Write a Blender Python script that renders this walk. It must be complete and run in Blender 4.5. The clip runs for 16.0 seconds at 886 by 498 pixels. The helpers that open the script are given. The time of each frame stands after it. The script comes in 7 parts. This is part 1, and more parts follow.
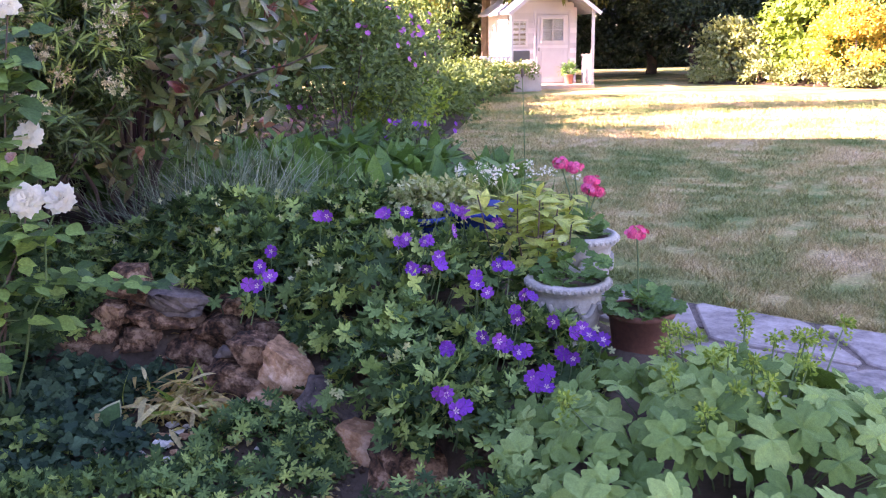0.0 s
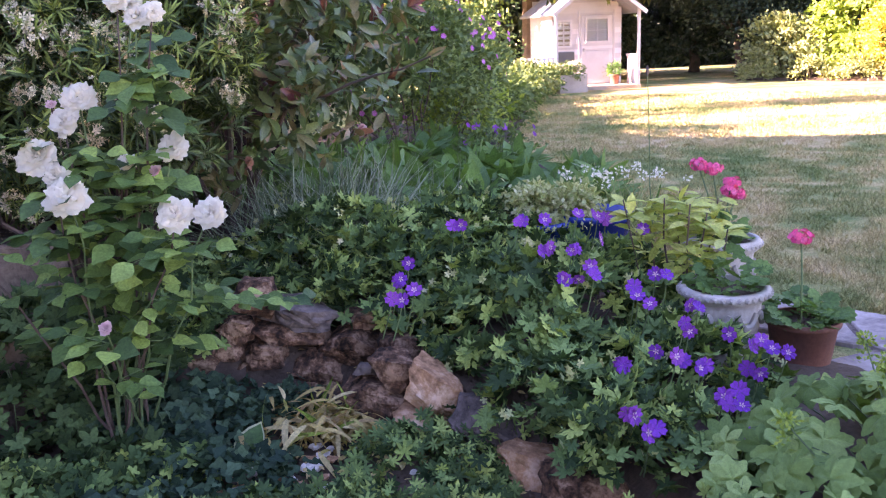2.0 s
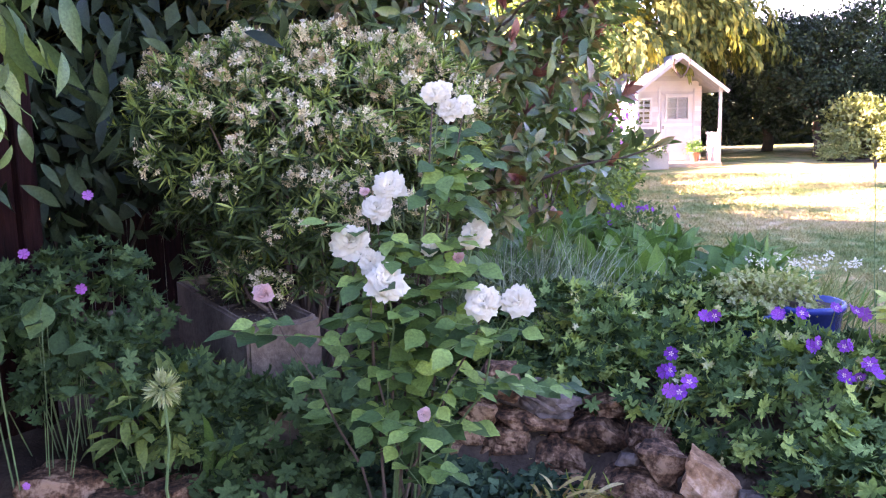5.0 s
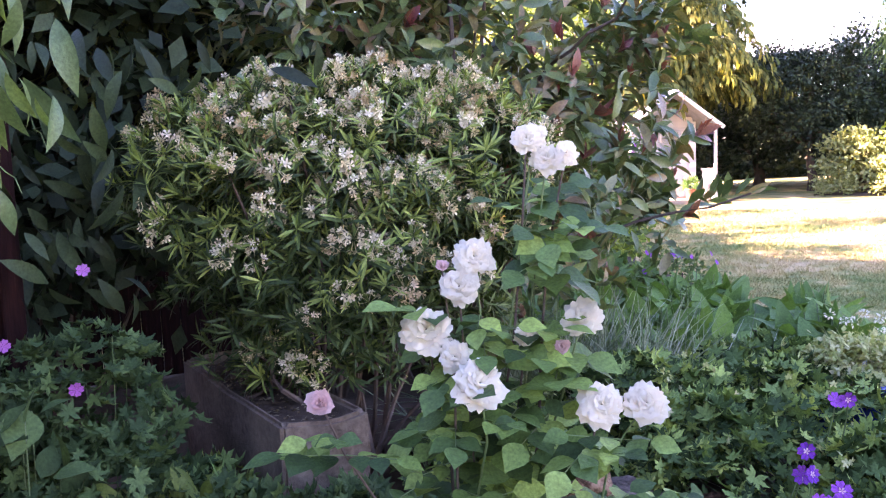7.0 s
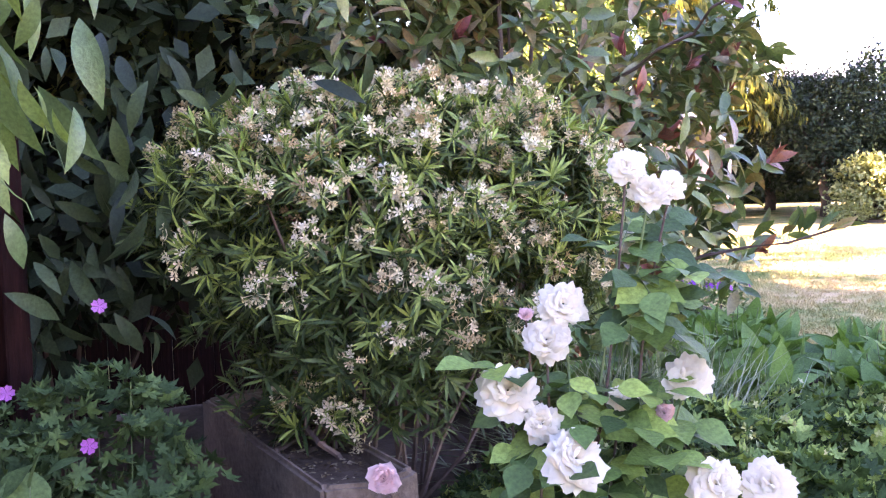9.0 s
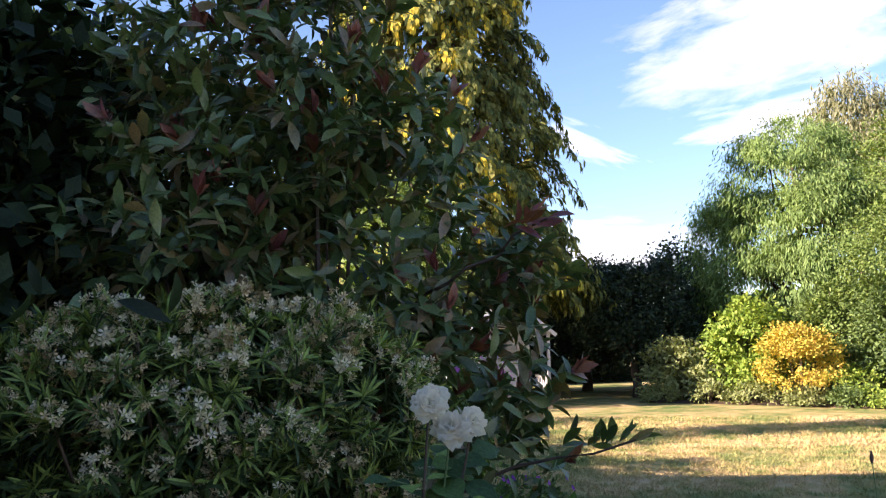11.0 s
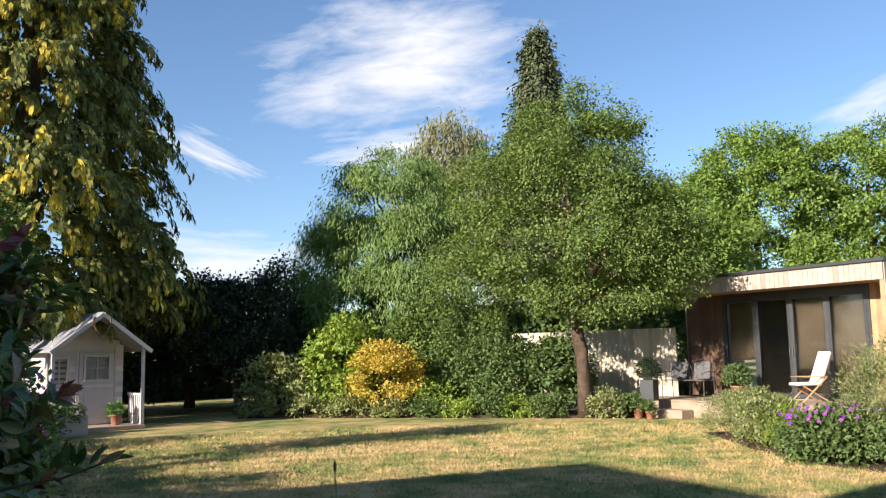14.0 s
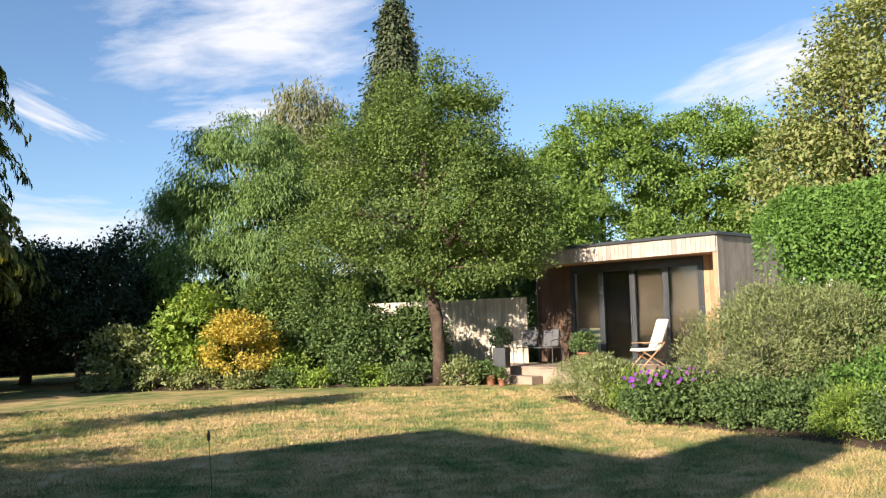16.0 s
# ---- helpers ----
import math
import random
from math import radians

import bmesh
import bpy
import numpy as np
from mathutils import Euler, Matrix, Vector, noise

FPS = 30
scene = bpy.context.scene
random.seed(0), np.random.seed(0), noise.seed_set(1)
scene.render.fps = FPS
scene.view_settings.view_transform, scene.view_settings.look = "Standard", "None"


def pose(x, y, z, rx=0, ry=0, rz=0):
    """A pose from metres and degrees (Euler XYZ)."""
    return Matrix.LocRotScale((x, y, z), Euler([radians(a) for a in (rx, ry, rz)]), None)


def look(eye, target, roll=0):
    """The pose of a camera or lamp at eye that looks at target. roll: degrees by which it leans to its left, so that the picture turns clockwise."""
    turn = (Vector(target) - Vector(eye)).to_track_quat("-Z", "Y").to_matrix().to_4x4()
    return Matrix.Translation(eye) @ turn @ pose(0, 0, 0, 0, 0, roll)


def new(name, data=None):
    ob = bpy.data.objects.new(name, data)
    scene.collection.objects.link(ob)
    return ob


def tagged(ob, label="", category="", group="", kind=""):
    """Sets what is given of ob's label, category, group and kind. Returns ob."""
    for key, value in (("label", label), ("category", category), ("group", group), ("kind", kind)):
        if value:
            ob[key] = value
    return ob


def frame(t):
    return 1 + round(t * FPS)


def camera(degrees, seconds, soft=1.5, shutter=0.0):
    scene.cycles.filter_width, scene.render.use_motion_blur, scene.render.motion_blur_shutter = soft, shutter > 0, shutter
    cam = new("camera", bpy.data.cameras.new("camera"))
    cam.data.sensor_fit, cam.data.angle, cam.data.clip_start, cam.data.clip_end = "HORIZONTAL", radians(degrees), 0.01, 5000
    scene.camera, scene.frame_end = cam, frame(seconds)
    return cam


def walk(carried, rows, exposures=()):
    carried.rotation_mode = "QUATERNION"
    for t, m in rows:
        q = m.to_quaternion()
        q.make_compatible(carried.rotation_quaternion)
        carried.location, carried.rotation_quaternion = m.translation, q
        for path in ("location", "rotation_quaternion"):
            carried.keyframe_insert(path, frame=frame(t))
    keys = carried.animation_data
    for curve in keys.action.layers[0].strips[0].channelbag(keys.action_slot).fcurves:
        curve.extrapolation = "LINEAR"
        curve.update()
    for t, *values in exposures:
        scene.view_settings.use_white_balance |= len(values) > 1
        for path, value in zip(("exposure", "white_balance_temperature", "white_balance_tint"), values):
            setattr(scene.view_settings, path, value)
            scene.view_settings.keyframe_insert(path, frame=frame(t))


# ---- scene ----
cam = camera(54.0, 16.0, soft=1.2)
METRES, EYE, TILT, LEAN, TURN = 3.8, 1.207, 0.0, 0.0, -22.5
ROWS = [
    (0.0, 0.0, 0.0, 0.0, -0.2, -13.72, 0.82),
    (0.5, -0.0098, -0.001, -0.0007, 0.26, -13.8, 0.74),
    (1.0, -0.0239, -0.0012, -0.0027, 0.34, -14.27, 0.71),
    (1.5, -0.0516, 0.0095, -0.004, 1.11, -14.17, 0.96),
    (2.0, -0.1126, 0.0418, -0.0018, 1.5, -13.4, 2.28),
    (2.5, -0.1665, 0.0494, 0.0086, 3.85, -13.26, 2.68),
    (3.0, -0.2298, 0.0298, 0.0135, 4.64, -12.32, 2.73),
    (3.5, -0.2909, 0.0031, 0.0116, 4.01, -12.06, 2.11),
    (4.0, -0.3118, -0.0069, 0.0166, 4.03, -10.68, 1.22),
    (6.5, -0.3782, 0.1507, 0.0309, 4.94, -6.92, 1.54),
    (7.0, -0.4172, 0.1811, 0.0349, 3.3, -6.27, 2.19),
    (7.5, -0.4556, 0.1917, 0.0308, 5.06, -7.53, 1.73),
    (8.0, -0.4794, 0.201, 0.0244, 7.24, -9.09, 1.23),
    (8.5, -0.4814, 0.2243, 0.0273, 6.63, -9.29, 1.25),
    (9.0, -0.469, 0.2653, 0.0421, 3.48, -5.07, 1.22),
    (9.5, -0.4619, 0.29, 0.0559, -0.04, 0.71, 0.65),
    (12.0, -0.441, 0.2244, 0.0802, -15.18, 7.86, 1.8),
    (12.5, -0.4204, 0.2104, 0.0814, -21.19, 8.15, 1.78),
    (13.0, -0.4063, 0.198, 0.0816, -26.4, 7.38, 1.86),
    (13.5, -0.3752, 0.1833, 0.0827, -30.26, 7.29, 1.58),
    (14.0, -0.3382, 0.1638, 0.0825, -32.1, 6.86, 1.16),
    (14.5, -0.3246, 0.1486, 0.0808, -34.5, 5.92, 1.39),
    (15.0, -0.3373, 0.1555, 0.0801, -37.93, 5.36, 1.48),
    (15.5, -0.3588, 0.1635, 0.0817, -40.35, 5.04, 1.51),
    (16.0, -0.3686, 0.1706, 0.0797, -41.75, 4.69, 1.57),
]
EXPOSURES = [(0.0, 3.72, 6750, 54), (3.0, 3.98, 6800, 53), (4.0, 4.18, 6650, 51), (6.5, 4.2, 6650, 53), (7.2, 4.2, 6850, 54), (8.0, 4.25, 7350, 57), (8.5, 4.45, 7350, 57), (9.1, 4.55, 6900, 56), (9.7, 4.15, 6750, 49), (11.8, 1.15, 6180, 15), (13.0, 1.13, 6120, 13), (16.0, 1.1, 6100, 12)]
walk(cam, [(t, pose(0, 0, EYE, TILT, LEAN, TURN) @ pose(METRES * x, METRES * y, METRES * z, 90 + pitch, roll, yaw)) for t, x, y, z, yaw, pitch, roll in ROWS], EXPOSURES)

# ---- light ----
SUN_FROM = Vector((-0.97, 0.24, 0.0)).normalized()
SUN_HEIGHT = radians(22)
sun_dir = Vector((SUN_FROM.x * math.cos(SUN_HEIGHT), SUN_FROM.y * math.cos(SUN_HEIGHT), math.sin(SUN_HEIGHT)))
world = bpy.data.worlds.new("sky")
world.use_nodes = True
scene.world = world
sky = world.node_tree.nodes.new("ShaderNodeTexSky")
sky.sky_type, sky.sun_disc = "NISHITA", False
sky.sun_elevation, sky.sun_rotation = SUN_HEIGHT, math.atan2(SUN_FROM.x, SUN_FROM.y)
sky.air_density, sky.dust_density, sky.ozone_density = 1.0, 0.15, 3.0
world.node_tree.nodes["Background"].inputs["Strength"].default_value = 0.078
world.node_tree.links.new(sky.outputs["Color"], world.node_tree.nodes["Background"].inputs["Color"])
sun = new("sun", bpy.data.lights.new("sun", "SUN"))
sun.data.energy, sun.data.angle, sun.data.color = 5.0, radians(0.6), (1.0, 0.87, 0.68)
sun.matrix_world = look((0, 0, 30), Vector((0, 0, 30)) - sun_dir)


# ---- materials ----
def material(name):
    m = bpy.data.materials.new(name)
    m.use_nodes = True
    return m, m.node_tree.nodes, m.node_tree.links, m.node_tree.nodes["Principled BSDF"]


def ramp(nodes, stops):
    r = nodes.new("ShaderNodeValToRGB")
    while len(r.color_ramp.elements) < len(stops):
        r.color_ramp.elements.new(0.5)
    for e, (p, c) in zip(r.color_ramp.elements, stops):
        e.position, e.color = p, (*c, 1)
    return r


def noise_node(nodes, links, scale, detail=4.0, rough=0.55, coords="Object"):
    c = nodes.new("ShaderNodeTexCoord")
    n = nodes.new("ShaderNodeTexNoise")
    n.inputs["Scale"].default_value, n.inputs["Detail"].default_value, n.inputs["Roughness"].default_value = scale, detail, rough
    links.new(c.outputs[coords], n.inputs["Vector"])
    return n


def bump(nodes, links, height, bsdf, strength, distance=0.01):
    b = nodes.new("ShaderNodeBump")
    b.inputs["Strength"].default_value, b.inputs["Distance"].default_value = strength, distance
    links.new(height, b.inputs["Height"])
    links.new(b.outputs["Normal"], bsdf.inputs["Normal"])


def surface(name, dark, light, scale=6.0, rough=0.7, relief=0.3, fine=60.0, metal=0.0, mid=None, spread=(0.3, 0.7)):
    """A mottled material: a coarse noise for stains and a fine one for grain and relief."""
    m, nodes, links, bsdf = material(name)
    big, small = noise_node(nodes, links, scale), noise_node(nodes, links, fine, 6.0, 0.65)
    mix = nodes.new("ShaderNodeMath")
    mix.operation = "MULTIPLY_ADD"
    mix.inputs[1].default_value = 0.45
    links.new(small.outputs["Fac"], mix.inputs[0])
    half = nodes.new("ShaderNodeMath")
    half.operation = "MULTIPLY"
    half.inputs[1].default_value = 0.55
    links.new(big.outputs["Fac"], half.inputs[0])
    links.new(half.outputs[0], mix.inputs[2])
    stops = [(spread[0], dark), (spread[1], light)] if mid is None else [(spread[0], dark), (0.5, mid), (spread[1], light)]
    r = ramp(nodes, stops)
    links.new(mix.outputs[0], r.inputs["Fac"])
    obj = nodes.new("ShaderNodeObjectInfo")
    hsv = nodes.new("ShaderNodeHueSaturation")
    val = nodes.new("ShaderNodeMapRange")
    val.inputs["To Min"].default_value, val.inputs["To Max"].default_value = 0.8, 1.2
    links.new(obj.outputs["Random"], val.inputs["Value"])
    links.new(val.outputs[0], hsv.inputs["Value"])
    links.new(r.outputs["Color"], hsv.inputs["Color"])
    links.new(hsv.outputs["Color"], bsdf.inputs["Base Color"])
    bsdf.inputs["Roughness"].default_value, bsdf.inputs["Metallic"].default_value = rough, metal
    if rough > 0.84:
        bsdf.inputs["Specular IOR Level"].default_value = 0.2
    if relief:
        bump(nodes, links, mix.outputs[0], bsdf, relief, 0.02)
    return m


def leafage(name, colours, rough=0.6, through_light=0.3, gloss=0.22, glow=1.25):
    """Leaves: each island takes its own colour from the ramp; some light passes through the blade."""
    m, nodes, links, bsdf = material(name)
    geo = nodes.new("ShaderNodeNewGeometry")
    obj = nodes.new("ShaderNodeObjectInfo")
    add = nodes.new("ShaderNodeMath")
    add.operation = "ADD"
    links.new(geo.outputs["Random Per Island"], add.inputs[0])
    links.new(obj.outputs["Random"], add.inputs[1])
    frac = nodes.new("ShaderNodeMath")
    frac.operation = "FRACT"
    links.new(add.outputs[0], frac.inputs[0])
    n = len(colours)
    r = ramp(nodes, [(i / max(1, n - 1), c) for i, c in enumerate(colours)])
    links.new(frac.outputs[0], r.inputs["Fac"])
    vein = noise_node(nodes, links, 14.0, 3.0)
    hsv = nodes.new("ShaderNodeHueSaturation")
    val = nodes.new("ShaderNodeMapRange")
    val.inputs["To Min"].default_value, val.inputs["To Max"].default_value = 0.65, 1.35
    links.new(vein.outputs["Fac"], val.inputs["Value"])
    fine = noise_node(nodes, links, 110.0, 3.0, 0.6)
    grain = nodes.new("ShaderNodeMapRange")
    grain.inputs["From Min"].default_value, grain.inputs["From Max"].default_value = 0.3, 0.7
    grain.inputs["To Min"].default_value, grain.inputs["To Max"].default_value = 0.72, 1.28
    links.new(fine.outputs["Fac"], grain.inputs["Value"])
    both = nodes.new("ShaderNodeMath")
    both.operation = "MULTIPLY"
    links.new(val.outputs[0], both.inputs[0])
    links.new(grain.outputs[0], both.inputs[1])
    links.new(both.outputs[0], hsv.inputs["Value"])
    links.new(r.outputs["Color"], hsv.inputs["Color"])
    links.new(hsv.outputs["Color"], bsdf.inputs["Base Color"])
    bump(nodes, links, fine.outputs["Fac"], bsdf, 0.35, 0.006)
    bsdf.inputs["Roughness"].default_value = rough
    bsdf.inputs["Specular IOR Level"].default_value = gloss
    trans = nodes.new("ShaderNodeBsdfTranslucent")
    warm = nodes.new("ShaderNodeMix")
    warm.data_type, warm.blend_type = "RGBA", "MULTIPLY"
    warm.inputs[0].default_value = 1.0
    warm.inputs[7].default_value = (glow, glow, 0.45, 1)
    links.new(hsv.outputs["Color"], warm.inputs[6])
    links.new(warm.outputs[2], trans.inputs["Color"])
    shader = nodes.new("ShaderNodeMixShader")
    shader.inputs[0].default_value = through_light
    links.new(bsdf.outputs[0], shader.inputs[1])
    links.new(trans.outputs[0], shader.inputs[2])
    links.new(shader.outputs[0], nodes["Material Output"].inputs["Surface"])
    return m


def petal_material(name, colour):
    """Soft petals: barely veined, with light passing through."""
    m, nodes, links, bsdf = material(name)
    nz = noise_node(nodes, links, 9.0, 3.0)
    r = ramp(nodes, [(0.3, tuple(c * 0.93 for c in colour)), (0.7, colour)])
    links.new(nz.outputs["Fac"], r.inputs["Fac"])
    links.new(r.outputs["Color"], bsdf.inputs["Base Color"])
    bsdf.inputs["Roughness"].default_value = 0.7
    bsdf.inputs["Specular IOR Level"].default_value = 0.15
    trans = nodes.new("ShaderNodeBsdfTranslucent")
    links.new(r.outputs["Color"], trans.inputs["Color"])
    mx = nodes.new("ShaderNodeMixShader")
    mx.inputs[0].default_value = 0.5
    links.new(bsdf.outputs[0], mx.inputs[1])
    links.new(trans.outputs[0], mx.inputs[2])
    links.new(mx.outputs[0], nodes["Material Output"].inputs["Surface"])
    return m


M_APPLE = leafage("apple_leaves", [(0.07, 0.115, 0.03), (0.12, 0.18, 0.045), (0.18, 0.25, 0.065), (0.24, 0.30, 0.09)])
M_WILLOW = leafage("willow_leaves", [(0.12, 0.19, 0.06), (0.19, 0.28, 0.09), (0.27, 0.36, 0.13)])
M_BIRCH = leafage("birch_leaves", [(0.16, 0.17, 0.08), (0.24, 0.24, 0.13), (0.30, 0.29, 0.20)])
M_SEQ = leafage("sequoia_needles", [(0.05, 0.075, 0.04), (0.09, 0.11, 0.055), (0.12, 0.13, 0.07)], 0.8, 0.1)
M_MAPLE = leafage("maple_leaves", [(0.11, 0.18, 0.04), (0.19, 0.28, 0.06), (0.26, 0.36, 0.08)])
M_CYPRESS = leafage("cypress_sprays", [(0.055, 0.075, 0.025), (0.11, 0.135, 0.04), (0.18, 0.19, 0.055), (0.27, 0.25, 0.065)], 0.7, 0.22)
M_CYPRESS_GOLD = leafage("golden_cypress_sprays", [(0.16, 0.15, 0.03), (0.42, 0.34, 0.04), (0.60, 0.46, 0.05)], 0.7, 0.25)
M_HOLLY = leafage("holly_leaves", [(0.02, 0.035, 0.018), (0.035, 0.055, 0.025), (0.05, 0.07, 0.035)], 0.4, 0.1)
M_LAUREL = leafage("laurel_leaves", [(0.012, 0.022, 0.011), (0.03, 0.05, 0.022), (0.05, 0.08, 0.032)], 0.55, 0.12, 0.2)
M_HEDGE = leafage("hedge_leaves", [(0.08, 0.15, 0.03), (0.14, 0.25, 0.05), (0.20, 0.33, 0.07)])
M_LIME = leafage("lime_leaves", [(0.15, 0.24, 0.04), (0.24, 0.34, 0.06), (0.36, 0.42, 0.08)])
M_GOLD = leafage("golden_leaves", [(0.40, 0.31, 0.05), (0.52, 0.42, 0.07), (0.60, 0.50, 0.10), (0.48, 0.26, 0.06)])
M_GREY = leafage("grey_green_leaves", [(0.17, 0.20, 0.08), (0.26, 0.29, 0.12), (0.36, 0.38, 0.17)])
M_BORDER = leafage("border_leaves", [(0.07, 0.11, 0.04), (0.12, 0.18, 0.06), (0.18, 0.25, 0.08)])
M_OLIVE = leafage("olive_gold_leaves", [(0.22, 0.24, 0.08), (0.34, 0.34, 0.13), (0.18, 0.25, 0.08)])
M_GERANIUM = leafage("cranesbill_leaves", [(0.024, 0.05, 0.018), (0.05, 0.098, 0.032), (0.10, 0.17, 0.052), (0.18, 0.28, 0.08), (0.36, 0.44, 0.11)], 0.6, 0.18, 0.12)
M_ALCHEMILLA = leafage("mantle_leaves", [(0.08, 0.145, 0.036), (0.18, 0.28, 0.075), (0.32, 0.43, 0.13)], 0.6, 0.2, 0.15)
M_AQUILEGIA = leafage("blue_green_leaves", [(0.018, 0.042, 0.026), (0.042, 0.085, 0.045), (0.085, 0.145, 0.07)], 0.6, 0.15, 0.12)
M_ROSE_LEAF = leafage("rose_leaves", [(0.035, 0.075, 0.026), (0.075, 0.14, 0.04), (0.14, 0.235, 0.06), (0.28, 0.39, 0.09)], 0.45, 0.22, 0.18)
# choisya leaves: dark for the shaded inside, yellow-green tips lightened for the lit top
M_CHOISYA = leafage("narrow_leaves", [(0.03, 0.055, 0.02), (0.06, 0.10, 0.03), (0.13, 0.18, 0.05)], 0.38, 0.18)
M_CHOISYA_TIP = leafage("top_lit_narrow_leaves", [(0.14, 0.20, 0.05), (0.24, 0.32, 0.08), (0.36, 0.43, 0.11)], 0.4, 0.25)
M_PHOTINIA = leafage("photinia_leaves", [(0.05, 0.09, 0.032), (0.10, 0.155, 0.05), (0.16, 0.22, 0.075), (0.24, 0.15, 0.075)], 0.28, 0.2, 0.6)
M_PHOTINIA_RED = leafage("young_red_leaves", [(0.17, 0.045, 0.05), (0.24, 0.07, 0.06), (0.28, 0.12, 0.07)], 0.3, 0.3, 0.6)
M_CLEMATIS = leafage("drooping_leaves", [(0.07, 0.12, 0.05), (0.12, 0.19, 0.07), (0.24, 0.33, 0.09)], 0.38, 0.2, 0.5)
M_STRIPED = leafage("striped_grass", [(0.08, 0.12, 0.07), (0.42, 0.46, 0.36), (0.12, 0.17, 0.10), (0.30, 0.35, 0.26)], 0.6)
# leaf green darkened to paint in the shade below trough and climber
M_SHADE = leafage("shaded_leaves", [(0.03, 0.06, 0.022), (0.055, 0.10, 0.034), (0.095, 0.155, 0.05)], 0.6, 0.15, 0.12)
M_TOOTHED = leafage("toothed_leaves", [(0.07, 0.11, 0.025), (0.13, 0.18, 0.04), (0.20, 0.25, 0.06)], 0.5, 0.2)
M_BROAD = leafage("broad_leaves", [(0.07, 0.15, 0.04), (0.11, 0.21, 0.06), (0.15, 0.27, 0.07)], 0.5)
M_VARIEG = leafage("variegated_leaves", [(0.45, 0.44, 0.22), (0.28, 0.33, 0.12), (0.55, 0.52, 0.30)], 0.6)
M_YELLOW = leafage("yellow_green_leaves", [(0.30, 0.36, 0.07), (0.46, 0.50, 0.12), (0.58, 0.58, 0.20)], 0.5)
M_DRY = leafage("dry_leaves", [(0.58, 0.41, 0.13), (0.66, 0.52, 0.25), (0.40, 0.24, 0.10), (0.50, 0.46, 0.14)], 0.7)
M_LITTER = leafage("leaf_mould", [(0.06, 0.04, 0.025), (0.16, 0.11, 0.07), (0.36, 0.30, 0.23)], 0.8)
M_WHITE_PETAL = petal_material("white_petals", (0.95, 0.87, 0.69))
M_BLUSH = petal_material("blush_petals", (0.88, 0.62, 0.58))
M_CREAM = leafage("cream_petals", [(0.70, 0.56, 0.36), (0.82, 0.71, 0.49), (0.56, 0.38, 0.20)], 0.6, 0.25, 0.15, 1.0)
M_VIOLET = leafage("violet_petals", [(0.19, 0.042, 0.34), (0.27, 0.062, 0.41), (0.36, 0.09, 0.42)], 0.6, 0.3, 0.2, 1.0)
M_PINK = leafage("pink_petals", [(0.85, 0.08, 0.24), (0.90, 0.18, 0.36)], 0.5, 0.3, 0.2, 1.0)
M_MAUVE = leafage("mauve_petals", [(0.50, 0.13, 0.42), (0.58, 0.20, 0.50)], 0.5, 0.3, 0.2, 1.0)
M_BARK = surface("bark", (0.04, 0.028, 0.022), (0.15, 0.105, 0.075), 5, 0.9, 0.9, 30)
M_STEM = surface("green_stem", (0.06, 0.11, 0.03), (0.14, 0.20, 0.07), 20, 0.6, 0.1)
M_WOODY = surface("woody_stem", (0.06, 0.04, 0.03), (0.16, 0.10, 0.07), 20, 0.8, 0.3)
M_SOIL = surface("soil", (0.035, 0.024, 0.017), (0.13, 0.088, 0.06), 4, 0.95, 1.0, 45)
M_ROCK = surface("ironstone", (0.03, 0.018, 0.012), (0.42, 0.25, 0.15), 9, 0.95, 1.0, 45, mid=(0.15, 0.075, 0.04), spread=(0.41, 0.59))
M_ROCK_PALE = surface("buff_stone", (0.16, 0.075, 0.035), (0.70, 0.46, 0.30), 7, 0.95, 1.0, 40, mid=(0.46, 0.24, 0.12), spread=(0.36, 0.62))
M_ROCK_GREY = surface("grey_stone", (0.045, 0.034, 0.027), (0.25, 0.185, 0.15), 8, 0.95, 1.0, 40, spread=(0.36, 0.64))
M_FLAG = surface("sandstone_flag", (0.15, 0.12, 0.11), (0.46, 0.37, 0.32), 4.0, 0.9, 0.5, 26, mid=(0.30, 0.24, 0.21), spread=(0.36, 0.64))
M_TROUGH = surface("weathered_trough", (0.075, 0.05, 0.036), (0.36, 0.265, 0.19), 4, 0.9, 0.8, 40)
M_CHIP = surface("pale_chips", (0.52, 0.44, 0.35), (0.80, 0.70, 0.58), 12, 0.9, 0.4)
M_URN = surface("cast_stone", (0.26, 0.23, 0.19), (0.54, 0.48, 0.41), 6, 0.85, 0.4, 50)
M_TERRACOTTA = surface("terracotta", (0.26, 0.10, 0.06), (0.46, 0.20, 0.12), 5, 0.8, 0.2)
# a darker terracotta, the shadow on the near pot painted into it
M_TERRACOTTA_SHADED = surface("shaded_terracotta", (0.12, 0.045, 0.03), (0.28, 0.11, 0.065), 5, 0.8, 0.2)
M_BLUE = surface("blue_glaze", (0.015, 0.03, 0.16), (0.03, 0.06, 0.30), 5, 0.2, 0.05)
M_PAINT = surface("white_paint", (0.47, 0.42, 0.42), (0.58, 0.53, 0.52), 3, 0.55, 0.08)
M_ROOF = surface("roof_felt", (0.20, 0.20, 0.23), (0.34, 0.34, 0.37), 6, 0.9, 0.4)
M_FENCE = surface("cream_fence", (0.50, 0.42, 0.32), (0.70, 0.62, 0.50), 2, 0.8, 0.25)
M_CEDAR = surface("silvered_cedar", (0.26, 0.21, 0.17), (0.50, 0.43, 0.36), 2.5, 0.75, 0.25)
M_CEDAR_WARM = surface("warm_cedar", (0.34, 0.19, 0.10), (0.55, 0.34, 0.19), 2.5, 0.7, 0.25)
# cedar with the shade of roof and apple tree put into its colour
M_CEDAR_SHADED = surface("shaded_cedar", (0.07, 0.04, 0.026), (0.15, 0.085, 0.05), 2.5, 0.7, 0.25)
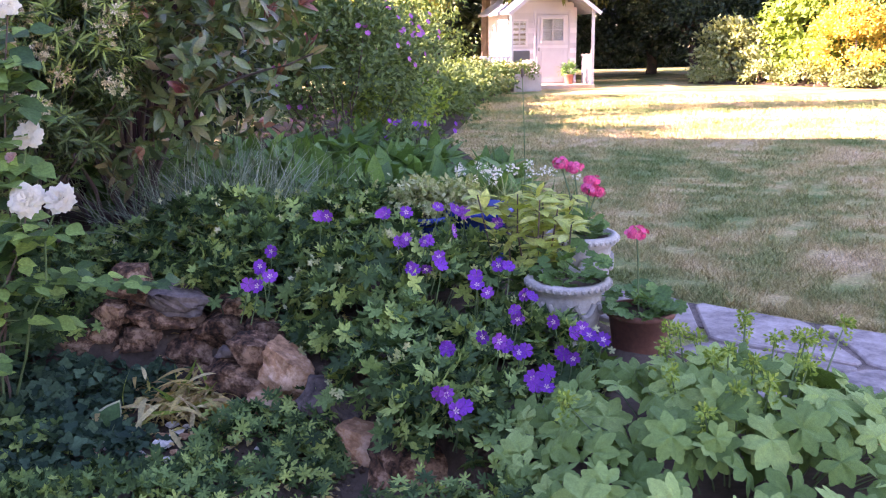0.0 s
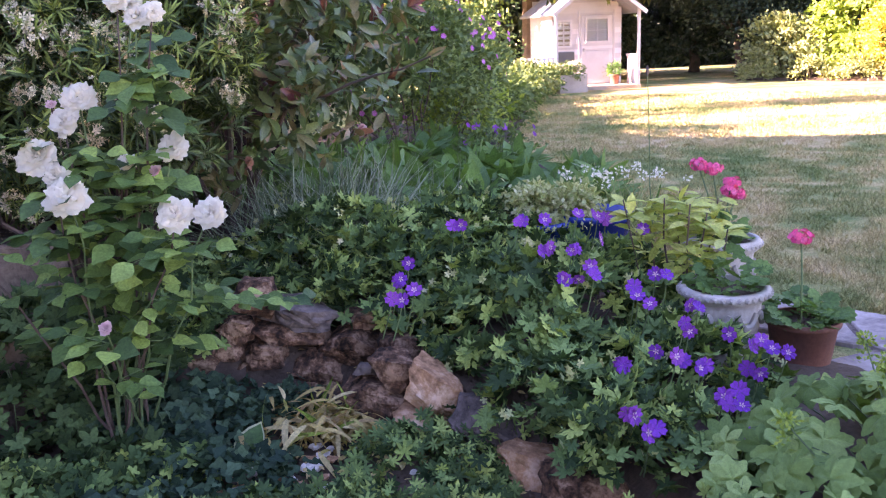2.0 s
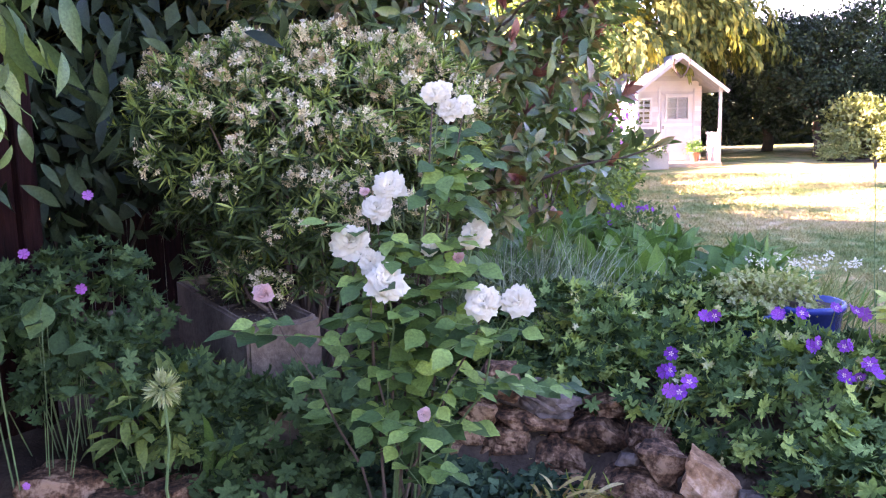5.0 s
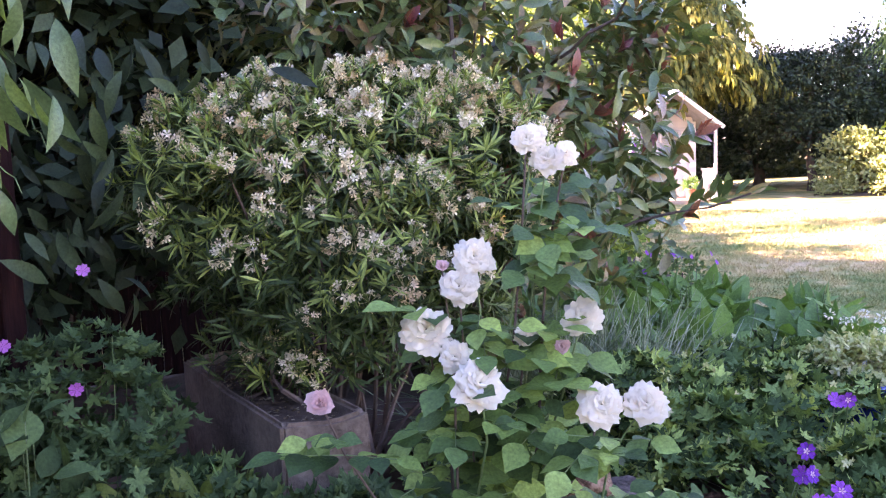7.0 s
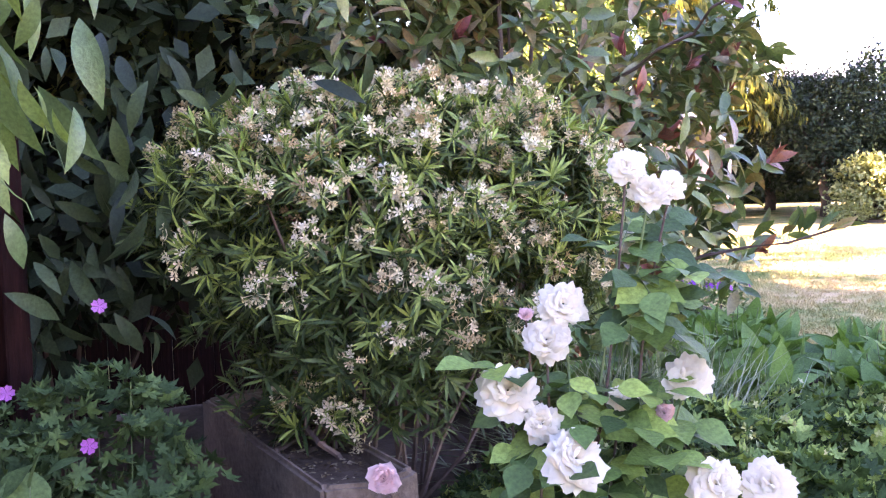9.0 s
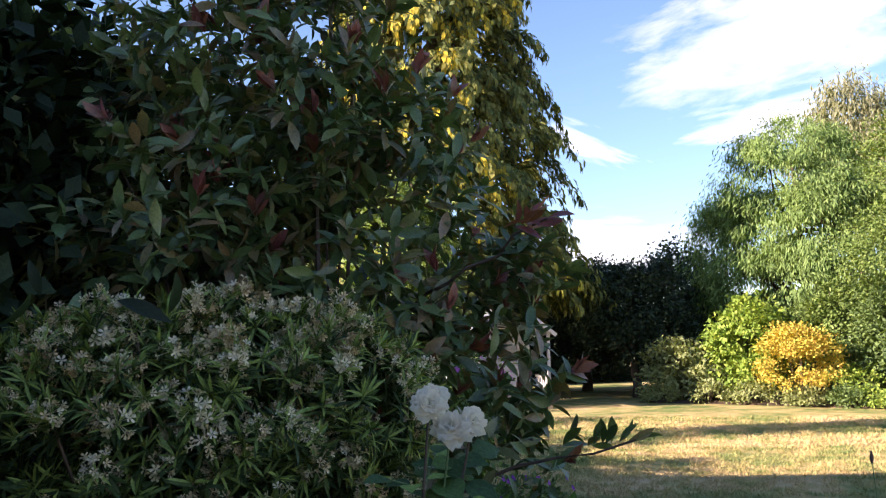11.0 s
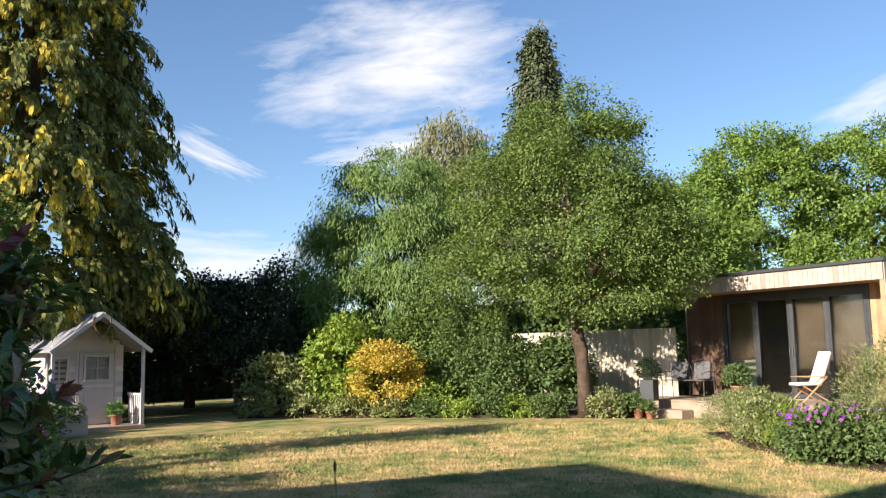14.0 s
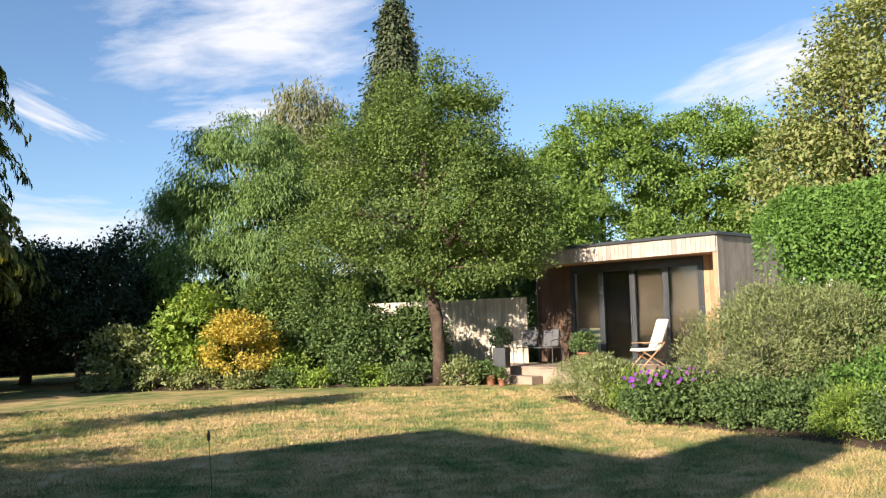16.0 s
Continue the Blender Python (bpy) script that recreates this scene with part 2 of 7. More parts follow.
M_DECK = surface("deck_board", (0.24, 0.17, 0.12), (0.44, 0.34, 0.26), 2.5, 0.75, 0.25)
M_DARK = surface("dark_frame", (0.035, 0.037, 0.04), (0.06, 0.062, 0.068), 6, 0.4, 0.05)
M_BRICK = surface("house_brick", (0.22, 0.11, 0.08), (0.36, 0.20, 0.14), 2, 0.9, 0.3)
M_TILE = surface("roof_tile", (0.16, 0.09, 0.07), (0.28, 0.15, 0.11), 3, 0.9, 0.4)


def flaking_boards():
    m, nodes, links, bsdf = material("flaking_brown_board")
    co, mp, nz = nodes.new("ShaderNodeTexCoord"), nodes.new("ShaderNodeMapping"), nodes.new("ShaderNodeTexNoise")
    mp.inputs["Scale"].default_value = (34, 34, 3)
    nz.inputs["Scale"].default_value, nz.inputs["Detail"].default_value, nz.inputs["Roughness"].default_value = 1.0, 7.0, 0.7
    links.new(co.outputs["Object"], mp.inputs["Vector"])
    links.new(mp.outputs[0], nz.inputs["Vector"])
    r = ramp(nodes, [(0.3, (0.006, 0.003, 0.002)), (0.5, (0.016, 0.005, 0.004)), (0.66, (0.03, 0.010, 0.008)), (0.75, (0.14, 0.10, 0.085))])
    links.new(nz.outputs["Fac"], r.inputs["Fac"])
    links.new(r.outputs["Color"], bsdf.inputs["Base Color"])
    bsdf.inputs["Roughness"].default_value = 0.85
    bsdf.inputs["Specular IOR Level"].default_value = 0.12
    bump(nodes, links, nz.outputs["Fac"], bsdf, 0.6, 0.01)
    return m


M_BROWN_FENCE = flaking_boards()
M_METAL = surface("grey_metal", (0.10, 0.10, 0.10), (0.22, 0.21, 0.20), 10, 0.5, 0.1, 60, 0.6)
M_CUSHION = surface("grey_cushion", (0.04, 0.04, 0.045), (0.22, 0.21, 0.21), 26, 0.9, 0.1)
M_CANVAS = surface("cream_canvas", (0.66, 0.60, 0.50), (0.82, 0.77, 0.68), 6, 0.9, 0.1)
M_TWIG = surface("twig", (0.07, 0.045, 0.035), (0.15, 0.10, 0.07), 20, 0.8, 0.4)
M_BLIND = surface("tan_blind", (0.12, 0.085, 0.055), (0.20, 0.14, 0.09), 2, 0.8, 0.1)
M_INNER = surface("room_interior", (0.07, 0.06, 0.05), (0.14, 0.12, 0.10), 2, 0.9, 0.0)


def glass_material(name, tint, rough):
    m, nodes, links, bsdf = material(name)
    bsdf.inputs["Base Color"].default_value = (*tint, 1)
    bsdf.inputs["Roughness"].default_value = rough
    bsdf.inputs["Transmission Weight"].default_value = 1.0
    bsdf.inputs["IOR"].default_value = 1.45
    return m


M_GLASS = glass_material("window_glass", (0.9, 0.93, 0.93), 0.02)


def lawn_material(name, lift):
    """Summer turf: green and straw patches at two scales; lift lightens the single blades."""
    m, nodes, links, bsdf = material(name)
    big, mid, fine = noise_node(nodes, links, 0.5, 5.0, 0.6), noise_node(nodes, links, 1.9, 6.0, 0.68), noise_node(nodes, links, 55.0, 5.0, 0.7)
    a = nodes.new("ShaderNodeMath")
    a.operation = "MULTIPLY_ADD"
    a.inputs[1].default_value = 0.55
    links.new(mid.outputs["Fac"], a.inputs[0])
    b = nodes.new("ShaderNodeMath")
    b.operation = "MULTIPLY"
    b.inputs[1].default_value = 0.45
    links.new(big.outputs["Fac"], b.inputs[0])
    links.new(b.outputs[0], a.inputs[2])
    stops = [(0.39, (0.14, 0.20, 0.06)), (0.465, (0.28, 0.28, 0.10)), (0.535, (0.49, 0.37, 0.16)), (0.62, (0.60, 0.43, 0.23))]
    r = ramp(nodes, [(p, tuple(v * lift for v in c)) for p, c in stops])
    links.new(a.outputs[0], r.inputs["Fac"])
    hsv = nodes.new("ShaderNodeHueSaturation")
    val = nodes.new("ShaderNodeMapRange")
    val.inputs["From Min"].default_value, val.inputs["From Max"].default_value = 0.3, 0.7
    val.inputs["To Min"].default_value, val.inputs["To Max"].default_value = 0.55, 1.4
    links.new(fine.outputs["Fac"], val.inputs["Value"])
    each = nodes.new("ShaderNodeNewGeometry")
    vary = nodes.new("ShaderNodeMapRange")
    vary.inputs["To Min"].default_value, vary.inputs["To Max"].default_value = 0.75, 1.25
    links.new(each.outputs["Random Per Island"], vary.inputs["Value"])
    both = nodes.new("ShaderNodeMath")
    both.operation = "MULTIPLY"
    links.new(val.outputs[0], both.inputs[0])
    links.new(vary.outputs[0], both.inputs[1])
    links.new(both.outputs[0], hsv.inputs["Value"])
    links.new(r.outputs["Color"], hsv.inputs["Color"])
    links.new(hsv.outputs["Color"], bsdf.inputs["Base Color"])
    bsdf.inputs["Roughness"].default_value = 0.9
    bsdf.inputs["Specular IOR Level"].default_value = 0.15
    bump(nodes, links, fine.outputs["Fac"], bsdf, 0.7, 0.04)
    return m


M_LAWN = lawn_material("dry_lawn", 1.0)
M_BLADE = lawn_material("lawn_blades", 1.12)


# ---- tools ----
rng = np.random.default_rng(7)


DROP = 0.19  # the ground before the dry-stone wall lies lower than the bed behind it


def ground_z(x, y):
    far = -0.12 * min(1.0, max(0.0, (math.hypot(x, y) - 4) / 15))
    wall_y = float(np.interp(x, [-3, 0, 0.42, 0.6, 0.72, 0.86, 1.0, 1.1, 1.3], [3.95, 3.76, 3.64, 3.45, 3.0, 2.75, 2.3, 1.2, -9]))
    k = min(1.0, max(0.0, (wall_y - y) / 0.14))
    return far - DROP * k * k * (3 - 2 * k)


def inside(outline, x, y):
    hit = False
    for (ax, ay), (bx, by) in zip(outline, outline[1:] + outline[:1]):
        if (ay > y) != (by > y) and x < ax + (bx - ax) * (y - ay) / (by - ay):
            hit = not hit
    return hit


def empty(name, at=(0, 0, 0), turn=0.0):
    ob = new(name)
    ob.empty_display_size = 0.1
    ob.matrix_basis = pose(*at, 0, 0, turn)
    return ob


def part(name, bm, mat, parent=None, label="", smooth=False):
    """Links a bmesh as one mesh object under a thing or a part."""
    me = bpy.data.meshes.new(name)
    bm.to_mesh(me)
    bm.free()
    me.materials.append(mat)
    if smooth:
        me.shade_smooth()
    ob = new(name, me)
    ob.parent = parent
    return tagged(ob, label)


def arrays(name, verts, faces, mat, parent=None, label="", smooth=False):
    """Links vertex and face arrays (all faces alike in size) as one mesh object."""
    me = bpy.data.meshes.new(name)
    verts, faces = np.asarray(verts, np.float32), np.asarray(faces, np.int32)
    n, k = faces.shape
    me.vertices.add(len(verts))
    me.vertices.foreach_set("co", verts.ravel())
    me.loops.add(n * k)
    me.loops.foreach_set("vertex_index", faces.ravel())
    me.polygons.add(n)
    me.polygons.foreach_set("loop_start", np.arange(0, n * k, k, dtype=np.int32))
    me.update(calc_edges=True)
    me.validate()
    me.materials.append(mat)
    if smooth:
        me.shade_smooth()
    ob = new(name, me)
    ob.parent = parent
    return tagged(ob, label)


def box(bm, x0, y0, z0, x1, y1, z1, bevel=0.0, turn=None):
    m = Matrix.Translation(((x0 + x1) / 2, (y0 + y1) / 2, (z0 + z1) / 2)) @ Matrix.Diagonal((x1 - x0, y1 - y0, z1 - z0, 1))
    made = bmesh.ops.create_cube(bm, size=1, matrix=(turn or Matrix()) @ m)
    if bevel:
        edges = list({e for v in made["verts"] for e in v.link_edges})
        bmesh.ops.bevel(bm, geom=edges, offset=bevel, segments=1, affect="EDGES")
    return bm


def boxed(x0, y0, z0, x1, y1, z1, bevel=0.0):
    return box(bmesh.new(), x0, y0, z0, x1, y1, z1, bevel)


def tube(bm, points, r0, r1, sides=6):
    """A tapered tube along points."""
    points = [Vector(p) for p in points]
    rings = []
    for i, p in enumerate(points):
        d = (points[min(i + 1, len(points) - 1)] - points[max(i - 1, 0)]).normalized()
        a = d.orthogonal().normalized()
        b = d.cross(a)
        r = r0 + (r1 - r0) * i / max(1, len(points) - 1)
        rings.append([bm.verts.new(p + r * (math.cos(t) * a + math.sin(t) * b)) for t in (2 * math.pi * k / sides for k in range(sides))])
    for lower, upper in zip(rings, rings[1:]):
        # start the next ring at the vertex nearest to this ring's first
        shift = min(range(sides), key=lambda s: (upper[s].co - lower[0].co).length)
        for k in range(sides):
            bm.faces.new((lower[k], lower[(k + 1) % sides], upper[(k + 1 + shift) % sides], upper[(k + shift) % sides]))
    bm.faces.new(rings[-1])
    bm.faces.new(rings[0][::-1])
    return bm


def lathe(profile, sides=28):
    """A turned body from (radius, height) pairs."""
    bm = bmesh.new()
    rings = [[bm.verts.new((r * math.cos(2 * math.pi * k / sides), r * math.sin(2 * math.pi * k / sides), z)) for k in range(sides)] for r, z in profile]
    for a, b in zip(rings, rings[1:]):
        for k in range(sides):
            bm.faces.new((a[k], a[(k + 1) % sides], b[(k + 1) % sides], b[k]))
    bm.faces.new(rings[0][::-1])
    bm.faces.new(rings[-1])
    return bm


def wander(a, b, steps, amount, seed):
    """Points from a to b with a natural waver."""
    r = random.Random(seed)
    a, b = Vector(a), Vector(b)
    pts = [a.lerp(b, i / steps) for i in range(steps + 1)]
    for p in pts[1:-1]:
        p += Vector((r.uniform(-1, 1), r.uniform(-1, 1), r.uniform(-1, 1))) * amount
    return pts


# leaf blades: unit length along y, normal along z; vertices and triangles
def blade_template(half_widths, fold=0.25, curl=0.0, tip=True):
    """A leaf with a folded midrib; half widths at even steps from stalk to tip."""
    n = len(half_widths)
    v, f = [(0, 0, 0)], []
    for i, w in enumerate(half_widths):
        y = (i + 1) / (n + 1)
        z = -curl * y * y
        v += [(-w, y, z + fold * w), (0, y, z), (w, y, z + fold * w)]
    v.append((0, 1, -curl))
    f += [(0, 2, 1), (0, 3, 2)]
    for i in range(n - 1):
        a, b = 1 + 3 * i, 4 + 3 * i
        f += [(a, a + 1, b + 1), (a, b + 1, b), (a + 1, a + 2, b + 2), (a + 1, b + 2, b + 1)]
    a, t = 1 + 3 * (n - 1), 1 + 3 * n
    f += [(a, a + 1, t), (a + 1, a + 2, t)]
    return np.array(v, float), np.array(f, int)


def lobed_template(lobes, notch, spread=300.0, tooth=0.0, cup=0.12, waist=0.8, points=4):
    """A hand-shaped leaf: lobes round the stalk, cut in by notch."""
    v, f = [(0, 0, 0)], []
    total = lobes * points
    for i in range(total + 1):
        u = i / total
        ang = radians(90 - spread / 2 + spread * u)
        phase = (i % points) / points
        r = 1 - notch * (2 * abs(phase - 0.5)) ** waist if i % points else 1 - notch
        r *= 0.8 + 0.2 * math.sin(math.pi * u)
        r += tooth * (1 if i % 2 else -1)
        v.append((0.55 * r * math.cos(ang), 0.55 * r * math.sin(ang), cup * r * r + (0.05 if i % points == 0 else -0.02)))
    for i in range(total):
        f.append((0, i + 1, i + 2))
    v = np.array(v, float)
    return v, np.array(f, int)


T_DIAMOND = (np.array([(0, 0, 0), (0.28, 0.5, 0.08), (0, 1, 0), (-0.28, 0.5, 0.08)], float), np.array([(0, 1, 2), (0, 2, 3)]))
T_SLIM = (np.array([(0, 0, 0), (0.12, 0.45, 0.04), (0, 1, -0.1), (-0.12, 0.45, 0.04)], float), np.array([(0, 1, 2), (0, 2, 3)]))
T_CLOD = (np.array([(0.5, 0, 0), (-0.5, 0.1, 0), (0, 0.45, 0.05), (0.05, -0.5, 0), (0, 0, 0.4), (0, 0, -0.35)], float), np.array([(0, 2, 4), (2, 1, 4), (1, 3, 4), (3, 0, 4), (2, 0, 5), (1, 2, 5), (3, 1, 5), (0, 3, 5)]))
T_SPRAY = (np.array([(0, 0, 0), (0.2, 0.4, 0.08), (0.1, 1, -0.15), (0, 0.75, 0.02), (-0.12, 1.05, -0.1), (-0.22, 0.45, 0.06)], float), np.array([(0, 1, 3), (1, 2, 3), (0, 3, 5), (3, 4, 5)]))
T_OVATE = blade_template((0.24, 0.27, 0.17), 0.25, 0.15)
T_LANCE = blade_template((0.10, 0.15, 0.12), 0.35, 0.25)
T_DROOP = blade_template((0.06, 0.105, 0.135, 0.15, 0.145, 0.115, 0.06), 0.3, 0.45)
T_NARROW = blade_template((0.055, 0.06), 0.3, 0.2)
T_STRAP = blade_template((0.018, 0.022, 0.021, 0.017, 0.01), 0.4, 0.6)
T_CRANESBILL = lobed_template(5, 0.5, 320, 0.05)
T_CRANESBILL_FINE = lobed_template(7, 0.62, 320, 0.06)
T_CRANESBILL_WIDE = lobed_template(6, 0.5, 325, 0.055, 0.2, 1.0, 6)
T_COLUMBINE = lobed_template(3, 0.35, 250, 0.0)
T_MANTLE = lobed_template(9, 0.2, 330, 0.012, 0.10)


def unit(a):
    return a / np.maximum(1e-9, np.linalg.norm(a, axis=1, keepdims=True))


def scatter(name, template, at, along, normal, size, mat, parent=None, label="", width=1.0):
    """One mesh of many leaves: each template blade at its place, along its direction, facing its normal."""
    tv, tf = template
    at, along = np.asarray(at, float), unit(np.asarray(along, float))
    x = unit(np.cross(along, normal))
    z = np.cross(x, along)
    s = np.asarray(size, float).reshape(-1, 1, 1) * np.ones((len(at), 1, 1))
    verts = at[:, None, :] + s * (tv[None, :, 0:1] * width * x[:, None, :] + tv[None, :, 1:2] * along[:, None, :] + tv[None, :, 2:3] * z[:, None, :])
    faces = tf[None] + (np.arange(len(at)) * len(tv))[:, None, None]
    ob = arrays(name, verts.reshape(-1, 3), faces.reshape(-1, 3), mat, parent, label, len(tv) > 8)
    return tagged(ob, kind="stuff") if len(at) > 40 else ob


def directions(n):
    return unit(rng.normal(size=(n, 3)))


def crown_places(blobs, count, clumps, spread, shell=0.55, low=-0.6):
    """Leaf places in clumps through ellipsoids (centre, radii), with the way outwards at each."""
    vol = np.array([b[1][0] * b[1][1] * b[1][2] for b in blobs]) ** 0.67
    pick = rng.choice(len(blobs), clumps, p=vol / vol.sum())
    c = np.array([b[0] for b in blobs], float)[pick]
    r = np.array([b[1] for b in blobs], float)[pick]
    d = directions(clumps)
    d[:, 2] = np.where(d[:, 2] < low, -d[:, 2], d[:, 2])
    rad = shell + (1 - shell) * rng.random((clumps, 1)) ** 0.6
    centre = c + d * r * rad
    per = rng.integers(0, clumps, count)
    size = spread * (0.6 + 0.8 * rng.random((clumps, 1)))
    at = centre[per] + np.clip(rng.normal(size=(count, 3)), -1.6, 1.6) * size[per] * (1, 1, 0.7)
    return at, d[per], centre


def leafy(name, template, blobs, count, clumps, spread, size, mat, parent, droop=0.3, label="", width=1.0, shell=0.55, flat=0.6):
    at, out, centre = crown_places(blobs, count, clumps, spread, shell)
    along = out * 0.7 + directions(count) * 0.8 + (0, 0, -droop)
    normal = np.array((0, 0, flat)) + out * 0.5 + directions(count) * 0.6
    scatter(name, template, at, along, normal, size * (0.7 + 0.6 * rng.random(count)), mat, parent, label, width)
    return centre


def tree(name, base, height, blobs, leaf, label, trunk_r=0.15, mat_bark=None, limbs=9, category="tree", fork=0.3):
    """A tapered trunk, limbs that reach into the crown, and a crown of leaves. leaf: template, count, clumps, spread, size, material, droop."""
    x, y = base
    z = ground_z(x, y)
    t = tagged(empty(name, (x, y, z)), label, category)
    local = [((c[0] - x, c[1] - y, c[2] - z), r) for c, r in blobs]
    bm = bmesh.new()
    top = Vector(local[0][0]) + Vector((0, 0, local[0][1][2] * 0.5))
    tube(bm, wander((0, 0, -0.1), top, 7, trunk_r * 0.5, name), trunk_r, trunk_r * 0.15, 9)
    part("trunk", bm, mat_bark or M_BARK, t, smooth=True)
    template, count, clumps, spread, size, mat, droop = leaf
    centre = leafy("crown", template, local, count, clumps, spread, size, mat, t, droop)
    for i in range(limbs):
        start = top * (fork + (1 - fork) * 0.8 * i / limbs)
        bm = tube(bmesh.new(), wander(start, centre[i * 7 % len(centre)], 5, 0.12, i), trunk_r * 0.4, 0.015, 5)
        part("limb", bm, mat_bark or M_BARK, t, smooth=True)
    return t


def shrub(name, base, blobs, leaf, label, stems=6, category="shrub", mat_stem=None):
    """A many-stemmed bush; blobs are relative to its base."""
    x, y = base[:2]
    z = base[2] if len(base) > 2 else ground_z(x, y)
    t = tagged(empty(name, (x, y, z)), label, category)
    template, count, clumps, spread, size, mat, droop = leaf
    centre = leafy("foliage", template, blobs, count, clumps, spread, size, mat, t, droop)
    for i in range(stems):
        bm = tube(bmesh.new(), wander((rng.uniform(-.1, .1), rng.uniform(-.1, .1), -0.03), centre[i * 5 % len(centre)], 4, 0.04, i), 0.012, 0.004, 5)
        part("stem", bm, mat_stem or M_WOODY, t)
    return t


# ---- ground ----
ROCKERY = [(-3.0, 2.6), (-1.2, 2.45), (-0.2, 2.2), (0.5, 1.75), (1.0, 1.3), (1.7, 1.15), (2.05, 1.6), (2.05, 2.3), (1.95, 3.0), (2.3, 3.7), (2.4, 4.3), (1.2, 5.2), (0.3, 6.6), (-1.0, 7.4), (-3.2, 7.2)]


def ground_sheet():
    steps = [0]
    s = 0.5
    while steps[-1] < 900:
        steps.append(steps[-1] + s)
        if steps[-1] > 26:
            s *= 1.35
    line = [-v for v in reversed(steps[1:])] + steps
    n = len(line)
    ring = [(0.55 * math.cos(k), 0.55 * math.sin(k)) for k in np.linspace(0, 5.5, 8)]

    def level(x, y):
        under = abs(x) < 4 and 0 < y < 9 and all(inside(ROCKERY, x + p, y + q) for p, q in ring)
        return ground_z(x, y) - (0.3 if under else 0.0)

    v = [(a + 6, b + 8, level(a + 6, b + 8)) for b in line for a in line]
    f = [(j * n + i, j * n + i + 1, (j + 1) * n + i + 1, (j + 1) * n + i) for j in range(n - 1) for i in range(n - 1)]
    return tagged(arrays("ground", v, f, M_LAWN, smooth=True), "mown lawn with dry straw-coloured patches", "lawn", kind="structure")


ground_sheet()


def bed(name, outline, height, label):
    """A planting bed: a low soil mound inside its outline, with a cut edge."""
    bm = bmesh.new()
    cx, cy = sum(p[0] for p in outline) / len(outline), sum(p[1] for p in outline) / len(outline)
    rings = []
    for k, (shrink, up) in enumerate(((1.0, -0.05), (1.0, 0.012), (0.9, height), (0.5, height * 1.2))):
        ring = []
        for x, y in outline:
            px, py = cx + (x - cx) * shrink, cy + (y - cy) * shrink
            ring.append(bm.verts.new((px, py, ground_z(px, py) + up + 0.02 * noise.noise((px * 3, py * 3, k)) * (k > 1))))
        rings.append(ring)
    for a, b in zip(rings, rings[1:]):
        for i in range(len(a)):
            bm.faces.new((a[i], a[(i + 1) % len(a)], b[(i + 1) % len(a)], b[i]))
    bm.faces.new(rings[-1])
    return tagged(part(name, bm, M_SOIL), label, "flower bed", kind="structure")


bed("bed_border", [(2.3, 4.0), (3.0, 5.6), (3.55, 8.0), (3.9, 9.6), (4.6, 10.7), (6.0, 13.2), (7.0, 15.2), (8.6, 17.8), (9.9, 19.7), (8.6, 20.5), (5.5, 17.5), (2.5, 13), (0.5, 8), (0.3, 5.0), (1.0, 4.2)], 0.06, "dark soil bed along the lawn, cut edge")
bed("bed_far", [(15.4, 19.6), (16.3, 17.6), (16.9, 16.2), (17.7, 13.8), (18.2, 12.4), (18.6, 10.9), (19.2, 9.7), (20.8, 10.2), (20.6, 14), (19.6, 18), (17.5, 21.5)], 0.06, "far border of soil below the apple tree")
bed("bed_near_cabin", [(15.9, 6.9), (14.2, 5.8), (12.8, 4.9), (11.5, 3.6), (10.6, 2.1), (9.7, 1.0), (9.0, -1.5), (13, -1.5), (15.5, 2.5), (16.9, 5.5)], 0.06, "flower bed in front of the garden room")


# ---- house behind the camera, which shades the near garden ----
def house():
    t = tagged(empty("house", (-6.2, 9.0, 0)), "brick house with a pitched tiled roof", "house")
    part("wall", boxed(-6, -2.35, -0.1, 0, 4.0, 4.49), M_BRICK, t)
    bm = bmesh.new()
    prof = [(4.3, 4.6), (3.0, 5.2), (1.8, 6.8), (-2.4, 5.9), (-2.4, 4.5), (4.1, 4.5)]
    a = [bm.verts.new((0.25, y, z)) for y, z in prof]
    b = [bm.verts.new((-6.2, y, z)) for y, z in prof]
    bm.faces.new(a), bm.faces.new(b[::-1])
    for i in range(len(prof)):
        bm.faces.new((a[i], b[i], b[(i + 1) % 6], a[(i + 1) % 6]))
    bmesh.ops.recalc_face_normals(bm, faces=bm.faces)
    part("roof", bm, M_TILE, t)
    part("chimney", boxed(-1.2, -3.45, 3.8, 0.0, -2.05, 7.05, 0.03), M_BRICK, t)
    part("extension", boxed(-5, -16, -0.1, 0.2, -2.42, 4.5), M_BRICK, t)
    return t


house()


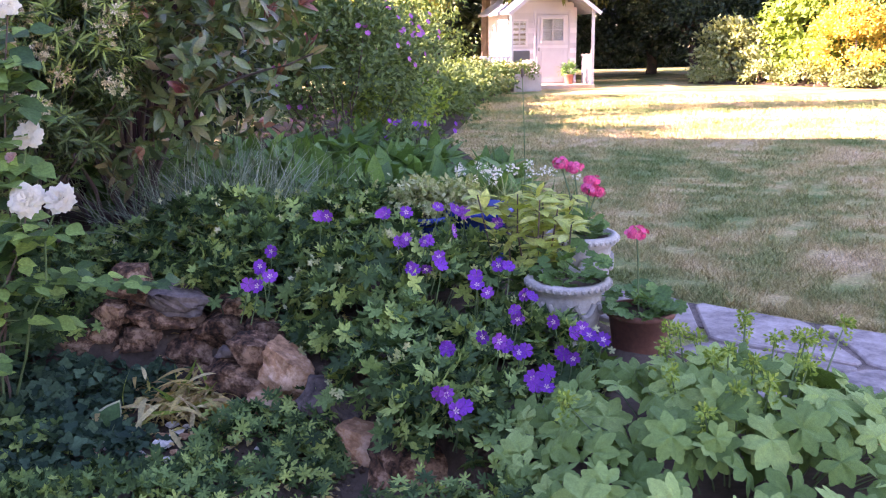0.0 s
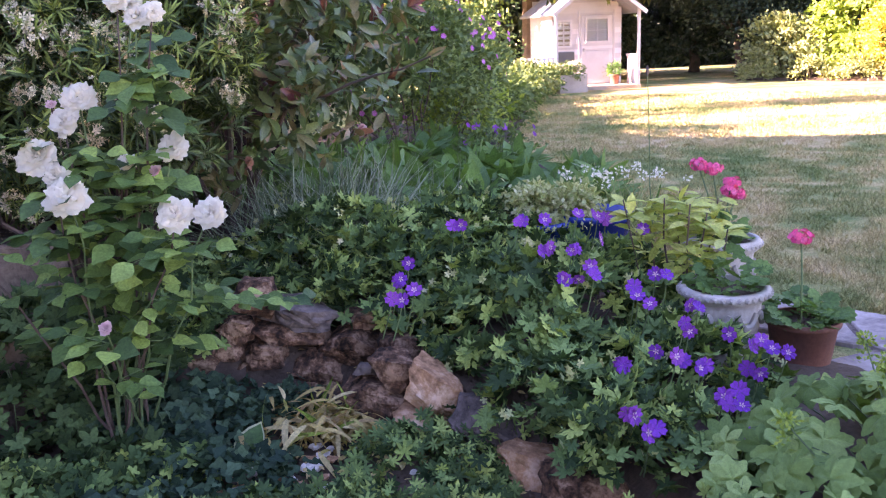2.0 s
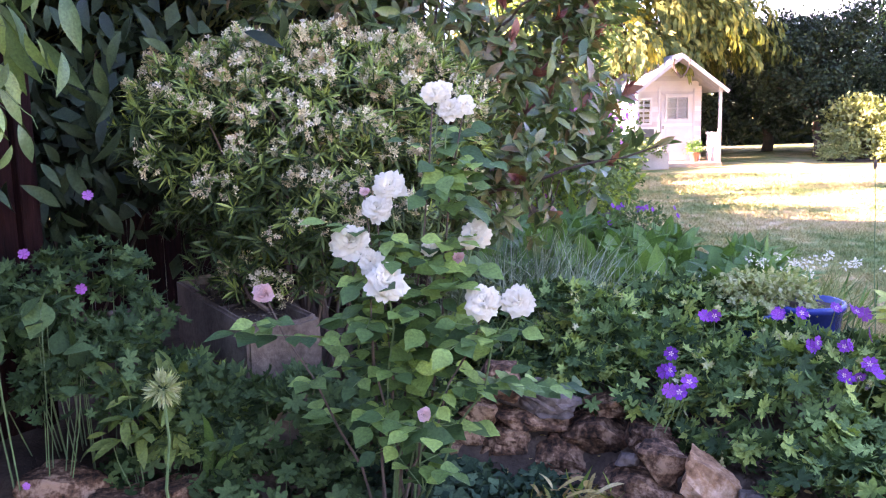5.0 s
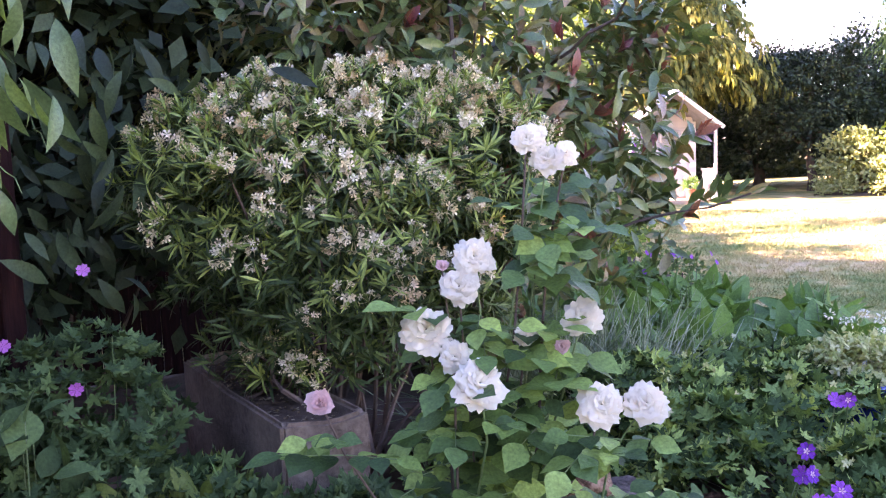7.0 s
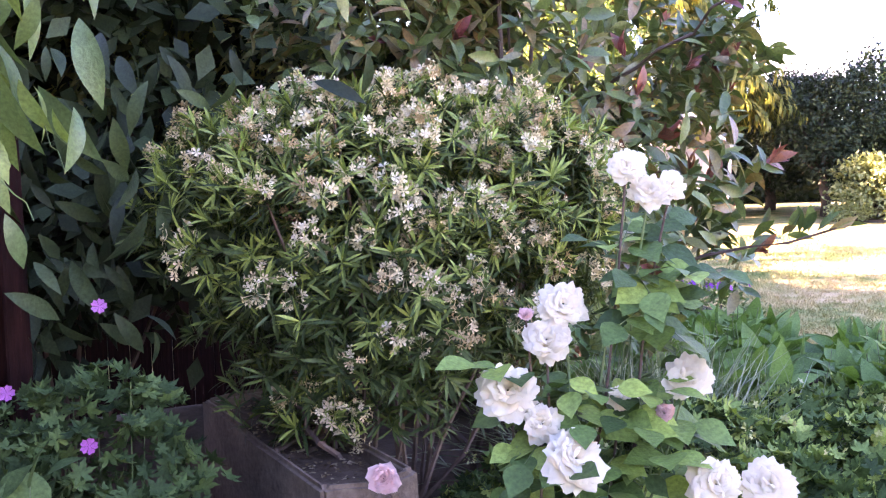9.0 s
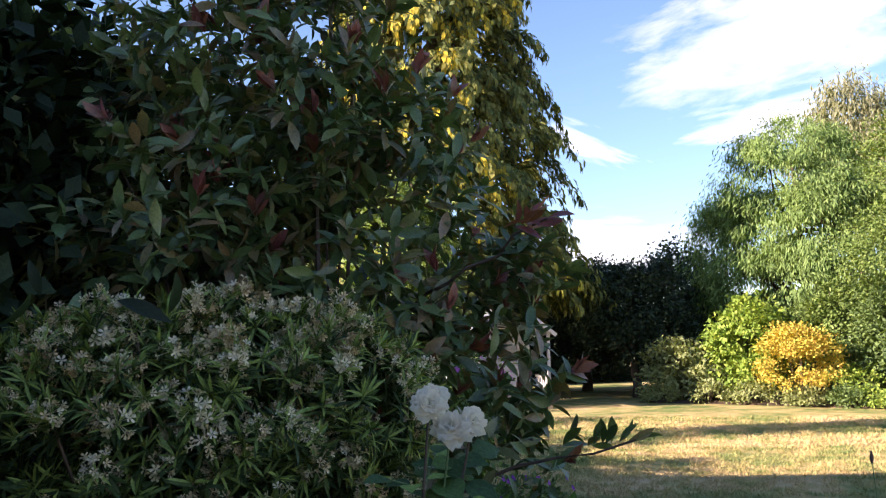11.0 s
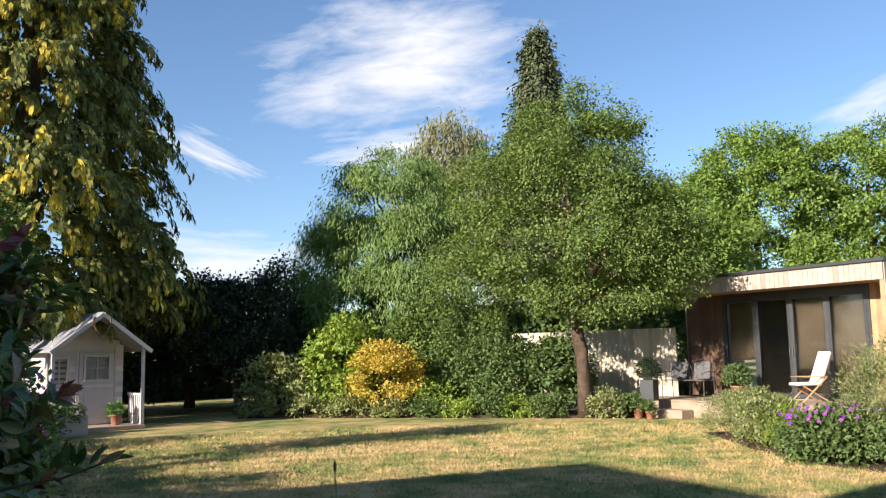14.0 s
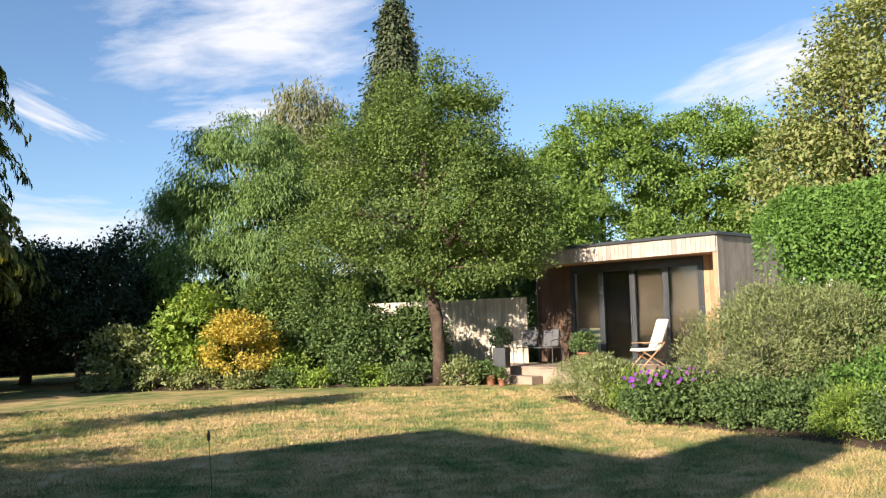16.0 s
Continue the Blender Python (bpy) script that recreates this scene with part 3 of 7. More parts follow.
# ---- playhouse ----
def window_grid(t, name, x0, z0, x1, z1, y, mullions):
    w = part(name, box(box(box(box(bmesh.new(), x0, y - 0.03, z0, x0 + 0.05, y + 0.02, z1), x1 - 0.05, y - 0.03, z0, x1, y + 0.02, z1), x0 + 0.05, y - 0.03, z0, x1 - 0.05, y + 0.02, z0 + 0.05), x0 + 0.05, y - 0.03, z1 - 0.05, x1 - 0.05, y + 0.02, z1), M_PAINT, t)
    zm, xm = (z0 + z1) / 2, (x0 + x1) / 2
    part("glazing_bar", boxed(x0 + 0.05, y - 0.022, zm - 0.015, x1 - 0.05, y + 0.01, zm + 0.015), M_PAINT, w)
    if mullions:
        part("glazing_bar", boxed(xm - 0.015, y - 0.024, z0 + 0.05, xm + 0.015, y + 0.01, z1 - 0.05), M_PAINT, w)
    part("pane", boxed(x0 + 0.05, y - 0.006, z0 + 0.05, x1 - 0.05, y, z1 - 0.05), M_GLASS, w)
    part("curtain", boxed(x0 + 0.05, y + 0.04, z0 + 0.05, x1 - 0.05, y + 0.05, z1 - 0.05), M_BLIND, w, "faded curtain behind the panes")


def playhouse():
    t = tagged(empty("playhouse", (10.46, 20.59, -0.12), -13), "pale pink-white boarded playhouse with a porch and gabled roof", "playhouse")
    W, D, H, RIDGE = 1.8, 2.4, 1.9, 2.72
    slope = (RIDGE - H) / (W / 2 + 0.2)
    # boarded walls: lapped boards, cut to the gable
    n = 20
    for i in range(n):
        z0, z1 = 0.1 + i * 0.128, 0.1 + (i + 1) * 0.128
        inset = max(0.0, (z1 - H) / slope - 0.25)
        if W / 2 - inset < 0.12:
            break
        bm = bmesh.new()
        for (x0, x1) in ((inset, W - inset),):
            q = [(x0, -0.012, z0), (x1, -0.012, z0), (x1, 0.0, z1), (x0, 0.0, z1), (x0, 0.03, z0), (x1, 0.03, z0), (x1, 0.03, z1), (x0, 0.03, z1)]
            vs = [bm.verts.new(p) for p in q]
            for f in ((0, 1, 2, 3), (7, 6, 5, 4), (0, 4, 5, 1), (3, 2, 6, 7), (0, 3, 7, 4), (1, 5, 6, 2)):
                bm.faces.new([vs[k] for k in f])
        part("board", bm, M_PAINT, t)
        if z1 < H + 0.02:
            bm = box(bmesh.new(), -0.012, 0.03, z0, 0.015, D, z1 - 0.006)
            part("side_board", bm, M_PAINT, t)
    part("wall", box(box(box(bmesh.new(), 0.015, 0.04, 0, 0.05, D, H), W - 0.05, 0.04, 0, W, D, H), 0.05, D - 0.04, 0, W - 0.05, D, H + 0.4), M_PAINT, t)
    for s in (-1, 1):
        bm = bmesh.new()
        cx = W / 2
        q = [(cx, RIDGE), (cx + s * (W / 2 + 0.28), RIDGE - slope * (W / 2 + 0.28)), (cx + s * (W / 2 + 0.28), RIDGE - slope * (W / 2 + 0.28) + 0.06), (cx, RIDGE + 0.06)]
        a = [bm.verts.new((x, -1.05, z)) for x, z in q]
        b = [bm.verts.new((x, D + 0.15, z)) for x, z in q]
        bm.faces.new(a), bm.faces.new(b[::-1])
        for i in range(4):
            bm.faces.new((a[i], b[i], b[(i + 1) % 4], a[(i + 1) % 4]))
        bmesh.ops.recalc_face_normals(bm, faces=bm.faces)
        part("roof", bm, M_ROOF, t, "grey felt roof slope")
        bm = bmesh.new()
        tube(bm, [(cx, -1.06, RIDGE + 0.0), (cx + s * (W / 2 + 0.28), -1.06, RIDGE - slope * (W / 2 + 0.28) + 0.0)], 0.06, 0.06, 4)
        part("bargeboard", bm, M_PAINT, t)
    part("porch_floor", boxed(-0.2, -0.95, 0, W + 0.2, -0.02, 0.1, 0.01), M_DECK, t)
    for x in (-0.15, W + 0.15):
        part("post", boxed(x - 0.035, -0.9, 0.1, x + 0.035, -0.83, H + 0.1, 0.005), M_PAINT, t)
    # side rail of the porch
    part("rail", boxed(W + 0.12, -0.83, 0.78, W + 0.18, -0.02, 0.84), M_PAINT, t)
    for i in range(7):
        part("baluster", boxed(W + 0.138, -0.78 + i * 0.11, 0.1, W + 0.162, -0.72 + i * 0.11, 0.78), M_PAINT, t)
    part("rail", boxed(-0.95, -0.89, 0.78, -0.19, -0.84, 0.84), M_PAINT, t)
    for i in range(7):
        part("baluster", boxed(-0.93 + i * 0.108, -0.88, 0.02, -0.87 + i * 0.108, -0.85, 0.78), M_PAINT, t)
    d = part("door", boxed(0.72, -0.05, 0.12, 1.56, -0.015, 1.84, 0.008), M_PAINT, t)
    part("lower_panel", boxed(0.84, -0.062, 0.25, 1.44, -0.052, 0.95, 0.004), M_PAINT, d)
    part("door_rail", boxed(0.73, -0.066, 1.0, 1.55, -0.052, 1.07), M_PAINT, d)
    part("door_handle", boxed(0.76, -0.09, 0.93, 0.79, -0.05, 1.02, 0.005), M_METAL, d)
    window_grid(t, "door_window", 0.82, 1.14, 1.46, 1.78, -0.075, True)
    window_grid(t, "window", 0.04, 1.05, 0.48, 1.74, -0.045, True)
    part("trim", boxed(0.66, -0.03, 0.1, 0.71, -0.013, 1.95), M_PAINT, t)
    part("trim", boxed(1.57, -0.03, 0.1, 1.62, -0.013, 1.95), M_PAINT, t)
    part("letter_box", boxed(0.02, -0.2, 0.66, 0.5, -0.04, 0.95, 0.01), M_DARK, t, "dark grey window box")
    # woven twig wreath
    bm = bmesh.new()
    for k in range(7):
        pts = [(W / 2 + 0.25 * math.sin(a) * (1 - 0.3 * abs(math.sin(a / 2))) + rng.normal(0, 0.012) - 0.05, -1.12 + rng.normal(0, 0.012), 2.42 - 0.22 * math.cos(a) + 0.16 * abs(math.sin(a)) + rng.normal(0, 0.012)) for a in np.linspace(-1.9, 1.9, 13)]
        tube(bm, pts, 0.014, 0.012, 5)
    part("wreath", bm, M_TWIG, t, "heart wreath of brown twigs")
    return t


playhouse()


# ---- garden room ----
def garden_room():
    """Local x runs along the front from its far end to its near end, local y into the room."""
    turn = math.degrees(math.atan2(-0.93, -0.36))
    t = tagged(empty("garden_room", (21.0, 9.1, -0.12), turn), "flat-roofed cedar-clad garden room with dark glazed doors", "garden room")
    L, D, ZD, ZT = 5.45, 3.2, 0.42, 3.0
    R = 0.9
    part("floor_slab", boxed(0, R, 0, L, D, ZD), M_DECK, t)
    for i in range(44):
        x0 = i * L / 44
        part("fascia_board", boxed(x0 + 0.003, 0.0, ZT, x0 + L / 44 - 0.003, 0.025, ZT + 0.37), M_CEDAR, t)
    for i in range(24):
        y0 = 0.03 + i * (D - 0.03) / 24
        part("side_board", boxed(L, y0 + 0.003, 0.0, L + 0.025, y0 + (D - 0.03) / 24 - 0.003, ZT + 0.37), M_CEDAR, t)
    part("roof", boxed(-0.06, -0.05, ZT + 0.372, L + 0.07, D + 0.05, ZT + 0.45, 0.01), M_DARK, t, "black roof edge")
    part("soffit", boxed(0, 0.03, ZT, L - 0.005, D, ZT + 0.05), M_CEDAR_WARM, t)
    part("wall", boxed(-0.62, R, 0, -0.57, D, ZT), M_CEDAR, t)
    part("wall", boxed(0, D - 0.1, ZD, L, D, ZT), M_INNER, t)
    part("wall", boxed(L - 0.1, 0.03, ZD, L - 0.003, D - 0.1, ZT), M_CEDAR_WARM, t, "warm cedar return wall")
    # the left boards carry the recess's shade in their colour
    for i in range(-4, 4):
        part("cladding_board", boxed(0.0 + i * 0.15, R, ZD, i * 0.15 + 0.144, R + 0.03, ZT), M_CEDAR_SHADED, t, "cedar cladding board, coloured dark brown for the shade on it")
    for i in range(5):
        part("cladding_board", boxed(4.6 + i * 0.15, R, ZD, 4.6 + i * 0.15 + 0.144, R + 0.03, ZT), M_CEDAR_WARM, t)
    x0, x1, top = 0.6, 4.6, ZT - 0.06
    y = R - 0.03
    part("door_frame", box(box(box(bmesh.new(), x0, y, top - 0.09, x1, y + 0.08, top), x0, y, ZD, x0 + 0.06, y + 0.08, top - 0.09), x1 - 0.06, y, ZD, x1, y + 0.08, top - 0.09), M_DARK, t)
    part("header", boxed(x0, y + 0.02, top, x1, y + 0.08, ZT), M_DARK, t)
    n = 4
    for i in range(n):
        a, b = x0 + 0.06 + i * (x1 - x0 - 0.12) / n, x0 + 0.06 + (i + 1) * (x1 - x0 - 0.12) / n
        f = part("glass_door", box(box(box(box(bmesh.new(), a, y - 0.01, ZD, a + 0.08, y + 0.05, top - 0.09), b - 0.08, y - 0.01, ZD, b, y + 0.05, top - 0.09), a + 0.08, y - 0.01, ZD, b - 0.08, y + 0.05, ZD + 0.1), a + 0.08, y - 0.01, top - 0.17, b - 0.08, y + 0.05, top - 0.09), M_DARK, t)
        part("pane", boxed(a + 0.08, y + 0.018, ZD + 0.1, b - 0.08, y + 0.026, top - 0.17), M_GLASS, f)
        if i in (1, 2):
            part("door_handle", boxed(b - 0.05 if i == 1 else a + 0.03, y - 0.05, 1.4, b - 0.03 if i == 1 else a + 0.05, y - 0.012, 1.62), M_METAL, f)
        if i != 1:
            part("blind", boxed(a + 0.1, y + 0.12, ZD + (0.9, 0, 0.7, 0.1)[i], b - 0.1, y + 0.13, top - 0.17), M_BLIND, t, "tan fabric blind")
    d = tagged(empty("deck", (21.0, 9.1, -0.12), turn), "timber deck with a step", "deck")
    for i in range(11):
        part("deck_board", boxed(-1.6, -1.1 + i * 0.145, 0.38, L, -1.1 + i * 0.145 + 0.138, 0.415), M_DECK, d)
    part("deck_frame", boxed(-1.58, -1.08, 0, L, 0.48, 0.376), M_DECK, d)
    part("step", boxed(-1.5, -1.5, 0, 1.2, -1.12, 0.2, 0.01), M_DECK, d)
    return t


garden_room()


# ---- fence ----
def far_fence():
    t = tagged(empty("fence", (22.3, 15.0, -0.12)), "cream vertical-board garden fence", "fence", kind="structure")
    a, b = Vector((0, 0, 0)), Vector((-0.9, -5.6, 0))
    n = 48
    ang = math.atan2((b - a).y, (b - a).x)
    me = None
    for i in range(n):
        p = a.lerp(b, (i + 0.5) / n)
        if me is None:
            ob = part("fence_board", boxed(-0.055, -0.012, 0, 0.055, 0.012, 2.2, 0.003), M_FENCE, t)
            me = ob.data
        else:
            ob = new("fence_board", me)
            ob.parent = t
        ob.matrix_basis = Matrix.Translation(p) @ Matrix.Rotation(ang, 4, "Z")
    part("fence_rail", tube(bmesh.new(), [a + Vector((0.04, 0, 1.9)), b + Vector((0.04, 0, 1.9))], 0.04, 0.04, 4), M_FENCE, t)


far_fence()

# ---- far trees and hedges ----
tree("apple_tree", (18.87, 10.85), 7.8, [((18.5, 11.0, 4.6), (2.6, 2.6, 2.3)), ((18.3, 12.4, 4.0), (1.8, 1.7, 1.6)), ((18.7, 9.6, 4.2), (1.6, 1.7, 1.7)), ((18.4, 10.9, 6.6), (1.5, 1.4, 1.2)), ((18.2, 12.8, 5.6), (1.2, 1.2, 1.3)), ((18.3, 9.8, 6.0), (1.1, 1.0, 1.4)), ((18.0, 13.5, 3.5), (1.2, 1.3, 1.1)), ((18.9, 8.7, 3.9), (1.2, 1.0, 1.2)), ((19.2, 9.0, 3.0), (1.0, 1.0, 0.9)), ((18.3, 10.2, 7.3), (0.5, 0.4, 0.7)), ((18.2, 11.6, 7.3), (0.35, 0.35, 0.8)), ((18.4, 12.6, 6.7), (0.3, 0.3, 0.8)), ((18.2, 9.4, 6.9), (0.3, 0.3, 0.7)), ((18.2, 10.5, 8.0), (0.16, 0.16, 0.7)), ((18.1, 9.9, 7.4), (0.16, 0.16, 0.7)), ((18.3, 11.2, 7.8), (0.18, 0.18, 0.6)), ((18.2, 9.0, 6.3), (0.2, 0.2, 0.6)), ((18.5, 11.9, 2.75), (1.4, 1.4, 0.7)), ((18.6, 10.0, 2.75), (1.3, 1.3, 0.75)), ((18.1, 10.9, 3.0), (1.2, 1.2, 0.7))],
     (T_DIAMOND, 105000, 640, 0.22, 0.08, M_APPLE, 0.3), "apple tree with a round leafy crown and forked trunk", 0.22, limbs=16, fork=0.42)
tree("willow_tree", (21.5, 18.6), 8, [((21.0, 18.6, 5.6), (2.2, 2.5, 2.5)), ((20.6, 20.2, 4.4), (1.6, 1.8, 1.8)), ((20.8, 17.2, 4.4), (1.9, 1.8, 2.2)), ((20.4, 18.8, 2.8), (1.9, 2.6, 1.6))],
     (T_SLIM, 64000, 420, 0.26, 0.16, M_WILLOW, 1.3), "pale green corkscrew willow with drooping shoots", 0.2, limbs=14)
tree("birch_tree", (36, 26.6), 14, [((35.8, 26.5, 11.2), (2.0, 2.0, 2.6)), ((35.8, 27.6, 8.5), (2.2, 2.4, 3.0)), ((35.8, 25.4, 8.8), (2.2, 2.2, 3.0))],
     (T_SLIM, 16000, 420, 0.42, 0.3, M_BIRCH, 1.6), "silvery weeping birch behind the garden", 0.2, limbs=12)


def conifer(name, base, height, radius, mat, count, label, size, droop=0.5, bottom=0.5, power=0.8, second=None):
    x, y = base
    z = ground_z(x, y)
    t = tagged(empty(name, (x, y, z)), label, "tree")
    part("trunk", tube(bmesh.new(), [(0, 0, -0.1), (0, 0, height * 0.6), (0, 0, height * 0.97)], radius * 0.09, 0.02, 9), M_BARK, t)
    clumps = count // 70
    h = bottom + (height - bottom) * rng.random(clumps) ** 1.25
    ang = rng.random(clumps) * 2 * math.pi
    r = radius * (1 - (h / height)) ** power * (0.62 + 0.38 * rng.random(clumps)) * (1 + 0.16 * np.sin(ang * 5 + h * 1.7))
    out = np.stack([np.cos(ang), np.sin(ang), np.zeros(clumps)], 1)
    c = out * r[:, None] + np.stack([0 * h, 0 * h, h], 1)
    # golden tips only sunward and high up: variegation, with sunlight painted in
    for k, (m, share) in enumerate(((mat, 1.0),) if second is None else ((mat, 0.8), (second, 0.2))):
        n = int(count * share)
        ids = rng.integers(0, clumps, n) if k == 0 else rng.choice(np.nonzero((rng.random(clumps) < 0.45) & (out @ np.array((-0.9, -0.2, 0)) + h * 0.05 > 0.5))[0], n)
        if second is None:
            at = c[ids] + rng.normal(size=(n, 3)) * (radius * 0.055, radius * 0.055, radius * 0.085)
            along = out[ids] * 0.6 + directions(n) * 0.5 + (0, 0, -droop)
        else:
            # each clump is a plume that arches outwards and hangs at its tip
            q = rng.random((n, 1)) ** 0.7 if k == 0 else 0.6 + 0.4 * rng.random((n, 1))
            long = (0.55 + 0.75 * ((ids * 37) % 11) / 10)[:, None]
            side = np.cross(out[ids], (0, 0, 1))
            at = c[ids] + out[ids] * long * (q - 0.5) * 1.1 + np.outer((0.35 * q * (1 - q) - 0.75 * q * q).ravel() * long.ravel(), (0, 0, 1)) + side * rng.normal(size=(n, 1)) * 0.2 * (1.1 - q) + rng.normal(size=(n, 3)) * 0.06
            along = out[ids] * (1.0 - 0.7 * q) + directions(n) * 0.45 + np.outer(q.ravel(), (0, 0, -droop))
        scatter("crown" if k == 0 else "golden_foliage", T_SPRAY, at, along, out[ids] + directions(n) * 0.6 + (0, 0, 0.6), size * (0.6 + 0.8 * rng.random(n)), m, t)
    for i in range(14):
        k = i * 11 % clumps
        part("limb", tube(bmesh.new(), [(0, 0, c[k][2] + 0.3), tuple(c[k] * (0.6, 0.6, 1) + (0, 0, 0.15)), tuple(c[k])], 0.05, 0.012, 5), M_BARK, t)
    return t


conifer("sequoia_tree", (59.5, 34.0), 26.8, 7.6, M_SEQ, 56000, "tall dark conical sequoia in the distance", 0.36, 0.5, 3.0, 0.95)
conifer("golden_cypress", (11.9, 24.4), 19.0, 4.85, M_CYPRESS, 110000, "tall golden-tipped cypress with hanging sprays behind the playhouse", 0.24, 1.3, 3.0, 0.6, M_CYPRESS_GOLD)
for n, (bx, by), hh in (("maple_tree", (41.5, 12.6), 12.3), ("maple_tree", (43.6, 8.0), 12.2), ("maple_tree", (44.5, 3.0), 11.0), ("maple_tree", (33.0, 14.2), 8.6)):
    tree(n, (bx, by), hh, [((bx, by, hh - 3.6), (3.4, 3.2, 3.4)), ((bx - 1, by + 2.0, hh - 5.0), (2.4, 2.2, 2.6)), ((bx - 1.2, by - 1.6, hh - 4.2), (2.2, 2.2, 2.8)), ((bx - 1, by, 4), (3.4, 4.2, 3.0))],
         (T_DIAMOND, 54000, 240, 0.38, 0.17, M_MAPLE, 0.4), "large rounded green broadleaf tree behind the garden room", 0.3)
tree("olive_gold_tree", (17.9, 0.9), 7, [((17.3, 0.9, 5.0), (1.5, 1.6, 1.7)), ((17.4, 1.9, 4.1), (1.0, 1.2, 1.2)), ((17.2, 0.2, 6.3), (1.4, 1.5, 1.4))],
     (T_DIAMOND, 24000, 520, 0.22, 0.10, M_OLIVE, 0.4), "fine-leaved golden green tree above the hedge", 0.12, limbs=16)
tree("holly_tree", (16.9, 21.3), 3.9, [((16.9, 21.4, 2.2), (1.7, 1.7, 1.6)), ((17.2, 20.6, 1.5), (1.2, 1.2, 1.1)), ((16.7, 22.6, 2.6), (1.4, 1.6, 1.4)), ((17.3, 20.6, 3.4), (0.5, 0.5, 0.7))],
     (T_DIAMOND, 26000, 600, 0.2, 0.11, M_HOLLY, 0.2), "dense dark evergreen holly in the shade", 0.16)
for bx, by, up in ((14.8, 26.0, 0.55), (18.2, 25.2, 0.72), (20.9, 23.6, 0.95)):
    tree("yew_tree", (bx, by), 5 * up, [((bx, by, 2.6 * up), (2.1, 2.0, 1.9 * up)), ((bx + 0.5, by - 0.9, 1.9 * up), (1.5, 1.3, 1.6 * up)), ((bx - 0.9, by - 0.4, 1.4 * up), (1.2, 1.2, 1.3 * up)), ((bx + 0.3, by, 4.6 * up), (0.5, 0.5, 0.75 * up)), ((bx - 0.7, by, 4.2 * up), (0.4, 0.4, 0.7 * up)), ((bx + 1.2, by, 4.1 * up), (0.4, 0.4, 0.7 * up))],
         (T_DIAMOND, 14000, 400, 0.26, 0.15, M_HOLLY, 0.2), "dark evergreen tree beyond the playhouse", 0.2)


def hedge(name, a, b, thick, height, mat, count, size, label, bulge=0.25):
    """A clipped hedge between two plan points."""
    a, b = Vector((*a, 0)), Vector((*b, 0))
    t = tagged(empty(name, (a.x, a.y, ground_z(a.x, a.y))), label, "hedge")
    d = (b - a).normalized()
    side = Vector((-d.y, d.x, 0))
    length = (b - a).length
    u, ang = rng.random(count) * length, rng.random(count) * 2 * math.pi
    cx, cz = np.cos(ang), np.sin(ang)
    rx, rz = np.sign(cx) * np.abs(cx) ** bulge, np.sign(cz) * np.abs(cz) ** bulge
    wob = 1 + 0.05 * np.sin(u * 2.3 + rz * 2) + rng.normal(0, 0.02, count)
    ends = np.minimum(u, length - u)
    wob *= np.clip(0.72 + ends * 0.45, 0.5, 1)
    at = np.outer(u, np.array(d)) + np.outer(rx * thick / 2 * wob, np.array(side)) + np.outer(height / 2 * (1 + rz * wob), (0, 0, 1))
    out = np.outer(cx, np.array(side)) + np.outer(cz, (0, 0, 1)) - np.outer((u < 0.5) * 0.8, np.array(d)) + np.outer((u > length - 0.5) * 0.8, np.array(d))
    along = directions(count) + out * 0.4 + (0, 0, 0.2)
    scatter("foliage", T_DIAMOND, at, along, out + directions(count) * 0.7, size * (0.6 + 0.8 * rng.random(count)), mat, t)
    bm = bmesh.new()
    for i in range(int(length / 0.6) + 1):
        p = d * (0.3 + i * 0.6)
        tube(bm, [p + Vector((0, 0, -0.05)), p + Vector((0, 0, height * 0.5)), p + side * 0.2 + Vector((0, 0, height * 0.8))], 0.03, 0.01, 5)
    part("stem", bm, M_WOODY, t)
    n = count // 2
    deep = np.outer(rng.random(n) * (length - 0.6) + 0.3, np.array(d)) + np.outer((rng.random(n) - 0.5) * thick * 0.72, np.array(side)) + np.outer(rng.random(n) * height * 0.86, (0, 0, 1))
    scatter("inner_foliage", T_DIAMOND, deep, directions(n), directions(n), size * 1.3, mat, t)
    return t


hedge("privet_hedge", (13.9, 2.5), (13.0, -3.0), 1.8, 3.45, M_HEDGE, 90000, 0.065, "tall clipped green privet hedge with a rounded top")
hedge("boundary_hedge", (6, 33), (28, 30), 2.0, 2.7, M_HOLLY, 13000, 0.4, "dark boundary hedge in the shade")
hedge("boundary_hedge", (23.5, 26.5), (24.5, 9.5), 2.0, 3.0, M_BORDER, 18000, 0.26, "dense green boundary hedge behind the border")


def boundary_fence():
    t = tagged(empty("fence_boundary", (-4.6, 6.6, 0.0), 6), "dark brown close-boarded boundary fence", "fence", kind="structure")
    board = None
    for i in range(46):
        if board is None:
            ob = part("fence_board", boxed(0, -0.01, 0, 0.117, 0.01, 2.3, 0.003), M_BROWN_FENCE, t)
            board = ob.data
        else:
            ob = new("fence_board", board)
            ob.parent = t
        ob.matrix_basis = pose(i * 0.12, 0.004 * (i % 2), 0)


boundary_fence()


def shade_fence():
    """An unseen close-boarded fence, run on from the brown panel past the walker to block sky light."""
    t = tagged(empty("fence_shade", (-2.5, 3.6, -DROP), -96), "unseen dark brown close-boarded fence, added to block sky light", "fence", kind="structure")
    board = None
    for i in range(62):
        if board is None:
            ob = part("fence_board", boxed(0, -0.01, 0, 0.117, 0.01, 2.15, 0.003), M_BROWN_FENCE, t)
            board = ob.data
        else:
            ob = new("fence_board", board)
            ob.parent = t
        ob.matrix_basis = pose(i * 0.12, 0.004 * (i % 2), 0)


shade_fence()

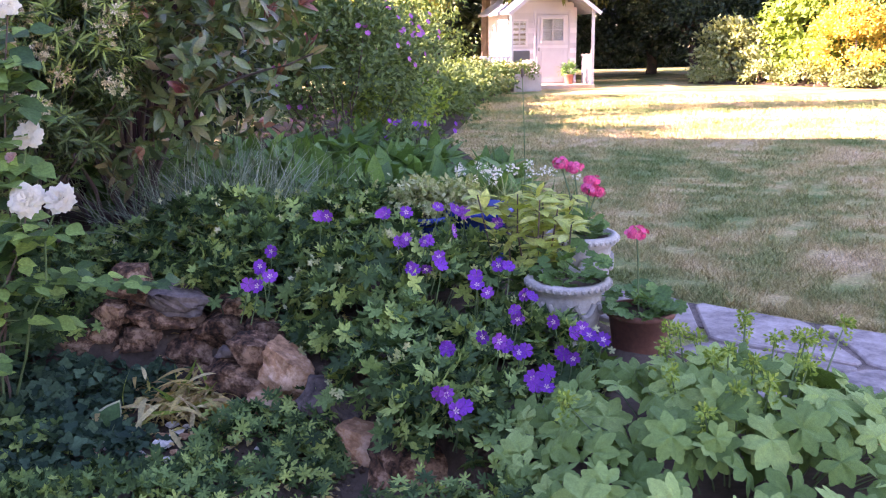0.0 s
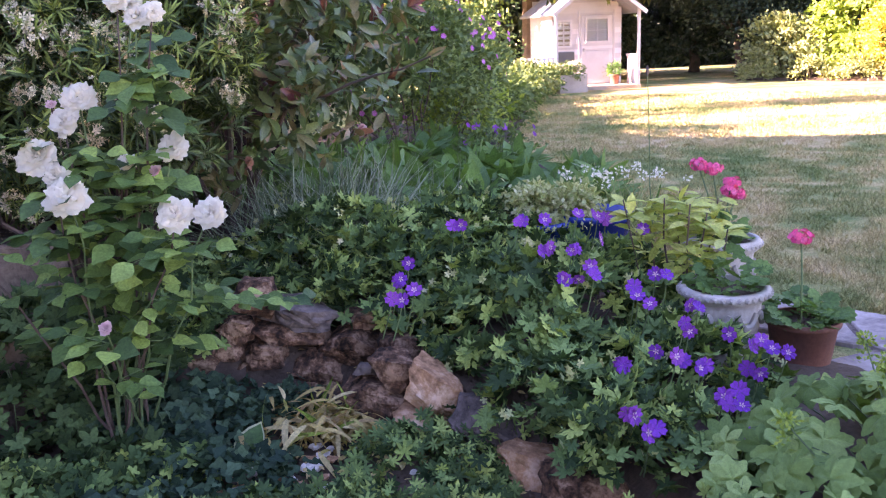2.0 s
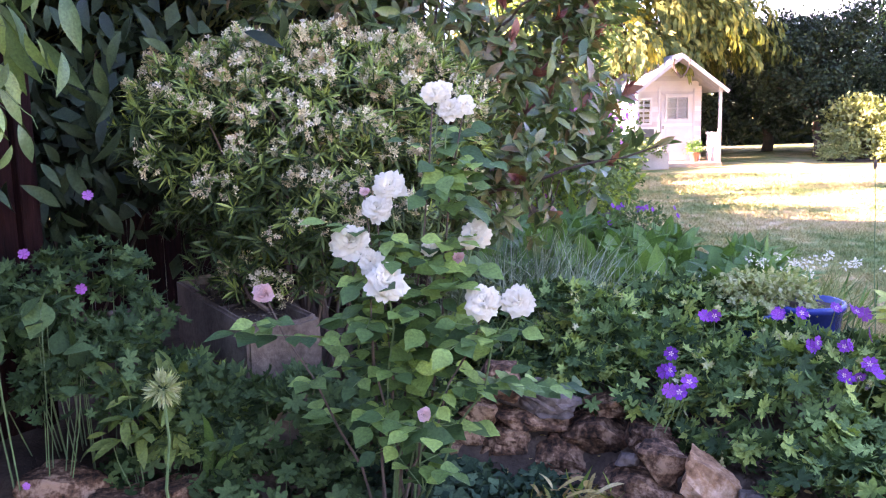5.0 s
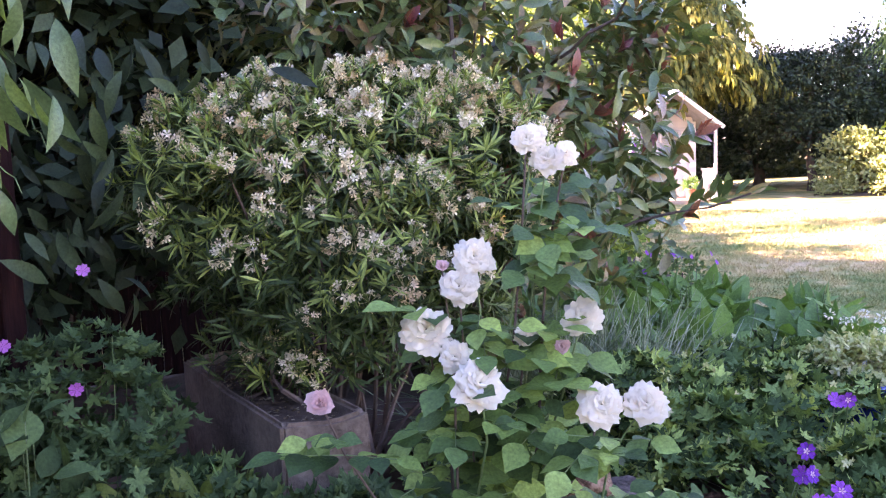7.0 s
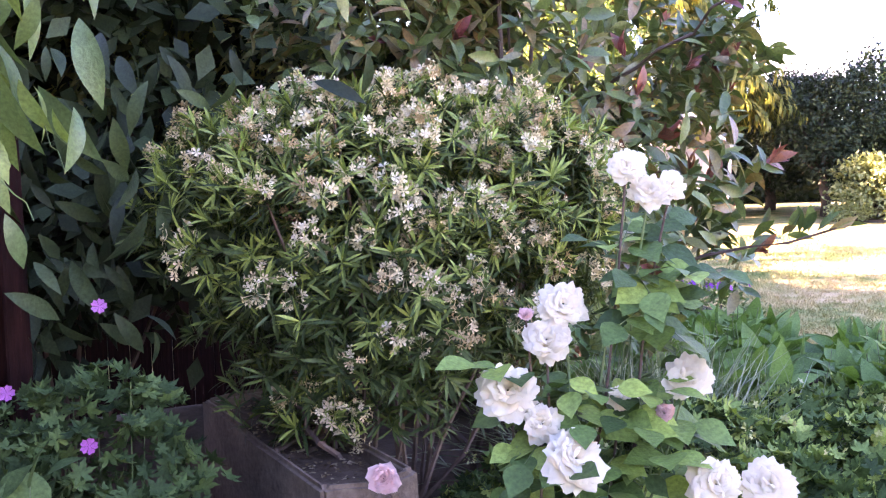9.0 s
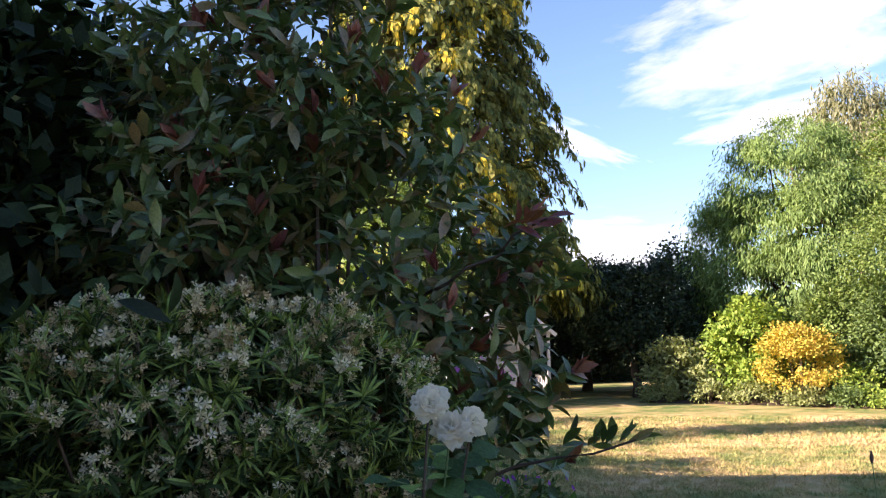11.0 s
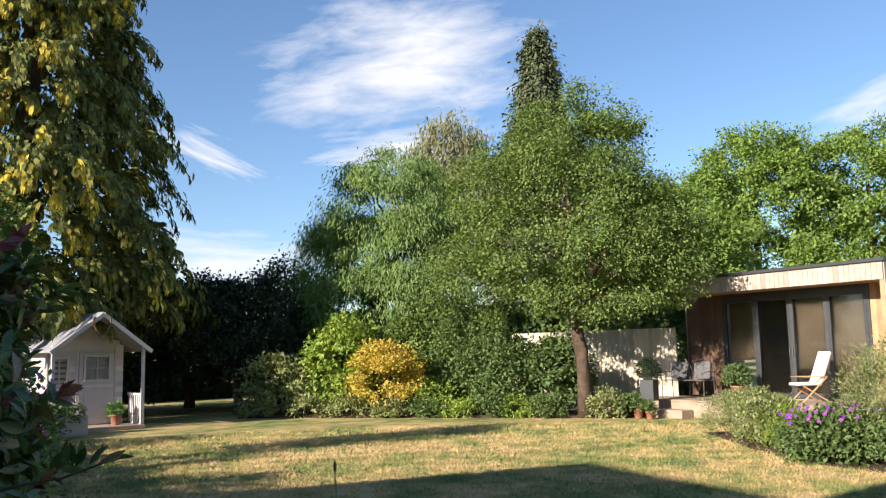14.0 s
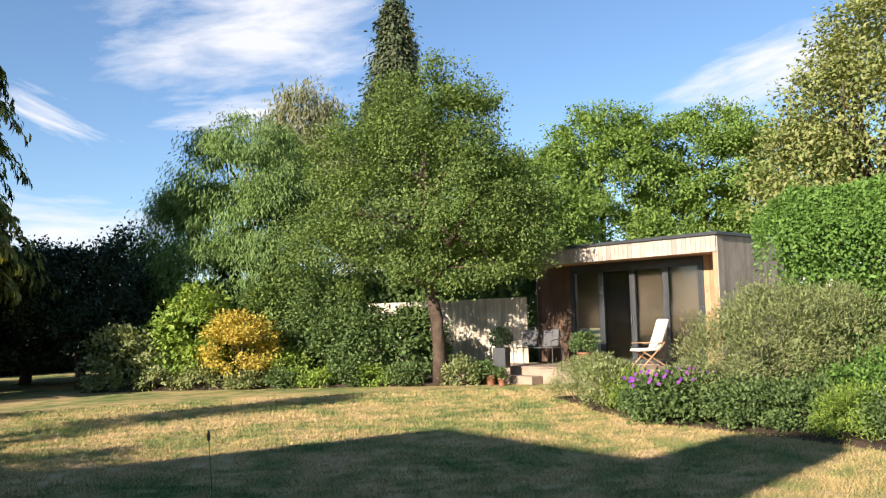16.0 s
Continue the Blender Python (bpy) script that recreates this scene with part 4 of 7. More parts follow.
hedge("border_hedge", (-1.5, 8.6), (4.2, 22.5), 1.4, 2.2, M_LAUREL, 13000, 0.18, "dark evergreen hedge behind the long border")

# ---- border shrubs, far side ----
FINE = lambda mat, count, size, droop=0.2: (T_DIAMOND, count, max(40, count // 45), 0.13, size, mat, droop)
shrub("rhododendron", (16.7, 19.3), [((0, 0, 0.8), (1.0, 1.0, 0.8)), ((0.4, -0.6, 0.7), (0.7, 0.7, 0.6))], (T_DIAMOND, 6000, 130, 0.16, 0.13, M_GREY, 0.1), "grey-green rhododendron with fading flowers")
shrub("lime_shrub", (17.6, 17.7), [((0, 0, 1.5), (0.9, 1.0, 1.2)), ((-0.3, -0.3, 0.7), (0.7, 0.8, 0.6))], (T_DIAMOND, 6000, 140, 0.16, 0.14, M_LIME, 0.3), "lime green large-leaved shrub")
shrub("golden_bush", (17.3, 15.9), [((0, 0, 1.0), (0.95, 0.95, 0.9)), ((0, 0.2, 1.5), (0.5, 0.5, 0.5))], (T_DIAMOND, 8000, 180, 0.13, 0.085, M_GOLD, 0.1), "golden orange spiraea bush")
shrub("viburnum", (19.2, 14.4), [((0, 0, 1.5), (1.0, 1.3, 1.4)), ((-0.4, -1.2, 1.1), (0.9, 1.0, 1.0))], (T_DIAMOND, 12000, 260, 0.17, 0.11, M_BORDER, 0.3), "green viburnum below the apple tree", 10)
shrub("dogwood", (19.6, 16.4), [((0, 0, 1.7), (1.0, 1.1, 1.4))], (T_DIAMOND, 8000, 180, 0.18, 0.11, M_APPLE, 0.3), "green dogwood with pale upright stems", 10, mat_stem=M_TWIG)
shrub("laurel_shrub", (19.3, 12.0), [((0, 0, 1.0), (0.8, 1.0, 0.95))], (T_DIAMOND, 6000, 140, 0.16, 0.12, M_BORDER, 0.2), "dark green laurel behind the apple trunk", 8)
for i, (bx, by, r, h, m) in enumerate(((16.4, 17.9, 0.55, 0.5, M_GREY), (16.9, 16.9, 0.6, 0.5, M_GREY), (17.2, 15.6, 0.5, 0.4, M_GREY), (17.6, 14.7, 0.5, 0.42, M_BORDER), (17.9, 13.9, 0.5, 0.4, M_LIME), (18.1, 13.2, 0.5, 0.5, M_BORDER), (18.3, 12.5, 0.45, 0.45, M_LIME), (18.5, 11.7, 0.45, 0.45, M_BORDER), (18.9, 10.3, 0.45, 0.6, M_GREY), (19.2, 9.8, 0.4, 0.5, M_BORDER), (15.7, 19.1, 0.5, 0.4, M_GREY), (18.0, 14.9, 0.6, 0.9, M_LIME), (18.6, 13.4, 0.6, 0.95, M_BORDER))):
    shrub("border_plant", (bx, by), [((0, 0, h * 0.5), (r, r, h * 0.6))], (T_DIAMOND, 1600, 50, 0.1, 0.08, m, 0.1), "low leafy border plant", 4, "plant")
# bed in front of the garden room
shrub("willow_leaf_shrub", (12.3, 2.3), [((0, 0, 1.0), (1.0, 1.0, 0.95)), ((0.2, -0.7, 1.1), (0.9, 0.9, 0.8)), ((-0.1, 0.7, 0.8), (0.8, 0.7, 0.7))], (T_SLIM, 32000, 520, 0.13, 0.062, M_GREY, -0.3), "grey-green fine-leaved rounded shrub", 14)
for bx, by, r, h, m, n, tpl in ((15.0, 6.0, 0.6, 0.75, M_GREY, 3600, T_SLIM), (14.2, 5.4, 0.6, 0.85, M_GREY, 3600, T_SLIM), (13.4, 5.0, 0.5, 0.75, M_GREY, 3000, T_DIAMOND), (13.0, 4.5, 0.4, 0.6, M_LIME, 2000, T_SLIM), (12.3, 4.0, 0.55, 0.6, M_BORDER, 3600, T_DIAMOND), (11.8, 3.3, 0.55, 0.65, M_BORDER, 3600, T_DIAMOND), (11.4, 2.6, 0.5, 0.62, M_BORDER, 3400, T_DIAMOND), (11.1, 1.9, 0.5, 0.6, M_BORDER, 3400, T_DIAMOND), (10.6, 1.3, 0.5, 0.55, M_LIME, 3000, T_SLIM), (10.3, 0.7, 0.5, 0.55, M_BORDER, 3000, T_DIAMOND), (11.6, 1.0, 0.7, 0.9, M_HEDGE, 3600, T_DIAMOND)):
    shrub("flower_bed_plant", (bx, by), [((0, 0, h * 0.5), (r, r, h * 0.55))], (tpl, int(n * 1.5), 80, 0.09, 0.058, m, -0.1), "leafy perennial in the sunny flower bed", 5, "plant")


def petals_template(n, notch=0.28, width=0.86, cup=0.12):
    """A flat flower of n petals, unit diameter, facing z."""
    v, f = [(0, 0, 0)], []
    for k in range(n):
        a = 2 * math.pi * k / n
        w = width * math.pi / n
        pts = [(0.12, a - w * 0.5), (0.38, a - w), (0.5, a - w * 0.5), (0.5 - notch * 0.4, a), (0.5, a + w * 0.5), (0.38, a + w), (0.12, a + w * 0.5)]
        base = len(v)
        v += [(r * math.cos(t), r * math.sin(t), cup * r * r * 4 * (1 if i != 3 else 0.8)) for i, (r, t) in enumerate(pts)]
        f += [(0, base + i, base + i + 1) for i in range(len(pts) - 1)]
    return np.array(v, float), np.array(f, int)


P_FIVE = petals_template(5, 0.16, 0.93, 0.12)
P_STAR = petals_template(5, 0.0, 0.6, 0.2)


def flower_mesh(name, template, mat, centre_mat=None):
    me = bpy.data.meshes.new(name)
    v, f = template
    me.from_pydata(v.tolist(), [], f.tolist())
    me.materials.append(mat)
    return me


def place(name, mesh, parent, at, facing, size, label="", spin=0.0):
    ob = new(name, mesh)
    ob.parent = parent
    q = Vector(facing).normalized().to_track_quat("Z", "Y")
    ob.matrix_basis = Matrix.Translation(at) @ q.to_matrix().to_4x4() @ Matrix.Rotation(spin, 4, "Z") @ Matrix.Scale(size, 4)
    return tagged(ob, label)


violet_me = flower_mesh("violet_flower", P_FIVE, M_VIOLET)
centre_me = flower_mesh("flower_centre", P_STAR, M_BLUSH)
mauve_me = flower_mesh("mauve_flower", P_FIVE, M_MAUVE)
pink_me = flower_mesh("pink_flower", P_FIVE, M_PINK)
cranes = shrub("cranesbill_plant", (12.0, 3.65), [((0, 0, 0.3), (0.7, 0.7, 0.42))], (T_DIAMOND, 3000, 80, 0.1, 0.08, M_BORDER, 0.1), "mound of violet cranesbill in the sunny bed", 4, "plant")
for i in range(46):
    a, r = rng.random() * 6.3, 0.75 * rng.random() ** 0.5
    place("flower", violet_me, cranes, (r * math.cos(a) - 0.1, r * math.sin(a) * 1.5 - 0.2, 0.68 + 0.12 * rng.random() - 0.25 * r * r), (-1, rng.normal() * 0.4, 0.7), 0.06, "violet flower")


def allium(at, height, size, lean, label):
    t = tagged(empty("allium", at), label, "flower")
    top = Vector((lean[0], lean[1], height))
    part("stem", tube(bmesh.new(), wander((0, 0, 0), top, 5, 0.01, height), 0.006, 0.004, 6), M_STEM, t)
    n = 130
    d = directions(n)
    scatter("seed_head", T_SLIM, np.array(top) + d * size * 0.12, d, directions(n), size * 0.38 * (0.8 + 0.4 * rng.random(n)), M_VARIEG, t, "straw-coloured starry seed head")
    return t


allium((11.3, 2.35, -0.05), 1.15, 0.13, (0.05, 0.05), "faded allium seed head on a tall stem")
allium((10.6, 1.35, -0.05), 1.3, 0.12, (0.1, -0.15), "faded allium seed head on a leaning stem")
allium((-1.15, 3.05, -DROP), 0.74, 0.12, (0.0, 0.02), "faded allium seed head with a curled dry tail")


# ---- deck furniture ----
def cushion(w, h, d):
    bm = boxed(-w / 2, -d / 2, 0, w / 2, d / 2, h, 0.02)
    bmesh.ops.subdivide_edges(bm, edges=bm.edges[:], cuts=2, use_grid_fill=True)
    for v in bm.verts:
        f = (1 - (2 * v.co.x / w) ** 2) * (1 - (2 * v.co.z / h - 1) ** 2)
        v.co.y *= 0.5 + 0.8 * max(0.0, f)
    return bm


def bench():
    t = tagged(empty("bench", (20.2, 8.85, 0.295), -107), "grey wrought metal garden bench with patterned cushions", "bench")
    for x in (-0.62, 0.62):
        for y, z in ((0.0, 0.45), (0.42, 0.88)):
            part("leg", tube(bmesh.new(), [(x, y, 0), (x, y, z * 0.5), (x, y + (0.06 if y else 0), z)], 0.013, 0.011, 6), M_METAL, t)
        part("armrest", tube(bmesh.new(), [(x, -0.02, 0.45), (x, -0.04, 0.62), (x, 0.2, 0.66), (x, 0.46, 0.64)], 0.012, 0.012, 6), M_METAL, t)
    for i in range(7):
        part("seat_slat", boxed(-0.62, 0.02 + i * 0.06, 0.44, 0.62, 0.055 + i * 0.06, 0.452), M_METAL, t)
    for k in range(2):
        cx = -0.31 + 0.62 * k
        part("back_hoop", tube(bmesh.new(), [(cx + 0.3 * math.cos(a), 0.47, 0.46 + 0.5 * math.sin(a)) for a in np.linspace(0, math.pi, 15)], 0.011, 0.011, 6), M_METAL, t)
        for j in range(5):
            part("back_bar", tube(bmesh.new(), [(cx - 0.2 + j * 0.1, 0.47, 0.45), (cx - 0.18 + j * 0.09, 0.47, 0.86)], 0.006, 0.006, 5), M_METAL, t)
    for x, turn in ((-0.36, 6), (0.36, -5)):
        c = tagged(part("cushion", cushion(0.48, 0.44, 0.14), M_CUSHION), "square grey patterned cushion on the bench", "cushion", "cushions on the bench")
        c.matrix_basis = t.matrix_basis @ pose(x, 0.32, 0.465, -14, turn, 0)


bench()


def steamer_chair():
    t = tagged(empty("garden_chair", (19.55, 5.75, 0.295), -135), "wooden folding chair with cream cushion", "chair")
    for x in (-0.26, 0.26):
        part("leg", tube(bmesh.new(), [(x, -0.35, 0.0), (x, 0.35, 0.62)], 0.022, 0.02, 5), M_CEDAR_WARM, t)
        part("leg", tube(bmesh.new(), [(x * 0.9, 0.4, 0.0), (x * 0.9, -0.35, 0.45)], 0.022, 0.02, 5), M_CEDAR_WARM, t)
        part("back_post", tube(bmesh.new(), [(x * 0.9, 0.2, 0.42), (x * 0.9, 0.52, 1.22)], 0.02, 0.018, 5), M_CEDAR_WARM, t)
        part("armrest", boxed(x - 0.035, -0.32, 0.62, x + 0.035, 0.36, 0.645, 0.005), M_CEDAR_WARM, t)
    part("seat", boxed(-0.25, -0.4, 0.42, 0.25, 0.22, 0.49, 0.02), M_CANVAS, t, "cream seat pad")
    b = boxed(-0.25, -0.04, 0, 0.25, 0.04, 0.85, 0.025)
    bmesh.ops.transform(b, matrix=Matrix.Translation((0, 0.2, 0.46)) @ Matrix.Rotation(-0.38, 4, "X"), verts=b.verts)
    part("back_pad", b, M_CANVAS, t, "cream back pad")
    t.scale = (0.88, 0.88, 0.88)


steamer_chair()


def pot(name, at, r_top, r_base, h, mat, label, plant=None, category="flower pot"):
    t = tagged(empty(name, at), label, category)
    lip = h * 0.12
    part("bowl", lathe([(r_base * 0.95, 0), (r_base, 0.01), (r_top * 0.93, h - lip), (r_top, h - lip), (r_top * 1.02, h - lip * 0.4), (r_top, h), (r_top * 0.88, h), (r_top * 0.84, h - lip * 0.9)]), mat, t, smooth=True)
    part("soil", lathe([(0.01, h - lip), (r_top * 0.84, h - lip * 0.9), (r_top * 0.84, h - lip * 0.85), (0.01, h - lip * 0.5)], 20), M_SOIL, t)
    return t


def planter_ball():
    t = tagged(empty("topiary_planter", (19.3, 9.35, 0.295)), "clipped box ball in a square dark planter", "planter")
    part("planter", boxed(-0.17, -0.17, 0, 0.17, 0.17, 0.5, 0.01), M_DARK, t)
    leafy("ball", T_DIAMOND, [((0, 0, 0.72), (0.25, 0.25, 0.25))], 2600, 200, 0.035, 0.05, M_HOLLY, t, shell=0.9)


planter_ball()
for px, py, r, h in ((19.05, 9.55, 0.12, 0.24), (18.9, 9.2, 0.1, 0.18)):
    p = pot("terracotta_pot", (px, py, ground_z(px, py)), r, r * 0.75, h, M_TERRACOTTA, "small terracotta pot with leaves by the deck")
    leafy("foliage", T_DIAMOND, [((0, 0, h + 0.1), (0.14, 0.14, 0.14))], 500, 30, 0.04, 0.05, M_BORDER, p)
p = pot("terracotta_pot", (11.75, 19.75, -0.02), 0.13, 0.1, 0.25, M_TERRACOTTA, "terracotta pot with leaves on the playhouse porch")
leafy("foliage", T_SLIM, [((0, 0, 0.36), (0.14, 0.14, 0.14))], 500, 30, 0.05, 0.1, M_BROAD, p)
t = tagged(empty("planter_box", (10.2, 19.2, -0.12), -12), "weathered wooden planter box with white flowers", "planter")
part("box", boxed(-0.35, -0.2, 0, 0.35, 0.2, 0.42, 0.01), M_CEDAR, t)
leafy("foliage", T_DIAMOND, [((0, 0, 0.48), (0.36, 0.22, 0.2))], 1200, 50, 0.06, 0.06, M_BORDER, t)
leafy("blossom", T_DIAMOND, [((0, 0, 0.6), (0.2, 0.15, 0.1))], 160, 8, 0.04, 0.06, M_WHITE_PETAL, t)
p = pot("terracotta_pot", (20.3, 7.5, 0.295), 0.2, 0.15, 0.32, M_TERRACOTTA, "large terracotta pot with a leafy plant on the deck")
leafy("foliage", T_DIAMOND, [((0, 0, 0.55), (0.3, 0.3, 0.25))], 1500, 60, 0.06, 0.07, M_BORDER, p)
# shed roof beyond the border
t = tagged(empty("shed", (26.0, 16.0, -0.12), -105), "distant shed with a red-brown tiled roof", "shed")
part("wall", boxed(-2.4, -1.5, 0, 2.4, 1.5, 2.1), M_CEDAR, t)
part("roof", tube(bmesh.new(), [(-2.7, 0, 2.3), (2.7, 0, 2.3)], 1.7, 1.7, 3), M_TILE, t)

# ---- long border beside the lawn ----
tree("amelanchier_tree", (5.3, 14.0), 4.5, [((5.3, 14.0, 3.0), (1.0, 1.1, 1.1)), ((5.4, 14.2, 2.1), (0.9, 0.9, 0.8)), ((5.0, 14.3, 3.8), (0.8, 0.8, 0.6))],
     (T_DIAMOND, 9000, 260, 0.17, 0.09, M_APPLE, 0.4), "light green small tree in the border", 0.06, limbs=10)
fuchsia = shrub("weigela_bush", (2.35, 8.3), [((0, 0, 0.85), (0.8, 0.85, 0.8)), ((0.45, 0.35, 0.9), (0.6, 0.7, 0.75)), ((-0.4, 0.3, 1.2), (0.7, 0.7, 0.8))], (T_DIAMOND, 12000, 260, 0.12, 0.06, M_BORDER, 0.1), "dense green bush with magenta flowers", 12)
at, out, _ = crown_places([((0, 0, 0.95), (0.85, 0.9, 0.85)), ((0.5, 0.4, 1.0), (0.62, 0.72, 0.8))], 90, 40, 0.08, 0.98)
for k in range(90):
    place("flower", mauve_me, fuchsia, at[k], out[k] + np.array((0, -0.4, 0.2)), 0.055, "magenta flower")
shrub("lime_border_plant", (3.3, 9.5), [((0, 0, 0.5), (0.5, 0.6, 0.5))], (T_DIAMOND, 3000, 70, 0.1, 0.07, M_LIME, 0.2), "lime green sunlit plant at the lawn's edge", 4, "plant")
for bx, by, r, h, m in ((4.4, 11.7, 0.8, 0.8, M_BORDER), (5.1, 12.8, 0.7, 0.8, M_BORDER), (6.2, 14.9, 0.7, 0.7, M_BORDER), (7.2, 16.4, 0.8, 0.75, M_BORDER), (8.2, 17.9, 0.7, 0.7, M_GREY), (9.0, 18.9, 0.6, 0.6, M_BORDER), (9.6, 19.5, 0.45, 0.6, M_GREY), (3.4, 10.7, 1.0, 1.6, M_BORDER), (4.6, 13.6, 1.1, 1.8, M_BORDER), (6.6, 17.3, 1.1, 1.9, M_BORDER), (1.5, 9.6, 1.0, 2.2, M_BORDER), (0.8, 8.5, 0.8, 2.0, M_LAUREL), (2.6, 11.4, 1.0, 1.9, M_BORDER)):
    shrub("border_shrub", (bx, by), [((0, 0, h * 0.5), (r, r, h * 0.55))], (T_DIAMOND, 2600, 70, 0.13, 0.085, m, 0.2), "leafy green shrub in the long border", 5)
blue = shrub("blue_cranesbill", (2.65, 7.0), [((0, 0, 0.25), (0.35, 0.35, 0.28))], (T_DIAMOND, 900, 40, 0.07, 0.05, M_BORDER, 0.1), "violet-flowered cranesbill at the lawn's edge", 3, "plant")
for k in range(14):
    place("flower", violet_me, blue, (rng.normal() * 0.2, rng.normal() * 0.2, 0.5 + 0.05 * rng.normal()), (rng.normal() * 0.4, -1, 0.6), 0.05, "violet flower")
for bx, by, r, h in ((1.5, 5.3, 0.5, 0.5), (2.0, 5.8, 0.5, 0.5), (2.4, 6.4, 0.45, 0.5), (1.2, 6.1, 0.6, 0.6), (2.3, 5.0, 0.4, 0.45), (2.7, 5.6, 0.35, 0.4), (0.8, 5.6, 0.5, 0.5), (1.1, 6.7, 0.6, 0.6), (1.8, 7.1, 0.5, 0.55), (0.3, 6.4, 0.5, 0.7), (2.4, 7.3, 0.4, 0.5)):
    t = tagged(empty("comfrey_plant", (bx, by, 0)), "clump of broad upright green leaves", "plant")
    n = 190
    d = directions(n) * (1, 1, 0.5) + (0, 0, 0.7)
    scatter("foliage", T_OVATE, directions(n) * (r * 0.6, r * 0.6, 0) + np.stack([0 * d[:, 0], 0 * d[:, 0], rng.random(n) * h * 0.6], 1), d, directions(n) * 0.6 + (0, 0, 1.0), 0.23 * (0.7 + 0.6 * rng.random(n)), M_BROAD, t, width=0.8)
    for k in range(5):
        top = Vector((rng.normal() * r * 0.3, rng.normal() * r * 0.3, h * 0.9))
        part("stem", tube(bmesh.new(), wander((top.x * 0.4, top.y * 0.4, -0.01), top, 4, 0.01, k), 0.006, 0.003, 5), M_STEM, t)

# ---- near beds ----
def rockery_soil():
    """The rockery's soil: a fine sheet that steps down at the dry-stone wall, with a skirt round its edge."""
    bm = bmesh.new()
    step = 0.07
    cells, verts = [], {}
    for i in range(80):
        for j in range(92):
            x, y = -3.2 + i * step, 1.1 + j * step
            if inside(ROCKERY, x + step / 2, y + step / 2):
                cells.append((i, j))
    for i, j in cells:
        for a, b in ((i, j), (i + 1, j), (i + 1, j + 1), (i, j + 1)):
            if (a, b) not in verts:
                x, y = -3.2 + a * step, 1.1 + b * step
                up = 0.02 + 0.022 * noise.noise((x * 3, y * 3, 2)) + 0.012 * noise.noise((x * 11, y * 11, 5))
                verts[a, b] = bm.verts.new((x, y, ground_z(x, y) + up))
        bm.faces.new([verts[k] for k in ((i, j), (i + 1, j), (i + 1, j + 1), (i, j + 1))])
    rim = [e for e in bm.edges if e.is_boundary]
    sides = [(Vector(a), Vector(b)) for a, b in zip(ROCKERY, ROCKERY[1:] + ROCKERY[:1])]
    for v in {v for e in rim for v in e.verts}:
        p = v.co.to_2d()
        near = min((a + (b - a) * min(1.0, max(0.0, (p - a).dot(b - a) / (b - a).length_squared)) for a, b in sides), key=lambda q: (q - p).length)
        v.co.x, v.co.y = near
    down = bmesh.ops.extrude_edge_only(bm, edges=rim)
    for v in down["geom"]:
        if isinstance(v, bmesh.types.BMVert):
            v.co.z -= 0.35
    return tagged(part("bed_rockery", bm, M_SOIL, smooth=True), "dark crumbly soil of the rockery bed", "flower bed", kind="structure")


rockery_soil()


def rock(name, at, size, turn, mat, seed, label, tip=0.0):
    """A split field stone: a block knocked to flat faces with chipped arrises."""
    bm = bmesh.new()
    r = random.Random(seed)
    bmesh.ops.create_cube(bm, size=1)
    bmesh.ops.subdivide_edges(bm, edges=bm.edges[:], cuts=7 if max(size) > 0.1 else 2, use_grid_fill=True)
    cuts = []
    for _ in range(9):
        n = Vector((r.uniform(-1, 1), r.uniform(-1, 1), r.uniform(-0.8, 0.8))).normalized()
        cuts.append((n, r.uniform(0.40, 0.56)))
    lean = Vector((r.uniform(-0.14, 0.14), r.uniform(-0.1, 0.1), 0))
    shift = Vector((seed * 1.7, seed * 0.6, 0))
    for v in bm.verts:
        c = v.co
        c += lean * c.z * 2
        c.z *= 1 + 0.35 * c.x * r_sign(seed)
        for n, d in cuts:
            k = c.dot(n)
            if k > d:
                c -= n * (k - d)
        c += c.normalized() * (0.07 * noise.noise(c * 3 + shift) + 0.05 * noise.noise(c * 8 + shift) + 0.025 * noise.noise(c * 19 + shift))
        v.co = Vector((c.x * size[0], c.y * size[1], c.z * size[2])) * 1.03
    ob = tagged(part(name, bm, mat, smooth=False), label, "rock", "rockery stones")
    ob.matrix_basis = pose(*at, r.uniform(-6, 6), tip + r.uniform(-3, 3), turn)
    return ob


def r_sign(seed):
    return 1 if seed % 2 else -1


